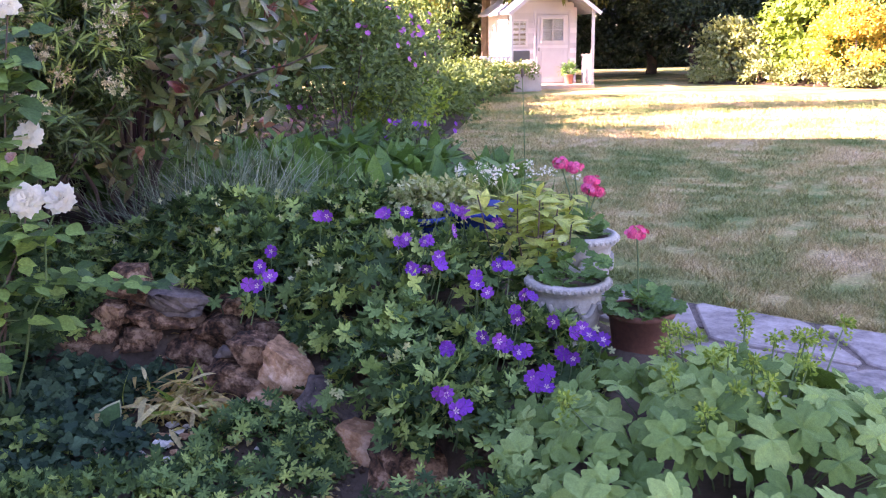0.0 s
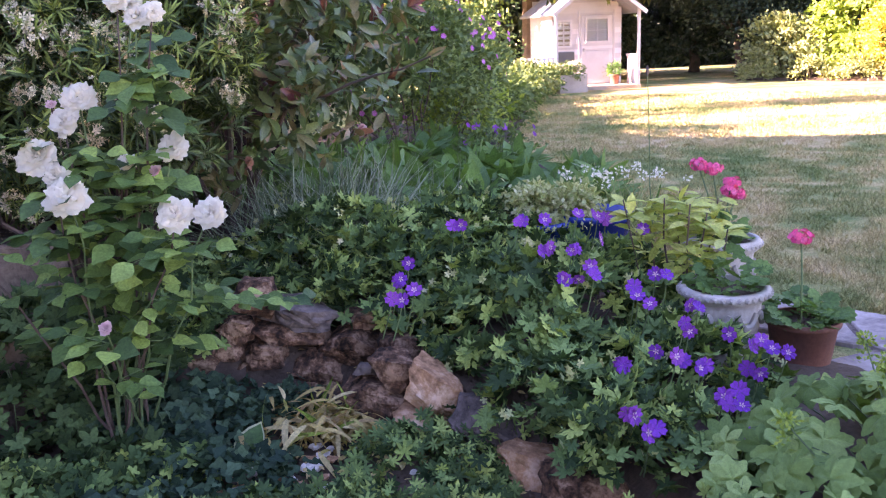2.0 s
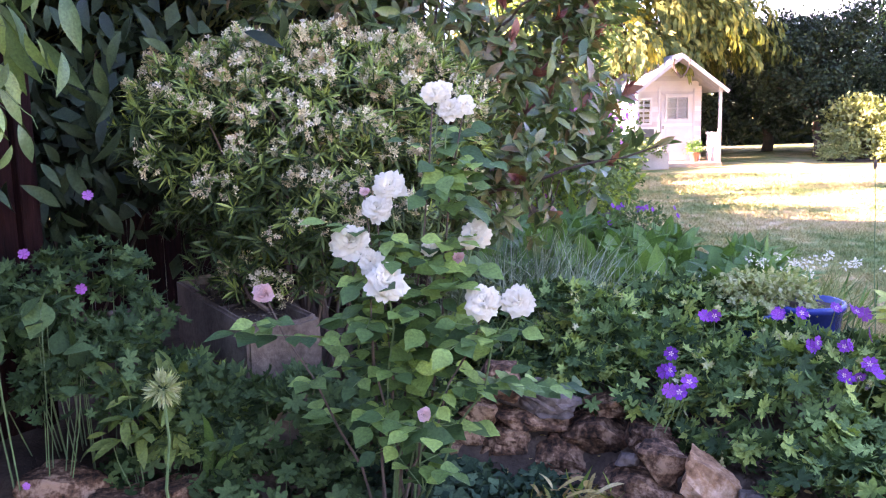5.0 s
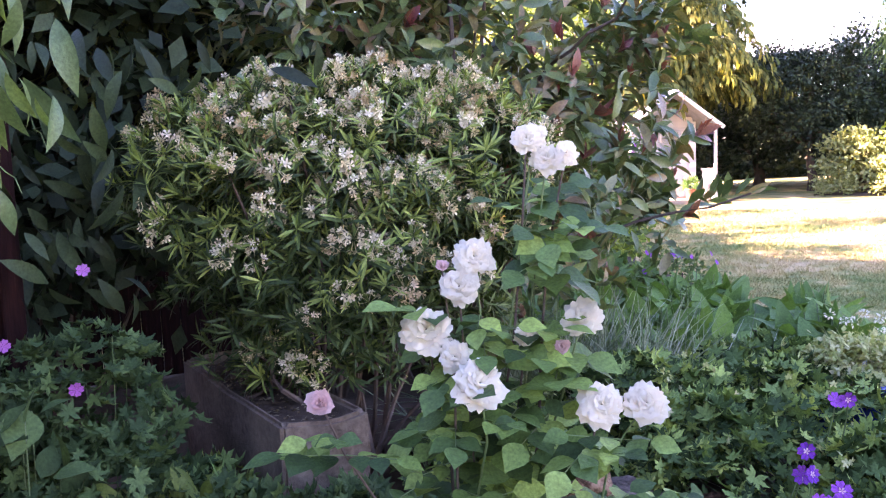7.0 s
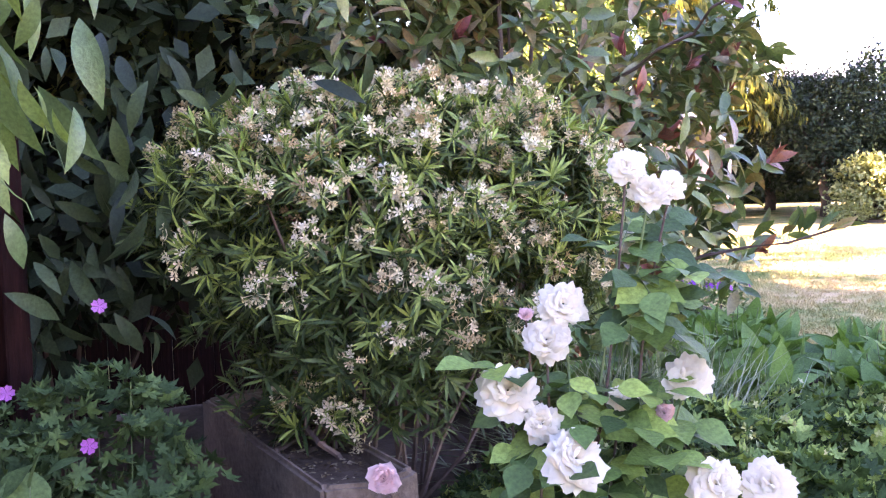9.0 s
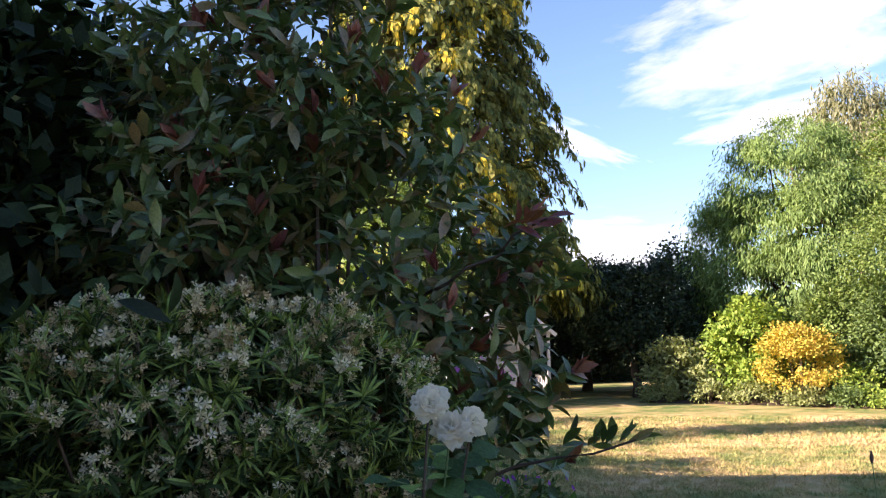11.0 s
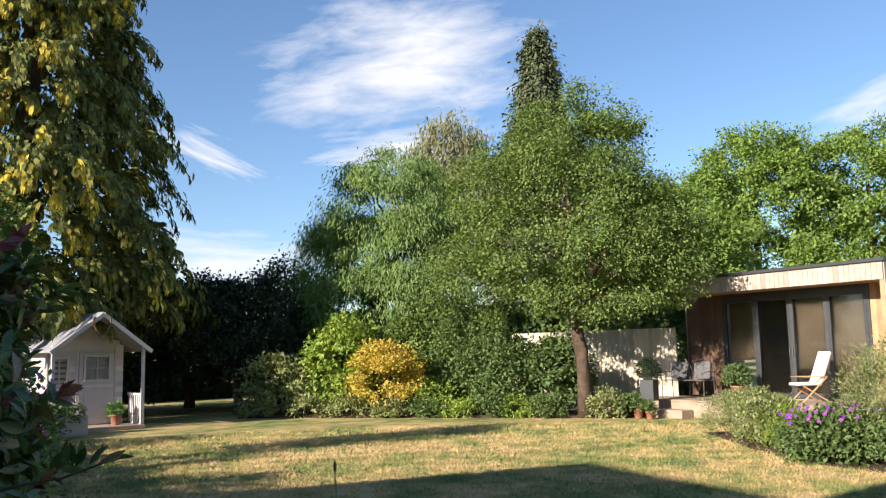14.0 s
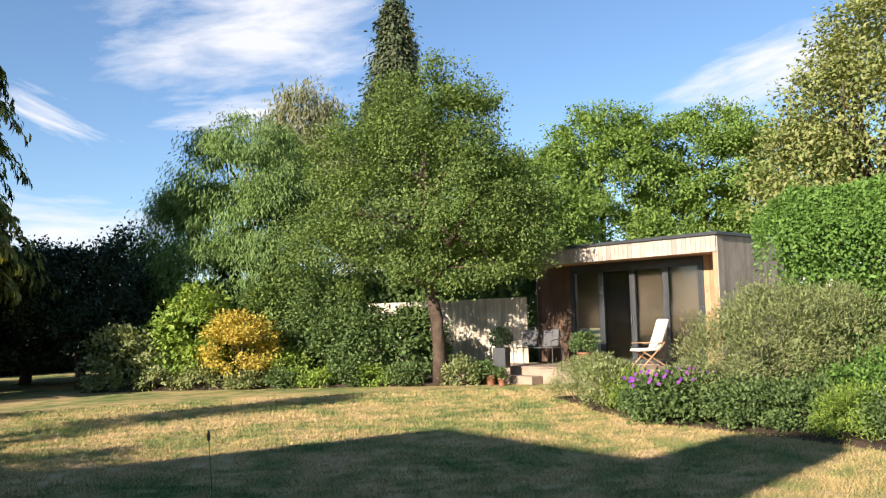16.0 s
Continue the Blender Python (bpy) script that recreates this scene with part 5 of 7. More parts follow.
# the dry-stone wall, stone by stone: place, width, height, tilt, kind
WALL = [(0.133, 3.70, 0.235, 0.17, 0.14, 14, 0), (0.305, 3.67, 0.15, 0.28, 0.09, 8, 1), (0.26, 3.70, 0.075, 0.28, 0.09, 3, 0), (0.147, 3.69, 0.005, 0.19, 0.09, 0, 0), (0.165, 3.68, -0.08, 0.11, 0.06, 2, 0), (0.06, 3.70, -0.06, 0.10, 0.07, -4, 0), (0.49, 3.58, 0.005, 0.26, 0.15, 6, 0), (0.37, 3.60, -0.075, 0.23, 0.12, 18, 0), (0.30, 3.62, -0.155, 0.22, 0.10, 2, 0), (0.56, 3.60, 0.115, 0.19, 0.08, 2, 0),
        (0.517, 3.13, 0.062, 0.17, 0.11, 20, 0), (0.47, 3.20, -0.06, 0.26, 0.12, 6, 0), (0.63, 2.98, 0.0, 0.20, 0.14, 34, 2), (0.57, 3.00, -0.10, 0.22, 0.08, 14, 2), (0.44, 3.22, 0.04, 0.075, 0.045, 0, 1), (0.76, 2.80, -0.07, 0.27, 0.12, 26, 1), (0.80, 2.58, -0.13, 0.22, 0.13, 18, 2), (0.05, 3.74, 0.10, 0.15, 0.10, 4, 0), (0.0, 3.74, 0.01, 0.14, 0.09, -6, 0), (0.88, 2.36, -0.12, 0.28, 0.12, 8, 0), (0.62, 3.36, 0.04, 0.2, 0.12, 10, 0), (-0.12, 3.78, -0.05, 0.2, 0.13, 3, 0)]
for i, (x, y, z, w, h, tip, kind) in enumerate(WALL):
    rock("rock", (x, y + 0.03, z), (w, w * 0.8, h), -20 if i < 10 else -42, (M_ROCK, M_ROCK_GREY, M_ROCK_PALE)[kind], i + 3, ("rough rusty-brown stone in the dry wall", "grey weathered stone in the dry wall", "orange-buff split stone on the dry wall")[kind], tip)
for i, (x, y, z, s) in enumerate(((-1.33, 3.62, -0.06, 0.3), (-1.12, 3.66, -0.02, 0.22), (-1.2, 3.5, -0.14, 0.26), (-1.55, 3.45, -0.15, 0.24), (-1.5, 3.8, 0.0, 0.3), (-1.0, 3.58, -0.12, 0.2))):
    rock("rock", (x, y, z), (s, s * 0.7, s * 0.5), 40 * i, M_ROCK, i + 40, "brown rockery stone in deep shade")
for i in range(34):
    x, y = 0.10 + rng.normal() * 0.12, 2.96 + rng.normal() * 0.08
    rock("stone_chip", (x, y, ground_z(x, y) + 0.03), (0.024 + 0.026 * rng.random(), 0.018 + 0.02 * rng.random(), 0.016), 360 * rng.random(), M_CHIP if i % 3 else M_ROCK_PALE, i + 80, "small pale stone chip on the soil")


# cranesbill mound with violet flowers
def cranesbill_mound():
    t = tagged(empty("cranesbill_plant", (1.1, 3.0, 0.0)), "large cranesbill mound with cut leaves and violet flowers", "plant")
    blobs = [((0.04, 0.2, 0.05), (0.46, 0.55, 0.36)), ((0.08, -0.5, -0.02), (0.36, 0.5, 0.22)), ((-0.38, 0.85, 0.1), (0.42, 0.42, 0.32)), ((0.4, 0.3, 0.05), (0.35, 0.5, 0.33)), ((0.0, 0.95, 0.1), (0.7, 0.5, 0.34)), ((-0.16, -0.42, 0.0), (0.25, 0.42, 0.22)), ((0.35, -0.3, 0.0), (0.25, 0.4, 0.22)), ((-0.5, 1.2, 0.15), (0.5, 0.4, 0.36)), ((0.2, 1.35, 0.12), (0.5, 0.4, 0.34)), ((-0.78, 1.15, 0.15), (0.3, 0.3, 0.25))]
    at, out, centre = crown_places(blobs, 7600, 1500, 0.025, 0.80, 0.0)
    along = out * 0.6 + directions(7600) * 0.7 + (0, -0.2, -0.1)
    nrm = out * 0.9 + np.array((0, -0.15, 0.7)) + directions(7600) * 0.75
    scatter("foliage", T_CRANESBILL_WIDE, at, along, nrm, 0.09 * (0.5 + 0.7 * rng.random(7600)), M_GERANIUM, t)
    at2, out2, c2 = crown_places(blobs, 420, 400, 0.02, 0.95, 0.0)
    scatter("bud", T_CRANESBILL, at2 + out2 * 0.03, out2 + directions(420) * 0.4, directions(420), 0.035, M_VARIEG, t, "pale hairy buds")
    for i in range(60):
        part("stem", tube(bmesh.new(), wander((centre[i][0] * 0.5, centre[i][1] * 0.5, 0.0), centre[i], 3, 0.02, i), 0.004, 0.002, 4), M_STEM, t)
    spots = [(0.64, 3.29, 0.40), (0.57, 3.21, 0.38), (0.55, 3.08, 0.33), (0.60, 3.10, 0.35), (0.89, 3.40, 0.50), (1.10, 3.30, 0.52), (1.19, 3.26, 0.52), (1.12, 3.11, 0.45), (1.18, 3.02, 0.45), (1.31, 3.03, 0.46), (1.32, 3.22, 0.53), (1.39, 3.18, 0.52), (1.07, 2.90, 0.38), (1.13, 2.90, 0.38), (1.19, 2.90, 0.40)]
    more = [(1.50, 3.06, 0.48), (1.38, 2.80, 0.38), (1.26, 2.72, 0.34), (1.28, 2.67, 0.33), (1.39, 2.61, 0.32), (1.30, 2.49, 0.28), (1.16, 2.46, 0.25), (1.19, 2.40, 0.24), (1.21, 2.32, 0.22), (1.40, 2.43, 0.27), (1.48, 2.37, 0.26), (1.37, 2.23, 0.22), (1.51, 2.27, 0.24), (1.20, 2.17, 0.19), (1.22, 2.13, 0.18), (1.11, 2.0, 0.17), (1.02, 2.44, 0.24), (0.92, 2.22, 0.17), (1.47, 2.31, 0.25), (0.93, 2.15, 0.15)]
    for i, s in enumerate(spots + more):
        for k in range(2 if i % 3 else 1):
            p = Vector(s) - Vector((1.1, 3.0, 0)) + Vector((rng.normal() * 0.026, rng.normal() * 0.024, rng.normal() * 0.018)) * (1 if k else 0.2)
            face = (-0.35 + rng.normal() * 0.55, -0.8, 0.4 + rng.normal() * 0.4)
            f = place("flower", violet_me, t, p, face, 0.052 + 0.012 * rng.random(), "violet veined flower", rng.random() * 6)
            if k == 0:
                place("flower_centre", centre_me, f, (0, 0, 0.03), (0, 0, 1), 0.34, "pale pink flower centre")
            base = p + Vector((rng.normal() * 0.02, 0.05, -0.16))
            part("flower_stalk", tube(bmesh.new(), [base, p.lerp(base, 0.4) + Vector((0.005, 0, 0)), p], 0.0025, 0.0018, 4), M_STEM, t)
    return t


cranesbill_mound()


# lady's mantle: scalloped leaves and frothy lime flower heads
def mantle_leaf_mesh(seed):
    r = random.Random(seed)
    bm = bmesh.new()
    lobes, per, rings = 7, 8, 5
    total = lobes * per
    spread = radians(338)
    c = bm.verts.new((0, 0, 0))
    grid = []
    for k in range(1, rings + 1):
        row = []
        for i in range(total + 1):
            u = i / total
            ang = math.pi / 2 - spread / 2 + spread * u
            lobe = 1 - abs(2 * ((lobes * u) % 1.0) - 1)
            edge = (0.66 + 0.36 * lobe) * (0.84 + 0.16 * math.sin(math.pi * u)) + (0.035 if i % 2 else 0)
            rad = 0.5 * k / rings * (edge if k == rings else 0.62 + (edge - 0.62) * (k / rings) ** 2)
            pleat = -0.07 * (k / rings) * lobe
            row.append(bm.verts.new((rad * math.cos(ang), rad * math.sin(ang), pleat - 0.10 * (k / rings) ** 3 + 0.06 * (k / rings) + 0.03 * math.sin(3 * ang + seed))))
        grid.append(row)
    for i in range(total):
        bm.faces.new((c, grid[0][i], grid[0][i + 1]))
        for a, b in zip(grid, grid[1:]):
            bm.faces.new((a[i], b[i], b[i + 1], a[i + 1]))
    me = bpy.data.meshes.new("mantle_leaf")
    bm.to_mesh(me)
    bm.free()
    me.materials.append(M_ALCHEMILLA)
    me.shade_smooth()
    return me


def ladys_mantle():
    t = tagged(empty("ladys_mantle", (1.55, 1.68, 0.0)), "lady's mantle with scalloped leaves and lime flower heads", "plant")
    kinds = [mantle_leaf_mesh(k) for k in range(4)]
    for i in range(260):
        a, r = rng.random() * 2 * math.pi, rng.random() ** 0.55
        x, y = 0.66 * r * math.cos(a), 0.56 * r * math.sin(a)
        z = (0.04 + 0.25 * (1 - r * r) + 0.10 * max(0, y)) * (0.35 + 0.65 * rng.random() ** 0.45) + 0.03
        p = Vector((x, y, z))
        place("leaf", kinds[i % 4], t, p, (0.8 * x + rng.normal() * 0.6 - 0.2, 0.8 * y + rng.normal() * 0.6 - 0.4, 0.85), 0.085 + 0.10 * rng.random() * (1.2 - 0.5 * r), spin=rng.random() * 6.28)
        if i % 3 == 0:
            part("leaf_stalk", tube(bmesh.new(), [(x * 0.5, y * 0.5, 0), p * 0.8, p], 0.003, 0.002, 4), M_STEM, t)
    for i in range(20):
        a, r = rng.random() * 2 * math.pi, rng.random() ** 0.6
        p = Vector((0.55 * r * math.cos(a) + 0.05, 0.36 * r * math.sin(a) + 0.2, 0.26 + 0.10 * rng.random() + 0.04 * (1 - r)))
        part("flower_stalk", tube(bmesh.new(), [(p.x * 0.7, p.y * 0.7, 0.1), p.lerp(Vector((p.x * 0.7, p.y * 0.7, 0.1)), 0.4), p], 0.0035, 0.002, 4), M_STEM, t)
        n = 90
        d = directions(n)
        scatter("flower_head", T_DIAMOND, np.array(p) + d * 0.026 * rng.random((n, 1)) * (1, 1, 0.6) + np.array((0, 0, 0.01)) - np.outer(rng.random(n) * (rng.random(n) < 0.4), (0, 0, 0.08)), d, directions(n), 0.016, M_LIME, t, "lime green flower head")


ladys_mantle()


# ---- pots ----
def urn(at, r, h, label):
    t = tagged(empty("urn", at), label, "urn")
    prof = [(0.62, 0.0), (0.64, 0.06), (0.50, 0.10), (0.40, 0.16), (0.40, 0.20), (0.60, 0.26), (0.76, 0.38), (0.82, 0.55), (0.84, 0.78), (0.86, 0.84), (0.98, 0.88), (1.04, 0.92), (1.05, 0.97), (1.0, 1.0), (0.88, 1.0), (0.84, 0.93)]
    part("body", lathe([(a * r, b * h) for a, b in prof], 36), M_URN, t, smooth=True)
    bm = bmesh.new()
    for k in range(36):
        a = 2 * math.pi * k / 36
        bmesh.ops.create_icosphere(bm, subdivisions=1, radius=0.012, matrix=Matrix.Translation((1.035 * r * math.cos(a), 1.035 * r * math.sin(a), 0.945 * h)))
    part("beaded_rim", bm, M_URN, t)
    for k in range(8):
        a = 2 * math.pi * k / 8
        pts = [(0.86 * r * math.cos(a + s * 0.3), 0.86 * r * math.sin(a + s * 0.3), h * (0.74 - 0.16 * (1 - s * s))) for s in np.linspace(-1, 1, 7)]
        part("swag", tube(bmesh.new(), pts, 0.012, 0.012, 6), M_URN, t)
    part("soil", lathe([(0.01, 0.9 * h), (0.84 * r, 0.93 * h), (0.84 * r, 0.935 * h), (0.01, 0.96 * h)], 20), M_SOIL, t)
    return t


def pelargonium(at, spread, height, heads, label, n=80):
    t = tagged(empty("pelargonium", at), label, "plant")
    d = directions(n) * (1, 1, 0.5) + (0, 0, 0.3)
    pl = d * np.array((spread, spread, height)) * (0.5 + 0.5 * rng.random((n, 1)))
    scatter("foliage", T_MANTLE, pl, d * (1, 1, 0.2), directions(n) * 0.5 + (-0.1, -0.4, 0.9), 0.068 * (0.6 + 0.7 * rng.random(n)), M_BROAD, t)
    for h in heads:
        p = Vector(h)
        part("flower_stalk", tube(bmesh.new(), [(p.x * 0.3, p.y * 0.3, 0), p.lerp(Vector((0, 0, 0)), 0.4), p], 0.004, 0.003, 4), M_STEM, t)
        m = 38
        d = directions(m) * (1, 1, 0.8) + (0, 0, 0.15)
        verts = np.array(p) + d * (0.036, 0.036, 0.024) * rng.uniform(0.7, 1.15, (m, 1))
        scatter("flower_head", P_FIVE, verts, np.cross(d, directions(m)), d + directions(m) * 0.4, 0.026, M_PINK, t, "bright pink flower head")
    return t


urn((1.68, 2.80, 0.0), 0.155, 0.30, "pale cast-stone garden urn with swags and beaded rim")
pelargonium((1.68, 2.80, 0.29), 0.15, 0.17, [], "leafy trailing plant in the pale urn", 60)
urn((2.0, 3.22, 0.0), 0.15, 0.36, "pale cast-stone urn behind the first one")
pelargonium((2.0, 3.22, 0.35), 0.13, 0.14, [(-0.02, 0.05, 0.29), (0.05, 0.02, 0.23), (0.08, 0.02, 0.18), (-0.07, 0.08, 0.31), (0.03, 0.0, 0.2)], "pelargonium with bright pink flower heads in an urn")
p = pot("terracotta_pot", (1.92, 2.66, 0.0), 0.13, 0.10, 0.18, M_TERRACOTTA_SHADED, "terracotta pot with pelargonium leaves")
pelargonium((1.92, 2.66, 0.17), 0.15, 0.12, [(-0.03, 0.0, 0.31)], "pelargonium with one pink flower head in terracotta")
t = tagged(empty("lime_shrub", (1.68, 3.05, 0.0)), "yellow-green shrub with upright shoots beside the urns", "shrub")
for k in range(9):
    top = Vector((rng.normal() * 0.1 - 0.03, rng.normal() * 0.08, 0.46 + 0.16 * rng.random()))
    part("stem", tube(bmesh.new(), wander((top.x * 0.4, top.y * 0.4, 0), top, 4, 0.01, k), 0.006, 0.003, 5), M_WOODY, t)
    n = 34
    hgt = 0.45 + 0.55 * rng.random(n) ** 0.6
    d = directions(n) * (1, 1, 0.3) + (0, 0, 0.25)
    scatter("foliage", T_LANCE, np.outer(hgt, np.array(top)) * (1, 1, 1), d, directions(n) * 0.4 + (0, 0, 1), 0.085, M_YELLOW, t, width=1.5)
p = pot("blue_pot", (1.87, 4.05, 0.06), 0.2, 0.16, 0.29, M_BLUE, "blue glazed pot with a variegated plant")
leafy("variegated_foliage", T_DIAMOND, [((-0.12, 0, 0.32), (0.14, 0.14, 0.10))], 900, 60, 0.03, 0.035, M_VARIEG, p, label="cream variegated leaves")
p = pot("blue_pot", (1.58, 4.1, 0.04), 0.18, 0.15, 0.29, M_BLUE, "second blue glazed pot with a variegated plant")
leafy("variegated_foliage", T_DIAMOND, [((0, 0, 0.34), (0.18, 0.16, 0.11))], 1300, 80, 0.03, 0.035, M_VARIEG, p, label="cream variegated leaves")


def upright_clump(name, at, r, height, count, mat, label, size, heads=0, head_mat=None, lean=0.35, template=None):
    t = tagged(empty(name, at), label, "plant")
    base = rng.normal(size=(count, 3)) * (r * 0.4, r * 0.4, 0)
    d = rng.normal(size=(count, 3)) * (lean, lean, 0.1) + base * 1.2 + (0, 0, 1)
    scatter("foliage", template or T_STRAP, base, d, rng.normal(size=(count, 3)), height * (0.6 + 0.5 * rng.random(count)), mat, t, width=size)
    for k in range(heads):
        p = Vector(base[k]) + Vector(d[k]).normalized() * height * 1.05
        n = 18
        dd = directions(n)
        scatter("flower_head", T_DIAMOND, np.array(p) + dd * 0.015, dd, directions(n), 0.018, head_mat, t)
    return t


upright_clump("lavender", (2.2, 4.4, 0.1), 0.3, 0.36, 170, M_GREY, "grey-green clump with white tufted flower heads", 0.5, 22, M_WHITE_PETAL, lean=0.22)
upright_clump("striped_grass_clump", (0.66, 4.72, 0.05), 0.5, 0.62, 900, M_STRIPED, "clump of white-striped ornamental grass", 0.26, 5, M_VARIEG, lean=0.8)
upright_clump("striped_grass_clump", (1.15, 4.7, 0.05), 0.3, 0.42, 200, M_STRIPED, "smaller clump of white-striped ornamental grass", 0.26, lean=0.8)
upright_clump("strap_leaf_plant", (2.5, 4.6, 0.05), 0.28, 0.28, 60, M_BROAD, "clump of strap-shaped green leaves at the lawn", 1.6, lean=0.5)
# a lone seed stalk
t = tagged(empty("seed_stalk", (1.97, 3.74, 0.0)), "single thin stalk with a small dark seed head", "plant")
part("stem", tube(bmesh.new(), wander((0.02, -0.05, 0), (0, 0, 1.02), 6, 0.006, 5), 0.004, 0.002, 5), M_STEM, t)
part("seed_head", lathe([(0.002, 1.01), (0.007, 1.02), (0.008, 1.04), (0.002, 1.06)], 8), M_WOODY, t)


# ---- stone trough ----
def trough():
    t = tagged(empty("stone_trough", (-0.555, 3.92, 0.0), 101.4), "weathered stone trough planter with soil", "trough")
    L, W, H, T = 1.2, 0.30, 0.52, 0.045
    # local x runs back along the long side from the near corner
    bm = boxed(0, 0, 0, L, W, H)
    top = max(bm.faces, key=lambda f: f.calc_center_median().z)
    bmesh.ops.inset_region(bm, faces=[top], thickness=T)
    down = bmesh.ops.extrude_face_region(bm, geom=[top])
    bmesh.ops.delete(bm, geom=[top], context="FACES")
    for v in (g for g in down["geom"] if isinstance(g, bmesh.types.BMVert)):
        v.co.z = 0.1
    bmesh.ops.bevel(bm, geom=bm.edges[:], offset=0.012, segments=2, affect="EDGES")
    bmesh.ops.subdivide_edges(bm, edges=bm.edges[:], cuts=3, use_grid_fill=True)
    for v in bm.verts:
        v.co += Vector((noise.noise(v.co * 9), noise.noise(v.co * 9 + Vector((5, 0, 0))), noise.noise(v.co * 9 + Vector((0, 5, 0))))) * 0.012
    part("body", bm, M_TROUGH, t)
    soil = bmesh.new()
    bmesh.ops.create_grid(soil, x_segments=40, y_segments=10, size=0.5, matrix=Matrix.Translation((L / 2, W / 2, H - 0.035)) @ Matrix.Diagonal((L - 2 * T, W - 2 * T, 1, 1)))
    for v in soil.verts:
        v.co.z += 0.014 * noise.noise(v.co * 9) + 0.008 * noise.noise(v.co * 31)
    part("soil", soil, M_SOIL, t)
    n = 420
    at = np.stack([rng.uniform(T, L - T, n), rng.uniform(T, W - T, n), np.full(n, H - 0.028)], 1)
    scatter("leaf_mould", T_OVATE, at, directions(n) * (1, 1, 0.2), np.array((0, 0, 1)) + directions(n) * 0.5, 0.016 * (0.6 + 0.9 * rng.random(n)), M_LITTER, t, "brown leaf mould and grit")
    return t


trough()


# ---- Mexican orange: whorls of narrow leaves, clusters of cream flowers ----
def choisya(at, blobs, whorls, clusters, label):
    t = tagged(empty("choisya_bush", at), label, "shrub")
    p, out, centre = crown_places(blobs, whorls, whorls, 0.015, 0.6, -0.6)
    per = 10
    ids = np.repeat(np.arange(whorls), per)
    d = directions(whorls * per)
    axis = unit(out + (0, 0, 0.5) + rng.normal(size=out.shape) * 0.25)
    along = d + axis[ids] * 0.75
    # upper and front whorls take the lighter colour, painting light onto the top
    tip = np.argsort(-p[:, 2] + 0.5 * p[:, 1] + 0.5 * rng.random(whorls))[: whorls * 2 // 5]
    young = np.isin(ids, tip)
    scatter("young_foliage", T_NARROW, p[ids][young] + axis[ids][young] * 0.012, along[young], axis[ids][young] + directions(int(young.sum())) * 0.3, 0.075 * (0.6 + 0.6 * rng.random(int(young.sum()))), M_CHOISYA_TIP, t, "yellow-green tip leaves, lightened for the light on the bush's top")
    scatter("foliage", T_NARROW, p[ids] - axis[ids] * 0.05 * rng.random((len(ids), 1)), along, axis[ids] + directions(len(ids)) * 0.3, 0.082 * (0.6 + 0.6 * rng.random(len(ids))), M_CHOISYA, t, width=1.05)
    # blossom clusters of three kinds: stars on short stalks from one point
    kinds = []
    for k in range(3):
        m = 13
        sv, sf = P_STAR
        verts, faces = [np.zeros((1, 3))], []
        for i in range(m):
            d = unit(np.array([rng.normal(size=3) * (1, 1, 0.7) + (0, 0, 0.35)]))[0]
            x = unit(np.array([np.cross(d, rng.normal(size=3))]))[0]
            y = np.cross(d, x)
            first = sum(len(v) for v in verts)
            verts.append(d * 0.026 * rng.uniform(0.6, 1.1) + (0.0145 + 0.002 * k) * (sv[:, 0:1] * x + sv[:, 1:2] * y + sv[:, 2:3] * d))
            faces += [tuple(f + first) for f in sf] + [(0, first, first + 1)]
        ob = arrays("flower_head", np.concatenate(verts), np.array(faces), M_CREAM, t, "cluster of cream-white star flowers")
        kinds.append(ob.data)
        ob.matrix_basis = Matrix.Translation(p[k])
    front = np.argsort(p[:, 1] * 0.7 - p[:, 2] * 0.55 + rng.random(whorls) * 0.7)
    for i in range(clusters):
        j = front[i]
        place("flower_head", kinds[i % 3], t, p[j] + axis[j] * 0.035, axis[j] + np.array((0, -0.5, 0)), 1.25 + 0.7 * rng.random(), "cluster of cream-white star flowers", rng.random() * 6)
    for i in range(12):
        part("stem", tube(bmesh.new(), wander((0.1 * rng.normal(), 0.1 * rng.normal(), -0.02), centre[i * 3 % len(centre)], 5, 0.03, i), 0.012, 0.004, 5), M_WOODY, t)
    return t


choisya((-0.45, 4.65, 0.0), [((0, -0.2, 1.12), (0.78, 0.5, 0.55)), ((-0.45, -0.1, 1.2), (0.42, 0.4, 0.38)), ((0.4, -0.25, 1.25), (0.4, 0.4, 0.38)), ((-0.05, -0.25, 0.92), (0.6, 0.38, 0.34)), ((0.1, -0.35, 0.95), (0.55, 0.35, 0.4)), ((-0.05, -0.2, 0.66), (0.55, 0.3, 0.26))], 2300, 270, "dense bush of narrow leaves with cream-white flower clusters")
choisya((-0.78, 4.35, 0.48), [((0, 0, 0.1), (0.13, 0.16, 0.12))], 46, 10, "small narrow-leaved bush growing over the trough")


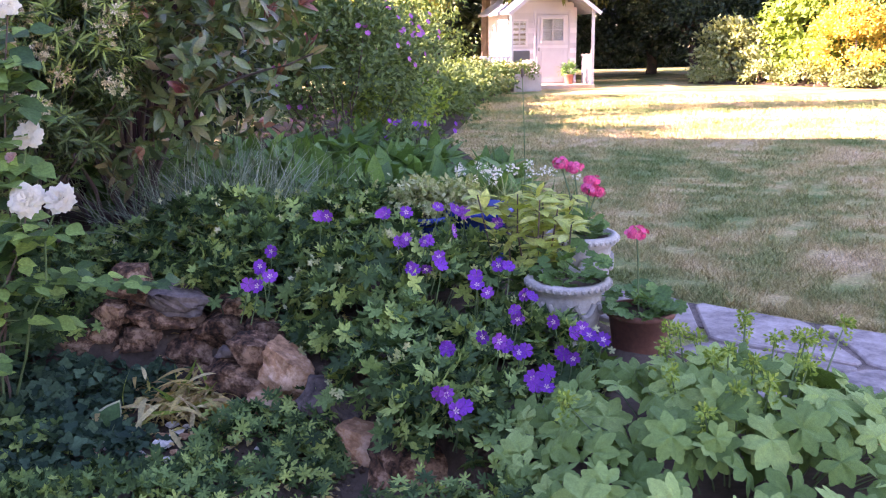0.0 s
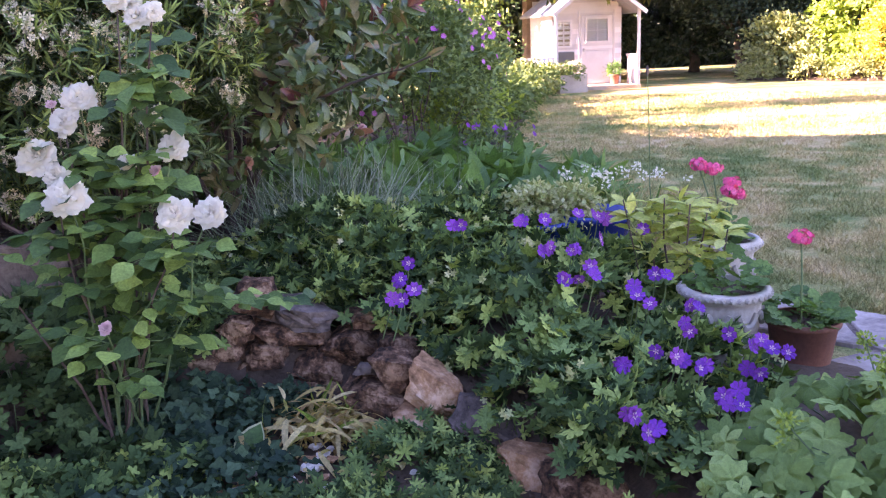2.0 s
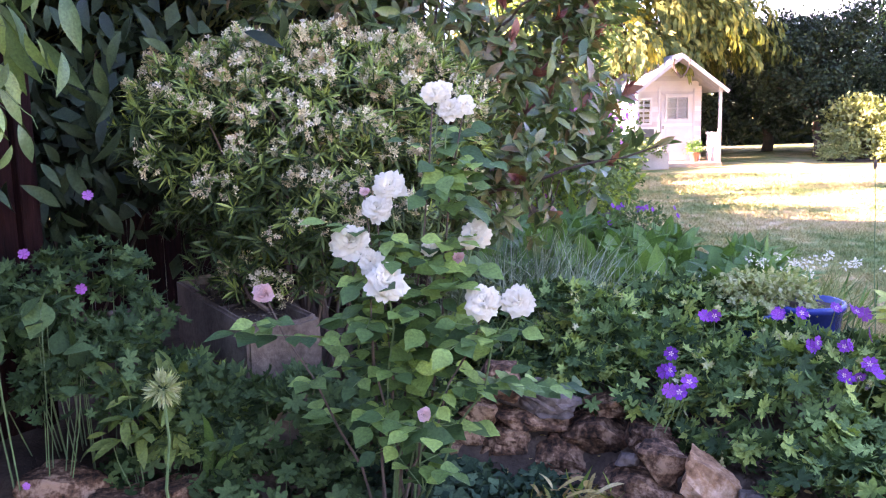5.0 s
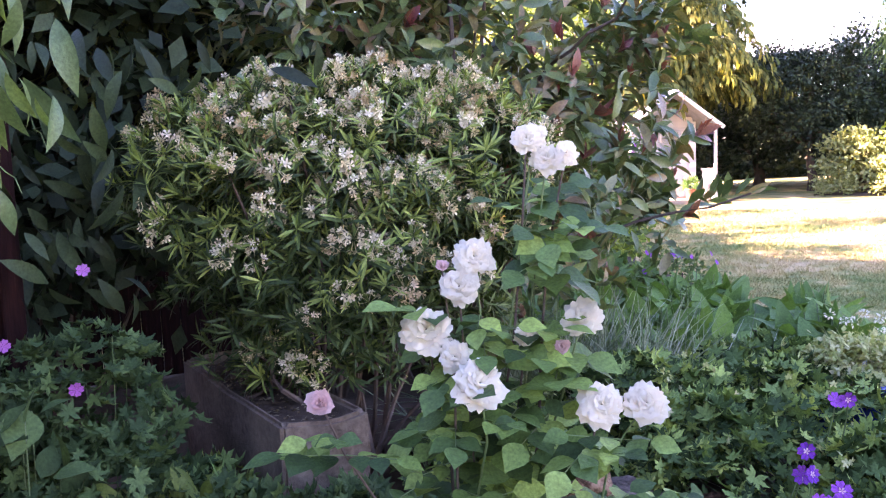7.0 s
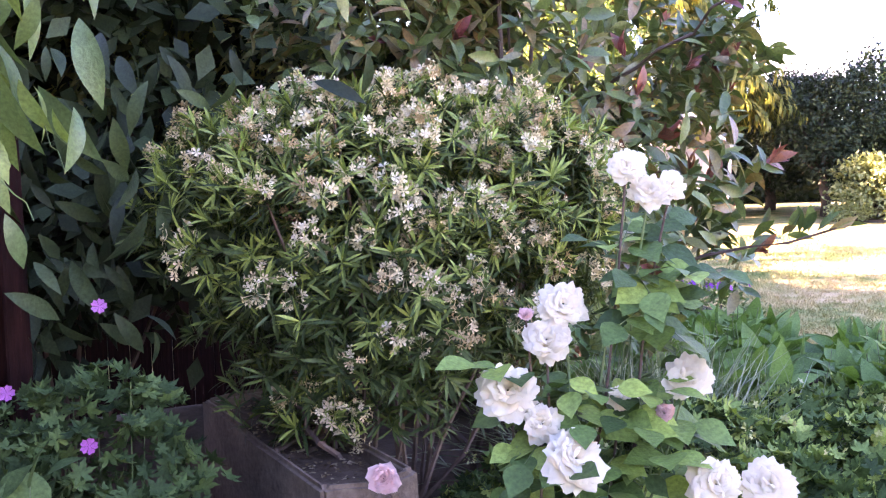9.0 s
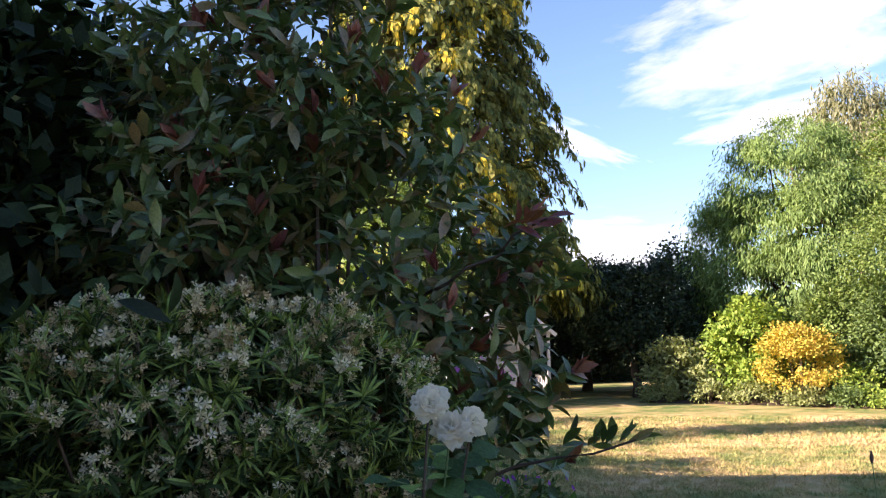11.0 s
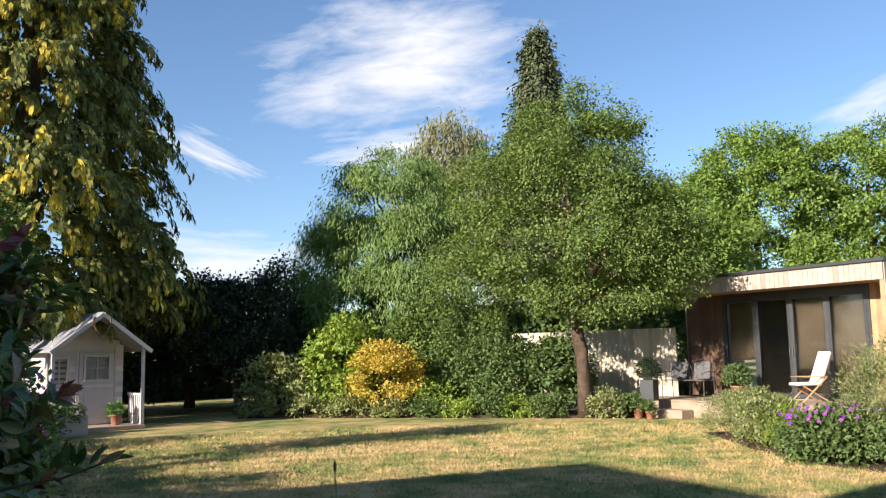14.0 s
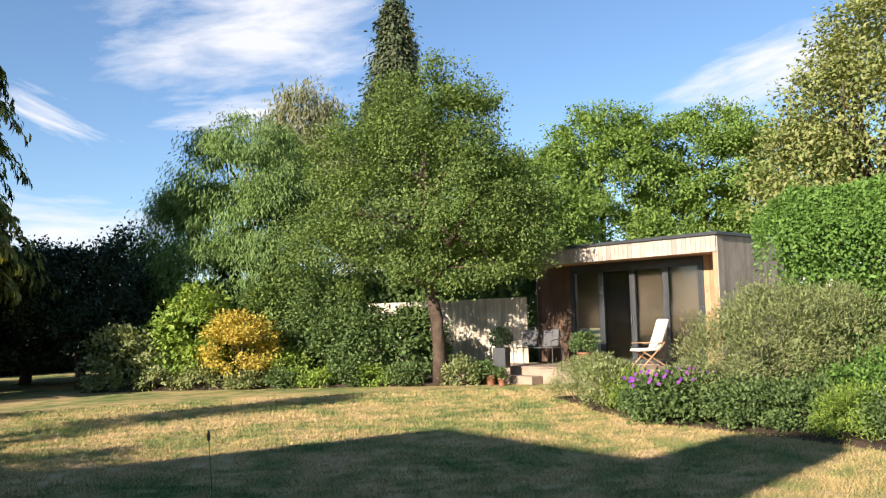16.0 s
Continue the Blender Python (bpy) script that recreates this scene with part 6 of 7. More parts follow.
# ---- photinia ----
def photinia():
    t = tagged(empty("photinia", (0.3, 5.1, 0.0)), "large photinia with glossy leaves and red young shoots", "shrub")
    blobs = [((0.0, -0.1, 1.9), (0.8, 0.6, 1.0)), ((-0.35, 0.1, 2.6), (0.75, 0.6, 0.75)), ((0.35, -0.35, 1.25), (0.62, 0.5, 0.55)), ((0.0, 0.2, 2.9), (0.6, 0.5, 0.5)), ((0.55, -0.5, 1.7), (0.3, 0.3, 0.3)), ((0.1, -0.2, 0.9), (0.6, 0.4, 0.5)), ((-0.65, 0.0, 1.6), (0.7, 0.55, 0.9)), ((-0.1, 0.1, 1.7), (0.5, 0.3, 0.9))]
    whorls = 1100
    p, out, centre = crown_places(blobs, whorls, whorls, 0.03, 0.5, -0.7)
    ids = np.repeat(np.arange(whorls), 9)
    axis = unit(out + (0, 0, 0.8) + rng.normal(size=out.shape) * 0.4)
    along = directions(len(ids)) * 0.8 + axis[ids] * 0.55 + (0, 0, -0.15)
    scatter("foliage", T_LANCE, p[ids] - axis[ids] * 0.16 * rng.random((len(ids), 1)), along, axis[ids] + directions(len(ids)) * 0.5, 0.115 * (0.6 + 0.6 * rng.random(len(ids))), M_PHOTINIA, t, width=1.2)
    ids = np.repeat(rng.choice(whorls, 170, replace=False), 5)
    along = axis[ids] + directions(len(ids)) * 0.4
    scatter("young_foliage", T_LANCE, p[ids] + axis[ids] * 0.02, along, directions(len(ids)), 0.10 * (0.6 + 0.6 * rng.random(len(ids))), M_PHOTINIA_RED, t, "bronze-red young leaves", width=1.2)
    for i in range(11):
        part("branch", tube(bmesh.new(), wander((rng.normal() * 0.12, rng.normal() * 0.1, -0.02), p[i * 7], 6, 0.05, i), 0.02, 0.004, 6), M_TWIG, t)
    # the low branch that reaches over the lawn, and the red shoot above it
    for tip, m, n in (((0.74, -1.05, 1.14), M_PHOTINIA, 12), ((0.18, -1.29, 1.9), M_PHOTINIA_RED, 11)):
        tip = Vector(tip)
        part("branch", tube(bmesh.new(), wander((0.2, -0.3, tip.z - 0.25), tip, 6, 0.02, n), 0.009, 0.004, 6), M_TWIG, t)
        d = directions(n) * 0.7 + (0.6, -0.3, 0.5)
        scatter("shoot_foliage", T_LANCE, np.array(tip) - np.outer(rng.random(n), np.array((0.2, -0.25, 0.05))) * 0.6, d, directions(n) + (0, 0, 0.6), 0.105, m, t, width=1.1)


photinia()
upright = shrub("bamboo_leaf_shrub", (-0.3, 6.0), [((0, 0, 2.0), (1.0, 0.6, 1.1)), ((-0.6, 0.3, 2.3), (0.9, 0.6, 0.9))], (T_SLIM, 9000, 260, 0.13, 0.13, M_GREY, 0.5), "tall narrow-leaved shrub behind the photinia", 12)
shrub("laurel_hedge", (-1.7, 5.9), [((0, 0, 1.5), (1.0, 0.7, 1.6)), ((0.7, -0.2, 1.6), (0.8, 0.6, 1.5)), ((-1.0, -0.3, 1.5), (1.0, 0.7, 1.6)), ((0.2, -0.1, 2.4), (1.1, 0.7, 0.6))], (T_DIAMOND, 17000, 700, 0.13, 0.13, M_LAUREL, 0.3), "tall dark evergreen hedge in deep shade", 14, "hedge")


# ---- brown boards and the drooping climber ----
def brown_panel():
    t = tagged(empty("fence_panel", (-2.5, 3.65, 0.0), 46), "dark red-brown stained board panel, paint flaking", "fence panel")
    for i in range(10):
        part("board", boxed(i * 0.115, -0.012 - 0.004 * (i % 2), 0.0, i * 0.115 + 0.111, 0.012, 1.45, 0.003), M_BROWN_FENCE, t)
    part("post", boxed(1.15, -0.05, 0, 1.24, 0.04, 1.6, 0.005), M_BROWN_FENCE, t)
    part("batten", boxed(0, 0.013, 1.2, 1.15, 0.05, 1.28), M_BROWN_FENCE, t)


brown_panel()


def climber():
    t = tagged(empty("clematis_climber", (-1.9, 4.0, 0.0)), "climber with long drooping evergreen leaves", "climber")
    n = 170
    at = np.stack([rng.normal(0.14, 0.17, n), rng.normal(-0.28, 0.1, n), 1.22 + 0.8 * rng.random(n) ** 0.9], 1)
    along = directions(n) * 0.45 + (0.15, -0.25, -1.0)
    scatter("foliage", T_DROOP, at, along, np.array((0.2, -1, 0.25)) + directions(n) * 1.1, 0.18 * (0.55 + 0.6 * rng.random(n)), M_CLEMATIS, t, width=1.1)
    # the leaves further back, in dark laurel green to paint them as shaded
    n = 110
    at = np.stack([rng.normal(0.55, 0.25, n), rng.normal(0.5, 0.2, n), 0.9 + 0.9 * rng.random(n)], 1)
    along = directions(n) * 0.8 + (0.3, -0.2, -0.9)
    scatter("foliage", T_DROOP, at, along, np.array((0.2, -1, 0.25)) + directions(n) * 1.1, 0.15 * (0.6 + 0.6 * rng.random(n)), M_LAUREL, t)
    # growth along the top of the unseen fence, added to shade the bed
    n = 1500
    at = np.stack([rng.normal(-0.35, 0.22, n), rng.uniform(-3.4, 0.1, n), 2.0 + 0.45 * rng.random(n)], 1)
    scatter("fence_top_foliage", T_DROOP, at, directions(n) * 0.6 + (0.3, -0.1, -0.7), directions(n) + (0.2, -0.3, 0.8), 0.17 * (0.6 + 0.6 * rng.random(n)), M_CLEMATIS, t)
    for k in range(5):
        start = (0.1 + rng.normal() * 0.12, -0.25, 1.55 + 0.15 * rng.random())
        part("tendril", tube(bmesh.new(), wander(start, (start[0] + 0.14 + 0.1 * rng.random(), -0.3, start[2] - 0.3), 9, 0.022, k), 0.0022, 0.0014, 5), M_STEM, t)
    part("vine", tube(bmesh.new(), wander((-0.15, 0.1, 0.0), (-0.3, -0.1, 2.1), 9, 0.02, 3), 0.012, 0.006, 6), M_WOODY, t)


climber()


# ---- rose ----
def rose_mesh(seed, openness, mat):
    r = random.Random(seed)
    bm = bmesh.new()
    rings = ((5, 0.04, 0.1, 0.19), (6, 0.12, 0.35, 0.21), (7, 0.20, 0.6, 0.22), (8, 0.27, 0.9, 0.23), (8, 0.33, 1.2, 0.24), (7, 0.36, 1.5, 0.24))
    for k, (n, rad, tilt, size) in enumerate(rings):
        for i in range(n):
            a = 2 * math.pi * (i + 0.5 * (k % 2) + r.uniform(-0.18, 0.18)) / n
            ti = tilt * openness + r.uniform(-0.4, 0.4)
            sz = size * r.uniform(0.7, 1.2)
            grid = []
            for v in range(5):
                row = []
                for u in range(6):
                    s, q = (u / 5 - 0.5) * 2, v / 4
                    w = sz * (0.35 + 0.75 * math.sin(math.pi * min(1.0, 0.12 + 0.68 * q)))
                    x = s * w
                    h = q * sz * 1.35 * (1 - 0.30 * q * s * s) + 0.045 * math.sin(5 * s + 2.1 * i + seed) * q
                    dx = rad * 0.5 + math.sin(ti) * h - 0.30 * sz * s * s * (1.1 - 0.6 * q) + 0.09 * q * q * openness
                    dz = math.cos(ti) * h - 0.30 * rad - 0.05 * q * q * q + 0.045 * q * math.cos(6 * s + i + seed)
                    row.append(bm.verts.new((dx * math.cos(a) - x * math.sin(a), dx * math.sin(a) + x * math.cos(a), dz)))
                grid.append(row)
            for v in range(4):
                for u in range(5):
                    bm.faces.new((grid[v][u], grid[v][u + 1], grid[v + 1][u + 1], grid[v + 1][u]))
    bm.faces.ensure_lookup_table()
    me = bpy.data.meshes.new("rose_bloom")
    bm.to_mesh(me)
    bm.free()
    me.materials.append(mat)
    me.shade_smooth()
    return me


def rose_bush():
    base = Vector((-0.38, 3.36, -DROP))
    t = tagged(empty("rose_bush", base), "white rose bush with full blooms and pink buds", "rose bush")
    full = [rose_mesh(k, 1.0, M_WHITE_PETAL) for k in range(3)]
    half = rose_mesh(7, 0.5, M_BLUSH)
    blooms = [(-0.56, 3.26, 0.91, 0.125), (-0.42, 3.28, 1.08, 0.105), (-0.47, 3.26, 1.01, 0.10), (-0.48, 3.11, 0.80, 0.125), (-0.51, 3.20, 0.85, 0.08), (-0.16, 3.20, 0.91, 0.10), (-0.27, 3.27, 1.37, 0.075), (-0.22, 3.26, 1.32, 0.09), (-0.17, 3.25, 1.33, 0.07), (-0.20, 3.36, 1.19, 0.07), (-0.18, 3.07, 0.72, 0.11), (-0.08, 3.03, 0.72, 0.105), (-0.30, 3.24, 0.87, 0.06), (-0.22, 3.33, 1.38, 0.07)]
    buds = [(-0.84, 3.23, 0.77, 0.075), (-0.22, 3.2, 0.84, 0.05), (-0.50, 3.3, 1.06, 0.04), (-0.42, 2.95, 0.42, 0.05)]
    r = random.Random(5)

    def compound(p, d, count, size, mat=M_ROSE_LEAF):
        """A rose leaf: paired leaflets along a thin stalk and one at its end."""
        d = Vector(d).normalized()
        side = d.cross(Vector((0, 0, 1))).normalized()
        pts, al = [], []
        for k in range(count // 2):
            for s in (-1, 1):
                pts.append(p + d * size * (0.5 + 0.75 * k))
                al.append(d * 0.6 + side * s * 0.9 + Vector((0, 0, -0.12)))
        pts.append(p + d * size * (0.5 + 0.75 * (count // 2)))
        al.append(d + Vector((0, 0, -0.2)))
        return pts, al, [p, p + d * size * (0.5 + 0.75 * (count // 2))]

    pts, al, sz, stalks = [], [], [], bmesh.new()
    for i, (x, y, z, s) in enumerate(blooms + buds):
        p = Vector((x, y, z)) - base
        open_flower = i < len(blooms)
        face = Vector((-0.35 + r.uniform(-0.4, 0.4), -0.75, 0.55 + r.uniform(-0.2, 0.3)))
        place("bloom" if open_flower else "bud", full[i % 3] if open_flower else half, t, p, face, s * 0.95, "full white rose" if open_flower else "half-open blush pink bud", r.uniform(0, 6))
        foot = Vector((r.uniform(-0.08, 0.08), r.uniform(-0.06, 0.06), 0.0))
        way = wander(foot, p, 6, 0.02, i)
        part("stem", tube(bmesh.new(), way, 0.006, 0.0025, 6), M_STEM if i % 2 else M_WOODY, t)
        for k in range(3, 7):
            for _ in range(2):
                d = Vector((r.uniform(-1, 1), r.uniform(-1, 0.5), r.uniform(-0.25, 0.35)))
                a, b, st = compound(way[k] if k < 6 else way[5].lerp(way[6], 0.3), d, r.choice((3, 5, 5)), 0.07 * r.uniform(0.7, 1.15))
                pts += a
                al += b
                sz += [0.088 * r.uniform(0.7, 1.2)] * len(a)
                tube(stalks, st, 0.0018, 0.0012, 4)
    # a leafy spray that reaches towards the cranesbill
    for k in range(9):
        a, b, st = compound(Vector((0.12 + 0.05 * k, -0.2 + 0.012 * k, 0.62 - 0.012 * k)), (1, (-1) ** k * 0.5, 0.05), 5, 0.055)
        pts += a
        al += b
        sz += [0.07] * len(a)
        tube(stalks, st, 0.0018, 0.0012, 4)
    n = len(pts)
    nrm = np.array((-0.1, -0.35, 1.0)) + directions(n) * 0.45
    scatter("foliage", blade_template((0.2, 0.31, 0.35, 0.32, 0.22, 0.1), 0.2, 0.14), np.array(pts), np.array(al), nrm, np.array(sz), M_ROSE_LEAF, t, width=1.05)
    tagged(part("leaf_stalk", stalks, M_STEM, t), kind="stuff")


rose_bush()


# ---- ground plants under the rose and beside the trough ----
def carpet(name, at, blobs, count, template, size, mat, label, up=0.8, stems=20):
    t = tagged(empty(name, at), label, "plant")
    p, out, centre = crown_places(blobs, count, max(20, count // 3), 0.025, 0.7, 0.0)
    scatter("foliage", template, p, out * 0.5 + directions(count) * 0.8, np.array((-0.05, -0.25, up)) + directions(count) * 0.45 + out * 0.3, size * (0.6 + 0.7 * rng.random(count)), mat, t)
    for i in range(stems):
        c = centre[i % len(centre)]
        part("stem", tube(bmesh.new(), [(c[0] * 0.6, c[1] * 0.6, -0.01), (c[0] * 0.9, c[1] * 0.9, c[2] * 0.6), tuple(c)], 0.003, 0.002, 4), M_STEM, t)
    return t


carpet("columbine_plant", (-0.23, 3.54, -DROP), [((0, 0, 0.02), (0.35, 0.35, 0.16)), ((0.05, -0.12, 0.02), (0.22, 0.25, 0.13)), ((-0.2, 0.35, 0.05), (0.35, 0.3, 0.22))], 2400, T_COLUMBINE, 0.06, M_AQUILEGIA, "blue-green columbine leaves carpeting the soil")
carpet("columbine_plant", (-0.19, 2.98, -DROP), [((0, 0, 0.0), (0.34, 0.26, 0.12)), ((-0.2, -0.1, 0), (0.3, 0.2, 0.1))], 1000, T_COLUMBINE, 0.055, M_AQUILEGIA, "low blue-green columbine leaves in front")
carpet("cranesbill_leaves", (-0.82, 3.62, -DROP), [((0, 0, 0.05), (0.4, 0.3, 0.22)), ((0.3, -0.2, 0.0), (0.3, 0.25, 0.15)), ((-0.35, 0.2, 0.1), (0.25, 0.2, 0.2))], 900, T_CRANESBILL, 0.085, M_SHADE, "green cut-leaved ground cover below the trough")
carpet("cranesbill_leaves", (-0.79, 3.09, -DROP), [((0, 0, 0.0), (0.4, 0.25, 0.13)), ((0.4, 0.0, 0.0), (0.3, 0.2, 0.12))], 1300, T_CRANESBILL, 0.075, M_GERANIUM, "low green cut-leaved ground cover")
carpet("cut_leaf_plant", (0.48, 2.76, -DROP), [((0, 0, 0.0), (0.3, 0.26, 0.17)), ((0.2, 0.05, 0), (0.22, 0.2, 0.15)), ((-0.1, -0.25, 0), (0.3, 0.2, 0.12))], 1100, T_CRANESBILL_FINE, 0.065, M_GERANIUM, "mound of finely cut green leaves among stones")
carpet("cranesbill_leaves", (-0.06, 2.59, -DROP), [((0, 0, 0.0), (0.35, 0.22, 0.12)), ((-0.4, 0.1, 0.0), (0.35, 0.22, 0.12))], 1300, T_CRANESBILL_WIDE, 0.06, M_GERANIUM, "low cut-leaved ground cover at the bed's front")
carpet("cranesbill_leaves", (-1.23, 3.04, -DROP), [((0, 0, 0.0), (0.3, 0.22, 0.10)), ((-0.45, 0.15, 0.0), (0.3, 0.2, 0.12))], 900, T_CRANESBILL_WIDE, 0.065, M_GERANIUM, "low cut-leaved ground cover in shade")
carpet("cranesbill_leaves", (-0.12, 3.95, 0), [((0, 0, 0.05), (0.2, 0.25, 0.2)), ((0.1, 0.4, 0.1), (0.35, 0.3, 0.25))], 900, T_CRANESBILL_WIDE, 0.07, M_GERANIUM, "shaded cut-leaved ground cover behind the stones")
carpet("cut_leaf_plant", (0.95, 1.75, 0), [((0, 0, 0.0), (0.22, 0.2, 0.10)), ((-0.25, 0.1, 0), (0.2, 0.15, 0.08))], 420, T_CRANESBILL_FINE, 0.055, M_GERANIUM, "sparse young cut leaves on bare soil")
carpet("columbine_plant", (-1.74, 3.62, -DROP), [((0, 0, 0.0), (0.3, 0.25, 0.14))], 420, T_COLUMBINE, 0.055, M_AQUILEGIA, "columbine leaves among dark stones")
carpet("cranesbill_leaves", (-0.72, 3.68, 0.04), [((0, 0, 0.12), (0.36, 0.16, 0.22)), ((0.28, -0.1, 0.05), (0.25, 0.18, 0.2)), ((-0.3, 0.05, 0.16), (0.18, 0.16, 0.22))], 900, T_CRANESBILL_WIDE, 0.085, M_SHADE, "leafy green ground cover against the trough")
carpet("cranesbill_leaves", (-1.08, 4.0, 0), [((0, 0, 0.16), (0.17, 0.28, 0.24)), ((0.06, -0.22, 0.12), (0.2, 0.18, 0.24))], 520, T_CRANESBILL_WIDE, 0.085, M_GERANIUM, "cut-leaved ground cover along the trough")
carpet("columbine_plant", (0.14, 3.42, -DROP), [((0, 0, 0.0), (0.16, 0.13, 0.14))], 300, T_COLUMBINE, 0.055, M_AQUILEGIA, "columbine leaves at the foot of the dry wall", stems=8)
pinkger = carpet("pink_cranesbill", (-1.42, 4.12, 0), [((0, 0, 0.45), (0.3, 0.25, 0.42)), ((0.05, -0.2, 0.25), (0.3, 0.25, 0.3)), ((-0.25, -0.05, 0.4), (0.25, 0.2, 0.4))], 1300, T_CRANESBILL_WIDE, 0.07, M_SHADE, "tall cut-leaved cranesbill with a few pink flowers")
for p in ((0.03, 0.03, 1.02), (-0.2, -0.05, 0.82), (0.0, -0.2, 0.7)):
    place("flower", mauve_me, pinkger, p, (0, -1, 0.5), 0.045, "pink flower")
carpet("hydrangea", (-1.6, 3.78, 0), [((0, 0, 0.42), (0.2, 0.14, 0.32))], 44, blade_template((0.2, 0.32, 0.36, 0.33, 0.22, 0.1), 0.2, 0.2), 0.125, M_SHADE, "broad-leaved plant with large oval leaves", stems=10)
carpet("toothed_leaf_plant", (-1.2, 3.75, 0), [((0, 0, 0.2), (0.18, 0.14, 0.22))], 130, T_LANCE, 0.11, M_TOOTHED, "yellow-green plant with layered pointed leaves", stems=8)
upright_clump("strap_leaf_plant", (-1.02, 3.65, 0), 0.08, 0.42, 5, M_BROAD, "few broad strap leaves by the trough", 2.2, lean=0.45)
pf = carpet("mauve_flower_plant", (-1.91, 3.54, -DROP), [((0, 0, 0.08), (0.25, 0.15, 0.14))], 160, T_OVATE, 0.06, M_BROAD, "low plant with small mauve flowers", stems=6)
for k in range(26):
    place("flower", mauve_me, pf, (rng.normal() * 0.13, rng.normal() * 0.08 - 0.03, 0.26 + 0.05 * rng.normal()), (rng.normal() * 0.4, -0.8, 0.7), 0.028, "small mauve flower")


def hosta(at, count, size, label):
    t = tagged(empty("hosta", at), label, "plant")
    tpl = blade_template((0.2, 0.28, 0.27, 0.17), 0.35, 0.2)
    for i in range(count):
        a = 2 * math.pi * i / count + 0.4
        d = np.array([(math.cos(a) * 0.6, math.sin(a) * 0.5, 0.9)])
        ob = scatter("leaf", tpl, [(0, 0, 0)], d, np.array([(-math.cos(a) * 0.3, -1.0, 0.5)]), size, M_BROAD, t)
        ob = scatter("leaf_edge", tpl, [(0, 0.004, 0)], d, np.array([(-math.cos(a) * 0.3, -1.0, 0.5)]), size * 1.04, M_VARIEG, t, "cream leaf edge", width=1.08)
    return t


hosta((-1.5, 3.46, -DROP), 4, 0.2, "hosta with cream-edged upright leaves")
hosta((-0.06, 3.12, -DROP), 1, 0.16, "single upright broad leaf with a pale edge")
# withered leaves on the soil
t = tagged(empty("withered_plant", (0.3, 3.2, -DROP + 0.03)), "withered yellow strap leaves lying on the soil", "plant")
n = 300
scatter("dry_foliage", T_STRAP, rng.normal(size=(n, 3)) * (0.11, 0.08, 0) + np.abs(rng.normal(size=(n, 3))) * (0, 0, 0.05) + (0, 0, 0.02), rng.normal(size=(n, 3)) * (1, 1, 0.2) + (0.1, 0.1, 0.1), np.array((0, 0, 1)) + directions(n) * 0.5, 0.13 * (0.5 + 0.7 * rng.random(n)), M_DRY, t, "withered yellow leaves", width=3.6)
scatter("green_foliage", T_STRAP, rng.normal(size=(16, 3)) * (0.1, 0.06, 0) + (0, 0, 0.03), rng.normal(size=(16, 3)) * (0.8, 0.6, 0.2) + (0.3, 0.2, 0.6), directions(16), 0.14, M_LIME, t, width=3.0)
def soil_spots(n, up):
    p = np.stack([rng.uniform(-1.9, 1.0, n), rng.uniform(2.3, 3.7, n), np.zeros(n)], 1)
    p[:, 2] = [ground_z(x, y) + up for x, y in p[:, :2]]
    return p


n = 1100
lit = scatter("leaf_litter", T_OVATE, soil_spots(n, 0.035), directions(n) * (1, 1, 0.15), np.array((0, 0, 1)) + directions(n) * 0.35, 0.03 * (0.6 + 0.9 * rng.random(n)), M_DRY)
tagged(lit, "scattered dry leaves on the soil", "leaf litter", kind="stuff")


n = 2600
clods = scatter("soil_crumbs", T_CLOD, soil_spots(n, 0.026), directions(n), directions(n), 0.007 + 0.02 * rng.random(n) ** 2, M_SOIL)
tagged(clods, "crumbs of dark soil between the plants", "soil", kind="stuff")


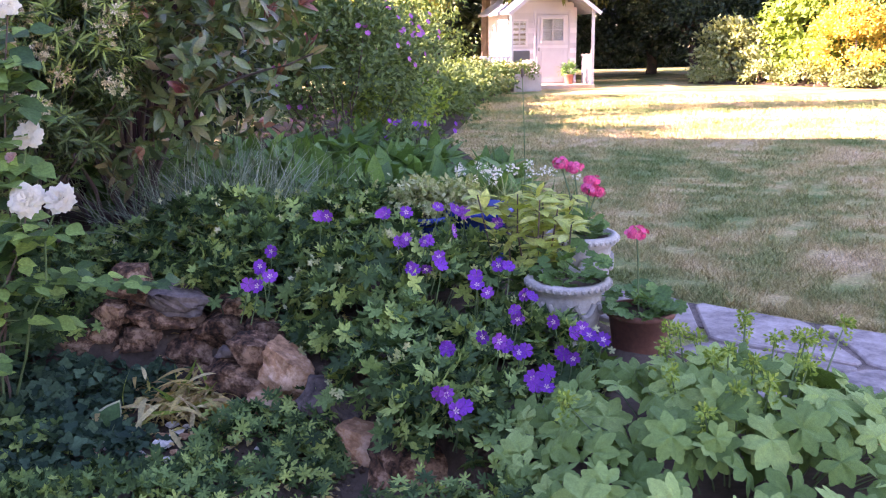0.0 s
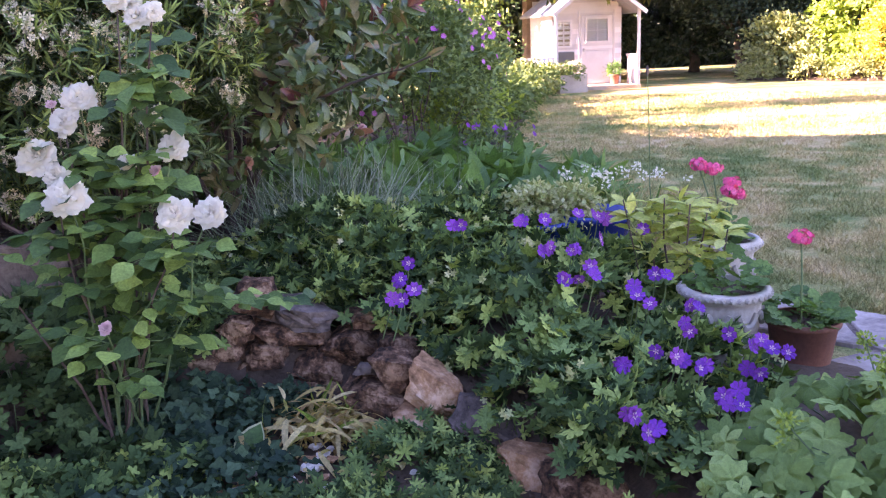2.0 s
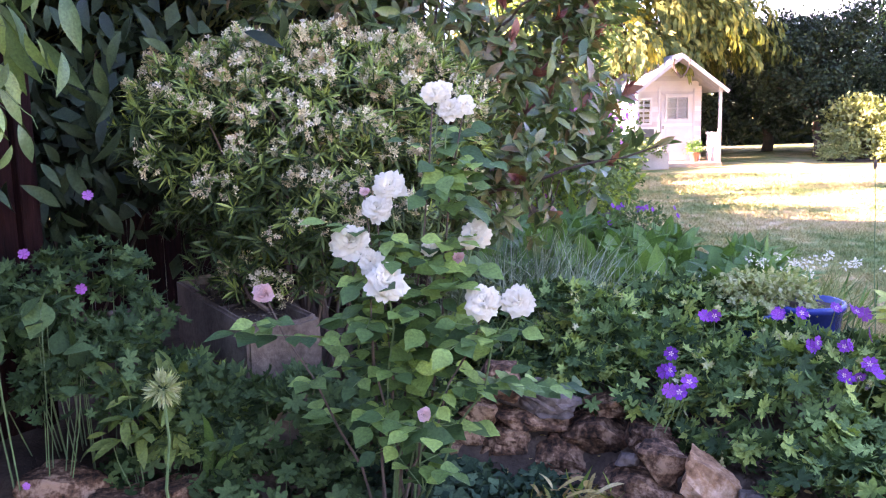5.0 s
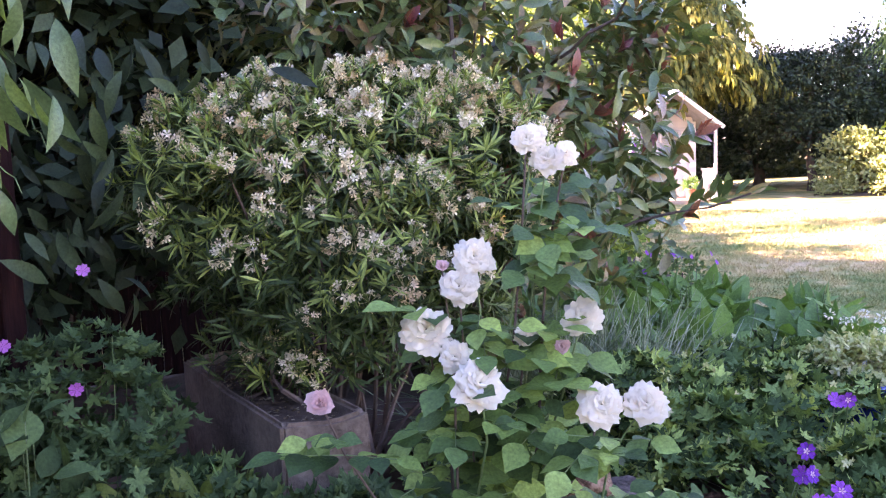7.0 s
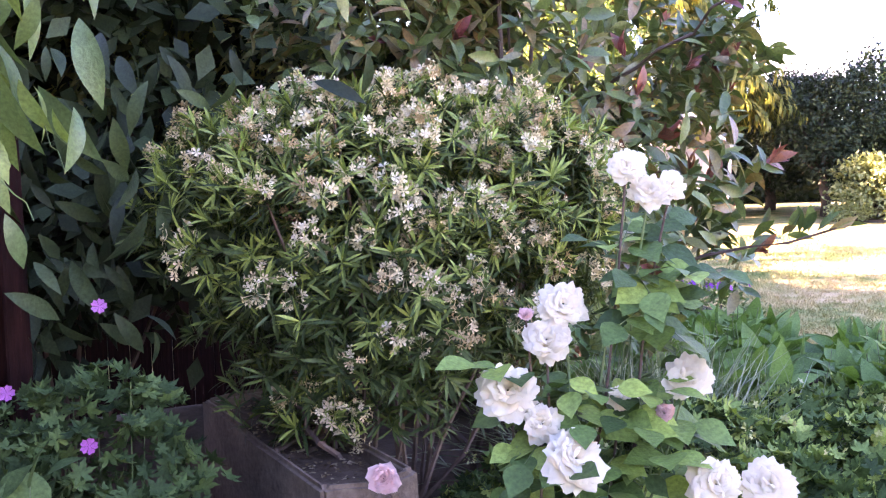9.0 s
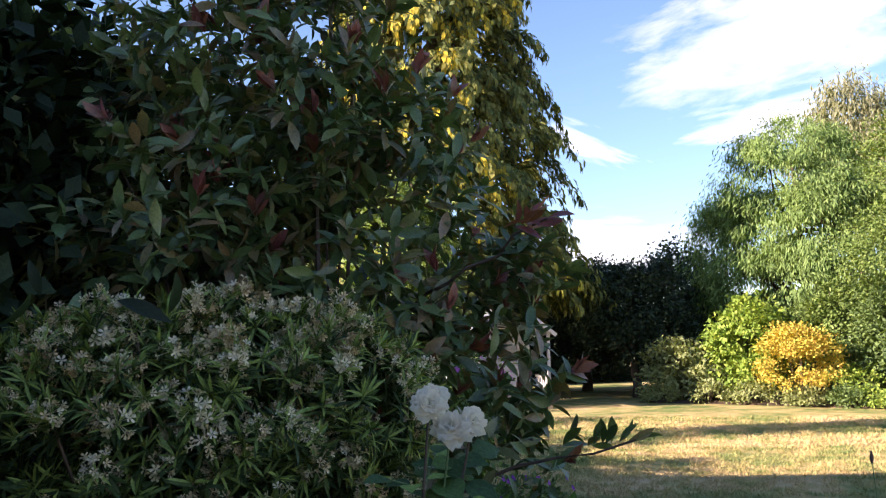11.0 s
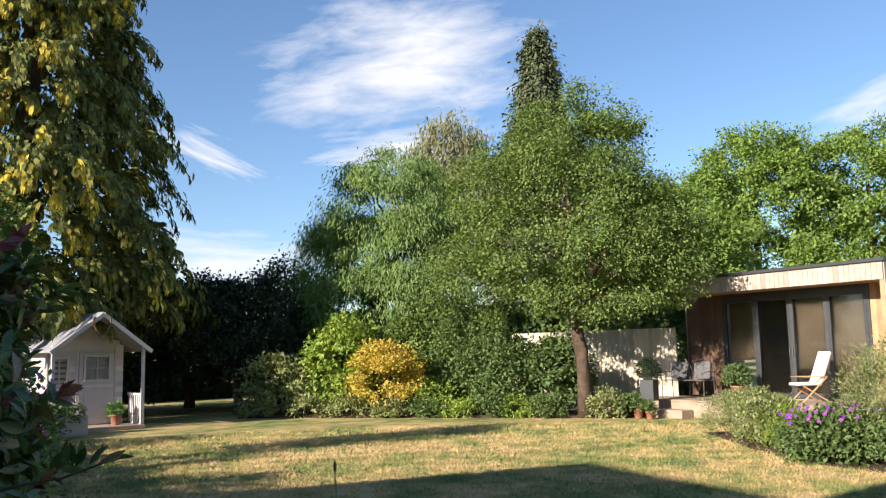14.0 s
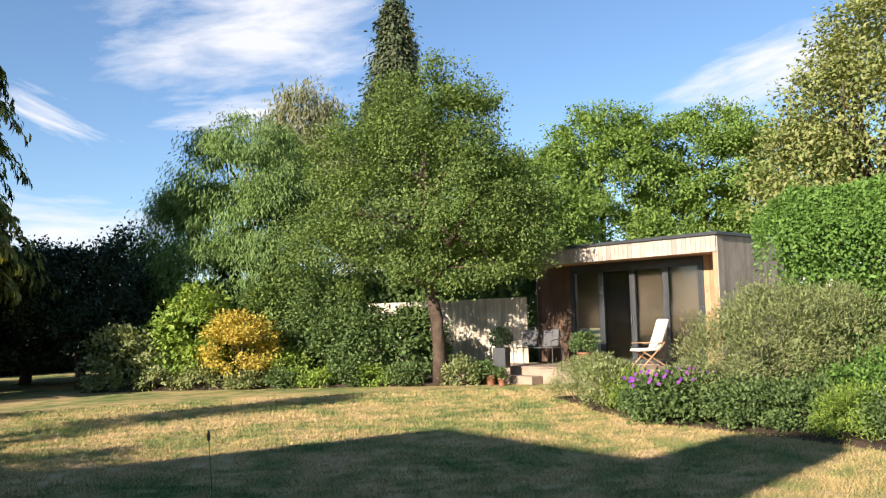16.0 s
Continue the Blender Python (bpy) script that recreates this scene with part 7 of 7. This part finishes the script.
# ---- paving ----
def paving():
    t = tagged(empty("paving", (2.36, 3.3, 0.0), math.degrees(math.atan2(-0.85, 0.53))), "irregular weathered sandstone paving path", "paving", kind="structure")
    r = random.Random(3)
    nu, nv = 7, 4
    du, dv = 0.62, 0.46
    pts = {}
    for i in range(nu + 1):
        for j in range(nv + 1):
            pts[i, j] = Vector((-0.5 + i * du + r.uniform(-0.14, 0.14) + (0.28 if j % 2 else 0), -j * dv + (r.uniform(-0.1, 0.1) if j else r.uniform(-0.02, 0.02)), 0))
    for i in range(nu):
        for j in range(nv):
            corners = [pts[i, j], pts[i, j + 1], pts[i + 1, j + 1], pts[i + 1, j]]
            c = sum(corners, Vector()) / 4
            if inside(ROCKERY, 2.36 + 0.53 * c.x + 0.85 * c.y, 3.3 - 0.85 * c.x + 0.53 * c.y):
                continue  # the flower bed begins here
            ring = []
            for k in range(4):
                a, b = corners[k], corners[(k + 1) % 4]
                for s in (0.06, 0.35, 0.65, 0.94):
                    q = a.lerp(b, s)
                    ring.append(c + (q - c) * (1 - 0.018 / max(0.05, (q - c).length)) + Vector((r.uniform(-1, 1), r.uniform(-1, 1), 0)) * 0.008)
            bm = bmesh.new()
            h = 0.022 + r.uniform(-0.004, 0.004)
            low = [bm.verts.new((p.x, p.y, -0.02)) for p in ring]
            mid = [bm.verts.new((p.x, p.y, h - 0.006)) for p in ring]
            top = [bm.verts.new(((p - c) * 0.975 + c).to_tuple()[:2] + (h + r.uniform(-0.001, 0.001),)) for p in ring]
            for a, b in ((low, mid), (mid, top)):
                for k in range(16):
                    bm.faces.new((a[k], a[(k + 1) % 16], b[(k + 1) % 16], b[k]))
            bm.faces.new(top)
            bmesh.ops.recalc_face_normals(bm, faces=bm.faces)
            part("flagstone", bm, M_FLAG, t)
    joint = box(box(boxed(-0.75, -0.3, -0.02, 0.5, 0.0, 0.008), 0.5, -0.75, -0.02, 1.3, 0.0, 0.008), 1.3, -1.45, -0.02, 4.1, 0.0, 0.008)
    part("mortar", joint, M_ROCK_GREY, t, "sandy mortar joints")


paving()


# ---- grass blades on the near lawn ----
def grass_blades():
    n = 440000
    rad = 2.6 + 17 * rng.random(n) ** 1.5
    ang = radians(-14) + radians(106) * rng.random(n)
    x, y = rad * np.cos(ang) + 0.3, rad * np.sin(ang) * 1.0 + 0.5
    # lawn lies to the right of the border's edge and of the paving
    edge_x = np.interp(y, [0, 1.2, 2.4, 3.2, 4.0, 5.6, 8.0, 9.6, 10.7, 13.2, 15.2, 17.8, 19.7], [4.0, 3.7, 2.95, 2.45, 2.36, 3.05, 3.6, 3.95, 4.65, 6.05, 7.05, 8.65, 9.95])
    clump = np.sin(x * 7.1 + 2 * np.sin(y * 5.3)) * np.sin(y * 8.3 + 1.7 * np.sin(x * 4.1))
    keep = (x > edge_x + 0.01) & (clump > -0.75 + 0.5 * rng.random(n))
    x, y, rad = x[keep], y[keep], rad[keep]
    n = len(x)
    z = -0.12 * np.clip((np.hypot(x, y) - 4) / 15, 0, 1)
    h = 0.028 * (0.5 + rng.random(n)) * (1 + rad * 0.03) * (1 + 0.7 * np.exp(-((x - np.interp(y, [0, 1.2, 2.4, 3.2, 4.0, 5.6], [4.0, 3.7, 2.95, 2.45, 2.36, 3.05])) / 0.12) ** 2))
    w = 0.0022 * (1 + rad * 0.16)
    a = rng.random(n) * 2 * math.pi
    lean = rng.normal(size=(n, 2)) * h[:, None] * 0.7
    v = np.empty((n, 3, 3))
    v[:, 0] = np.stack([x - w * np.cos(a), y - w * np.sin(a), z], 1)
    v[:, 1] = np.stack([x + w * np.cos(a), y + w * np.sin(a), z], 1)
    v[:, 2] = np.stack([x + lean[:, 0], y + lean[:, 1], z + h], 1)
    f = np.arange(3 * n).reshape(n, 3)
    ob = arrays("grass", v.reshape(-1, 3), f, M_BLADE)
    tagged(ob, "short dry summer grass blades of the lawn", "grass", kind="stuff")


grass_blades()


# ---- clouds ----
def cloud_sheet(name, direction, distance, width, height, scale, cover, turn, seed):
    """A thin high cloud: a wide sheet far off, its wisps left by noise."""
    m, nodes, links, bsdf = material(name)
    co = nodes.new("ShaderNodeTexCoord")
    mp = nodes.new("ShaderNodeMapping")
    mp.inputs["Scale"].default_value = (scale * 1.7, scale * 3.0, 1)
    mp.inputs["Location"].default_value = (seed, seed * 0.7, 0)
    links.new(co.outputs["Generated"], mp.inputs["Vector"])
    nz = nodes.new("ShaderNodeTexNoise")
    nz.inputs["Scale"].default_value, nz.inputs["Detail"].default_value, nz.inputs["Roughness"].default_value, nz.inputs["Distortion"].default_value = 1.0, 9.0, 0.6, 0.25
    links.new(mp.outputs[0], nz.inputs["Vector"])
    grad = nodes.new("ShaderNodeTexGradient")
    grad.gradient_type = "SPHERICAL"
    mg = nodes.new("ShaderNodeMapping")
    mg.inputs["Location"].default_value = (-1, -1, 0)
    mg.inputs["Scale"].default_value = (2, 2, 0)
    links.new(co.outputs["Generated"], mg.inputs["Vector"])
    links.new(mg.outputs[0], grad.inputs["Vector"])
    add = nodes.new("ShaderNodeMath")
    add.operation = "MULTIPLY_ADD"
    add.inputs[1].default_value = 0.55
    links.new(grad.outputs["Fac"], add.inputs[0])
    links.new(nz.outputs["Fac"], add.inputs[2])
    edge = nodes.new("ShaderNodeMapRange")
    edge.inputs["From Min"].default_value, edge.inputs["From Max"].default_value = cover, cover + 0.42
    links.new(add.outputs[0], edge.inputs["Value"])
    gate = nodes.new("ShaderNodeMapRange")
    gate.inputs["From Max"].default_value = 0.3
    links.new(grad.outputs["Fac"], gate.inputs["Value"])
    mul = nodes.new("ShaderNodeMath")
    mul.operation = "MULTIPLY"
    links.new(edge.outputs[0], mul.inputs[0])
    links.new(gate.outputs[0], mul.inputs[1])
    cap = nodes.new("ShaderNodeMath")
    cap.operation = "MULTIPLY"
    cap.inputs[1].default_value = 0.9
    links.new(mul.outputs[0], cap.inputs[0])
    em, tr, mx = nodes.new("ShaderNodeEmission"), nodes.new("ShaderNodeBsdfTransparent"), nodes.new("ShaderNodeMixShader")
    em.inputs["Color"].default_value = (1.0, 0.97, 0.95, 1)
    em.inputs["Strength"].default_value = CLOUD
    links.new(cap.outputs[0], mx.inputs[0])
    links.new(tr.outputs[0], mx.inputs[1])
    links.new(em.outputs[0], mx.inputs[2])
    links.new(mx.outputs[0], nodes["Material Output"].inputs["Surface"])
    bm = bmesh.new()
    bmesh.ops.create_grid(bm, x_segments=8, y_segments=8, size=0.5, matrix=Matrix.Diagonal((width, height, 1, 1)))
    d = Vector(direction).normalized()
    ob = part(name, bm, m)
    q = (-d).to_track_quat("Z", "Y")
    ob.matrix_basis = Matrix.Translation(d * distance) @ q.to_matrix().to_4x4() @ Matrix.Rotation(radians(turn), 4, "Z")
    return tagged(ob, "thin wispy white summer cloud", "cloud", kind="structure")


CLOUD = 0.5
cloud_sheet("cloud", (0.744, 0.582, 0.318), 1000, 420, 230, 2.4, 0.62, 8, 3.1)
cloud_sheet("cloud", (0.765, 0.597, 0.235), 1050, 330, 90, 2.0, 0.66, 4, 7.7)
cloud_sheet("cloud", (0.651, 0.75, 0.105), 1100, 420, 120, 2.0, 0.64, -5, 1.3)
cloud_sheet("cloud", (0.621, 0.752, 0.222), 1020, 260, 70, 2.2, 0.72, -22, 5.2)
cloud_sheet("cloud", (0.963, 0.063, 0.255), 1000, 330, 120, 2.2, 0.62, 14, 9.4)
upright_clump("crocosmia", (13.3, 4.75, -0.08), 0.35, 0.85, 70, M_LIME, "clump of upright lime green sword leaves", 0.9, lean=0.15)
upright_clump("crocosmia", (10.3, 1.0, -0.06), 0.25, 0.6, 45, M_LIME, "clump of upright green sword leaves with dry tips", 0.9, lean=0.18)
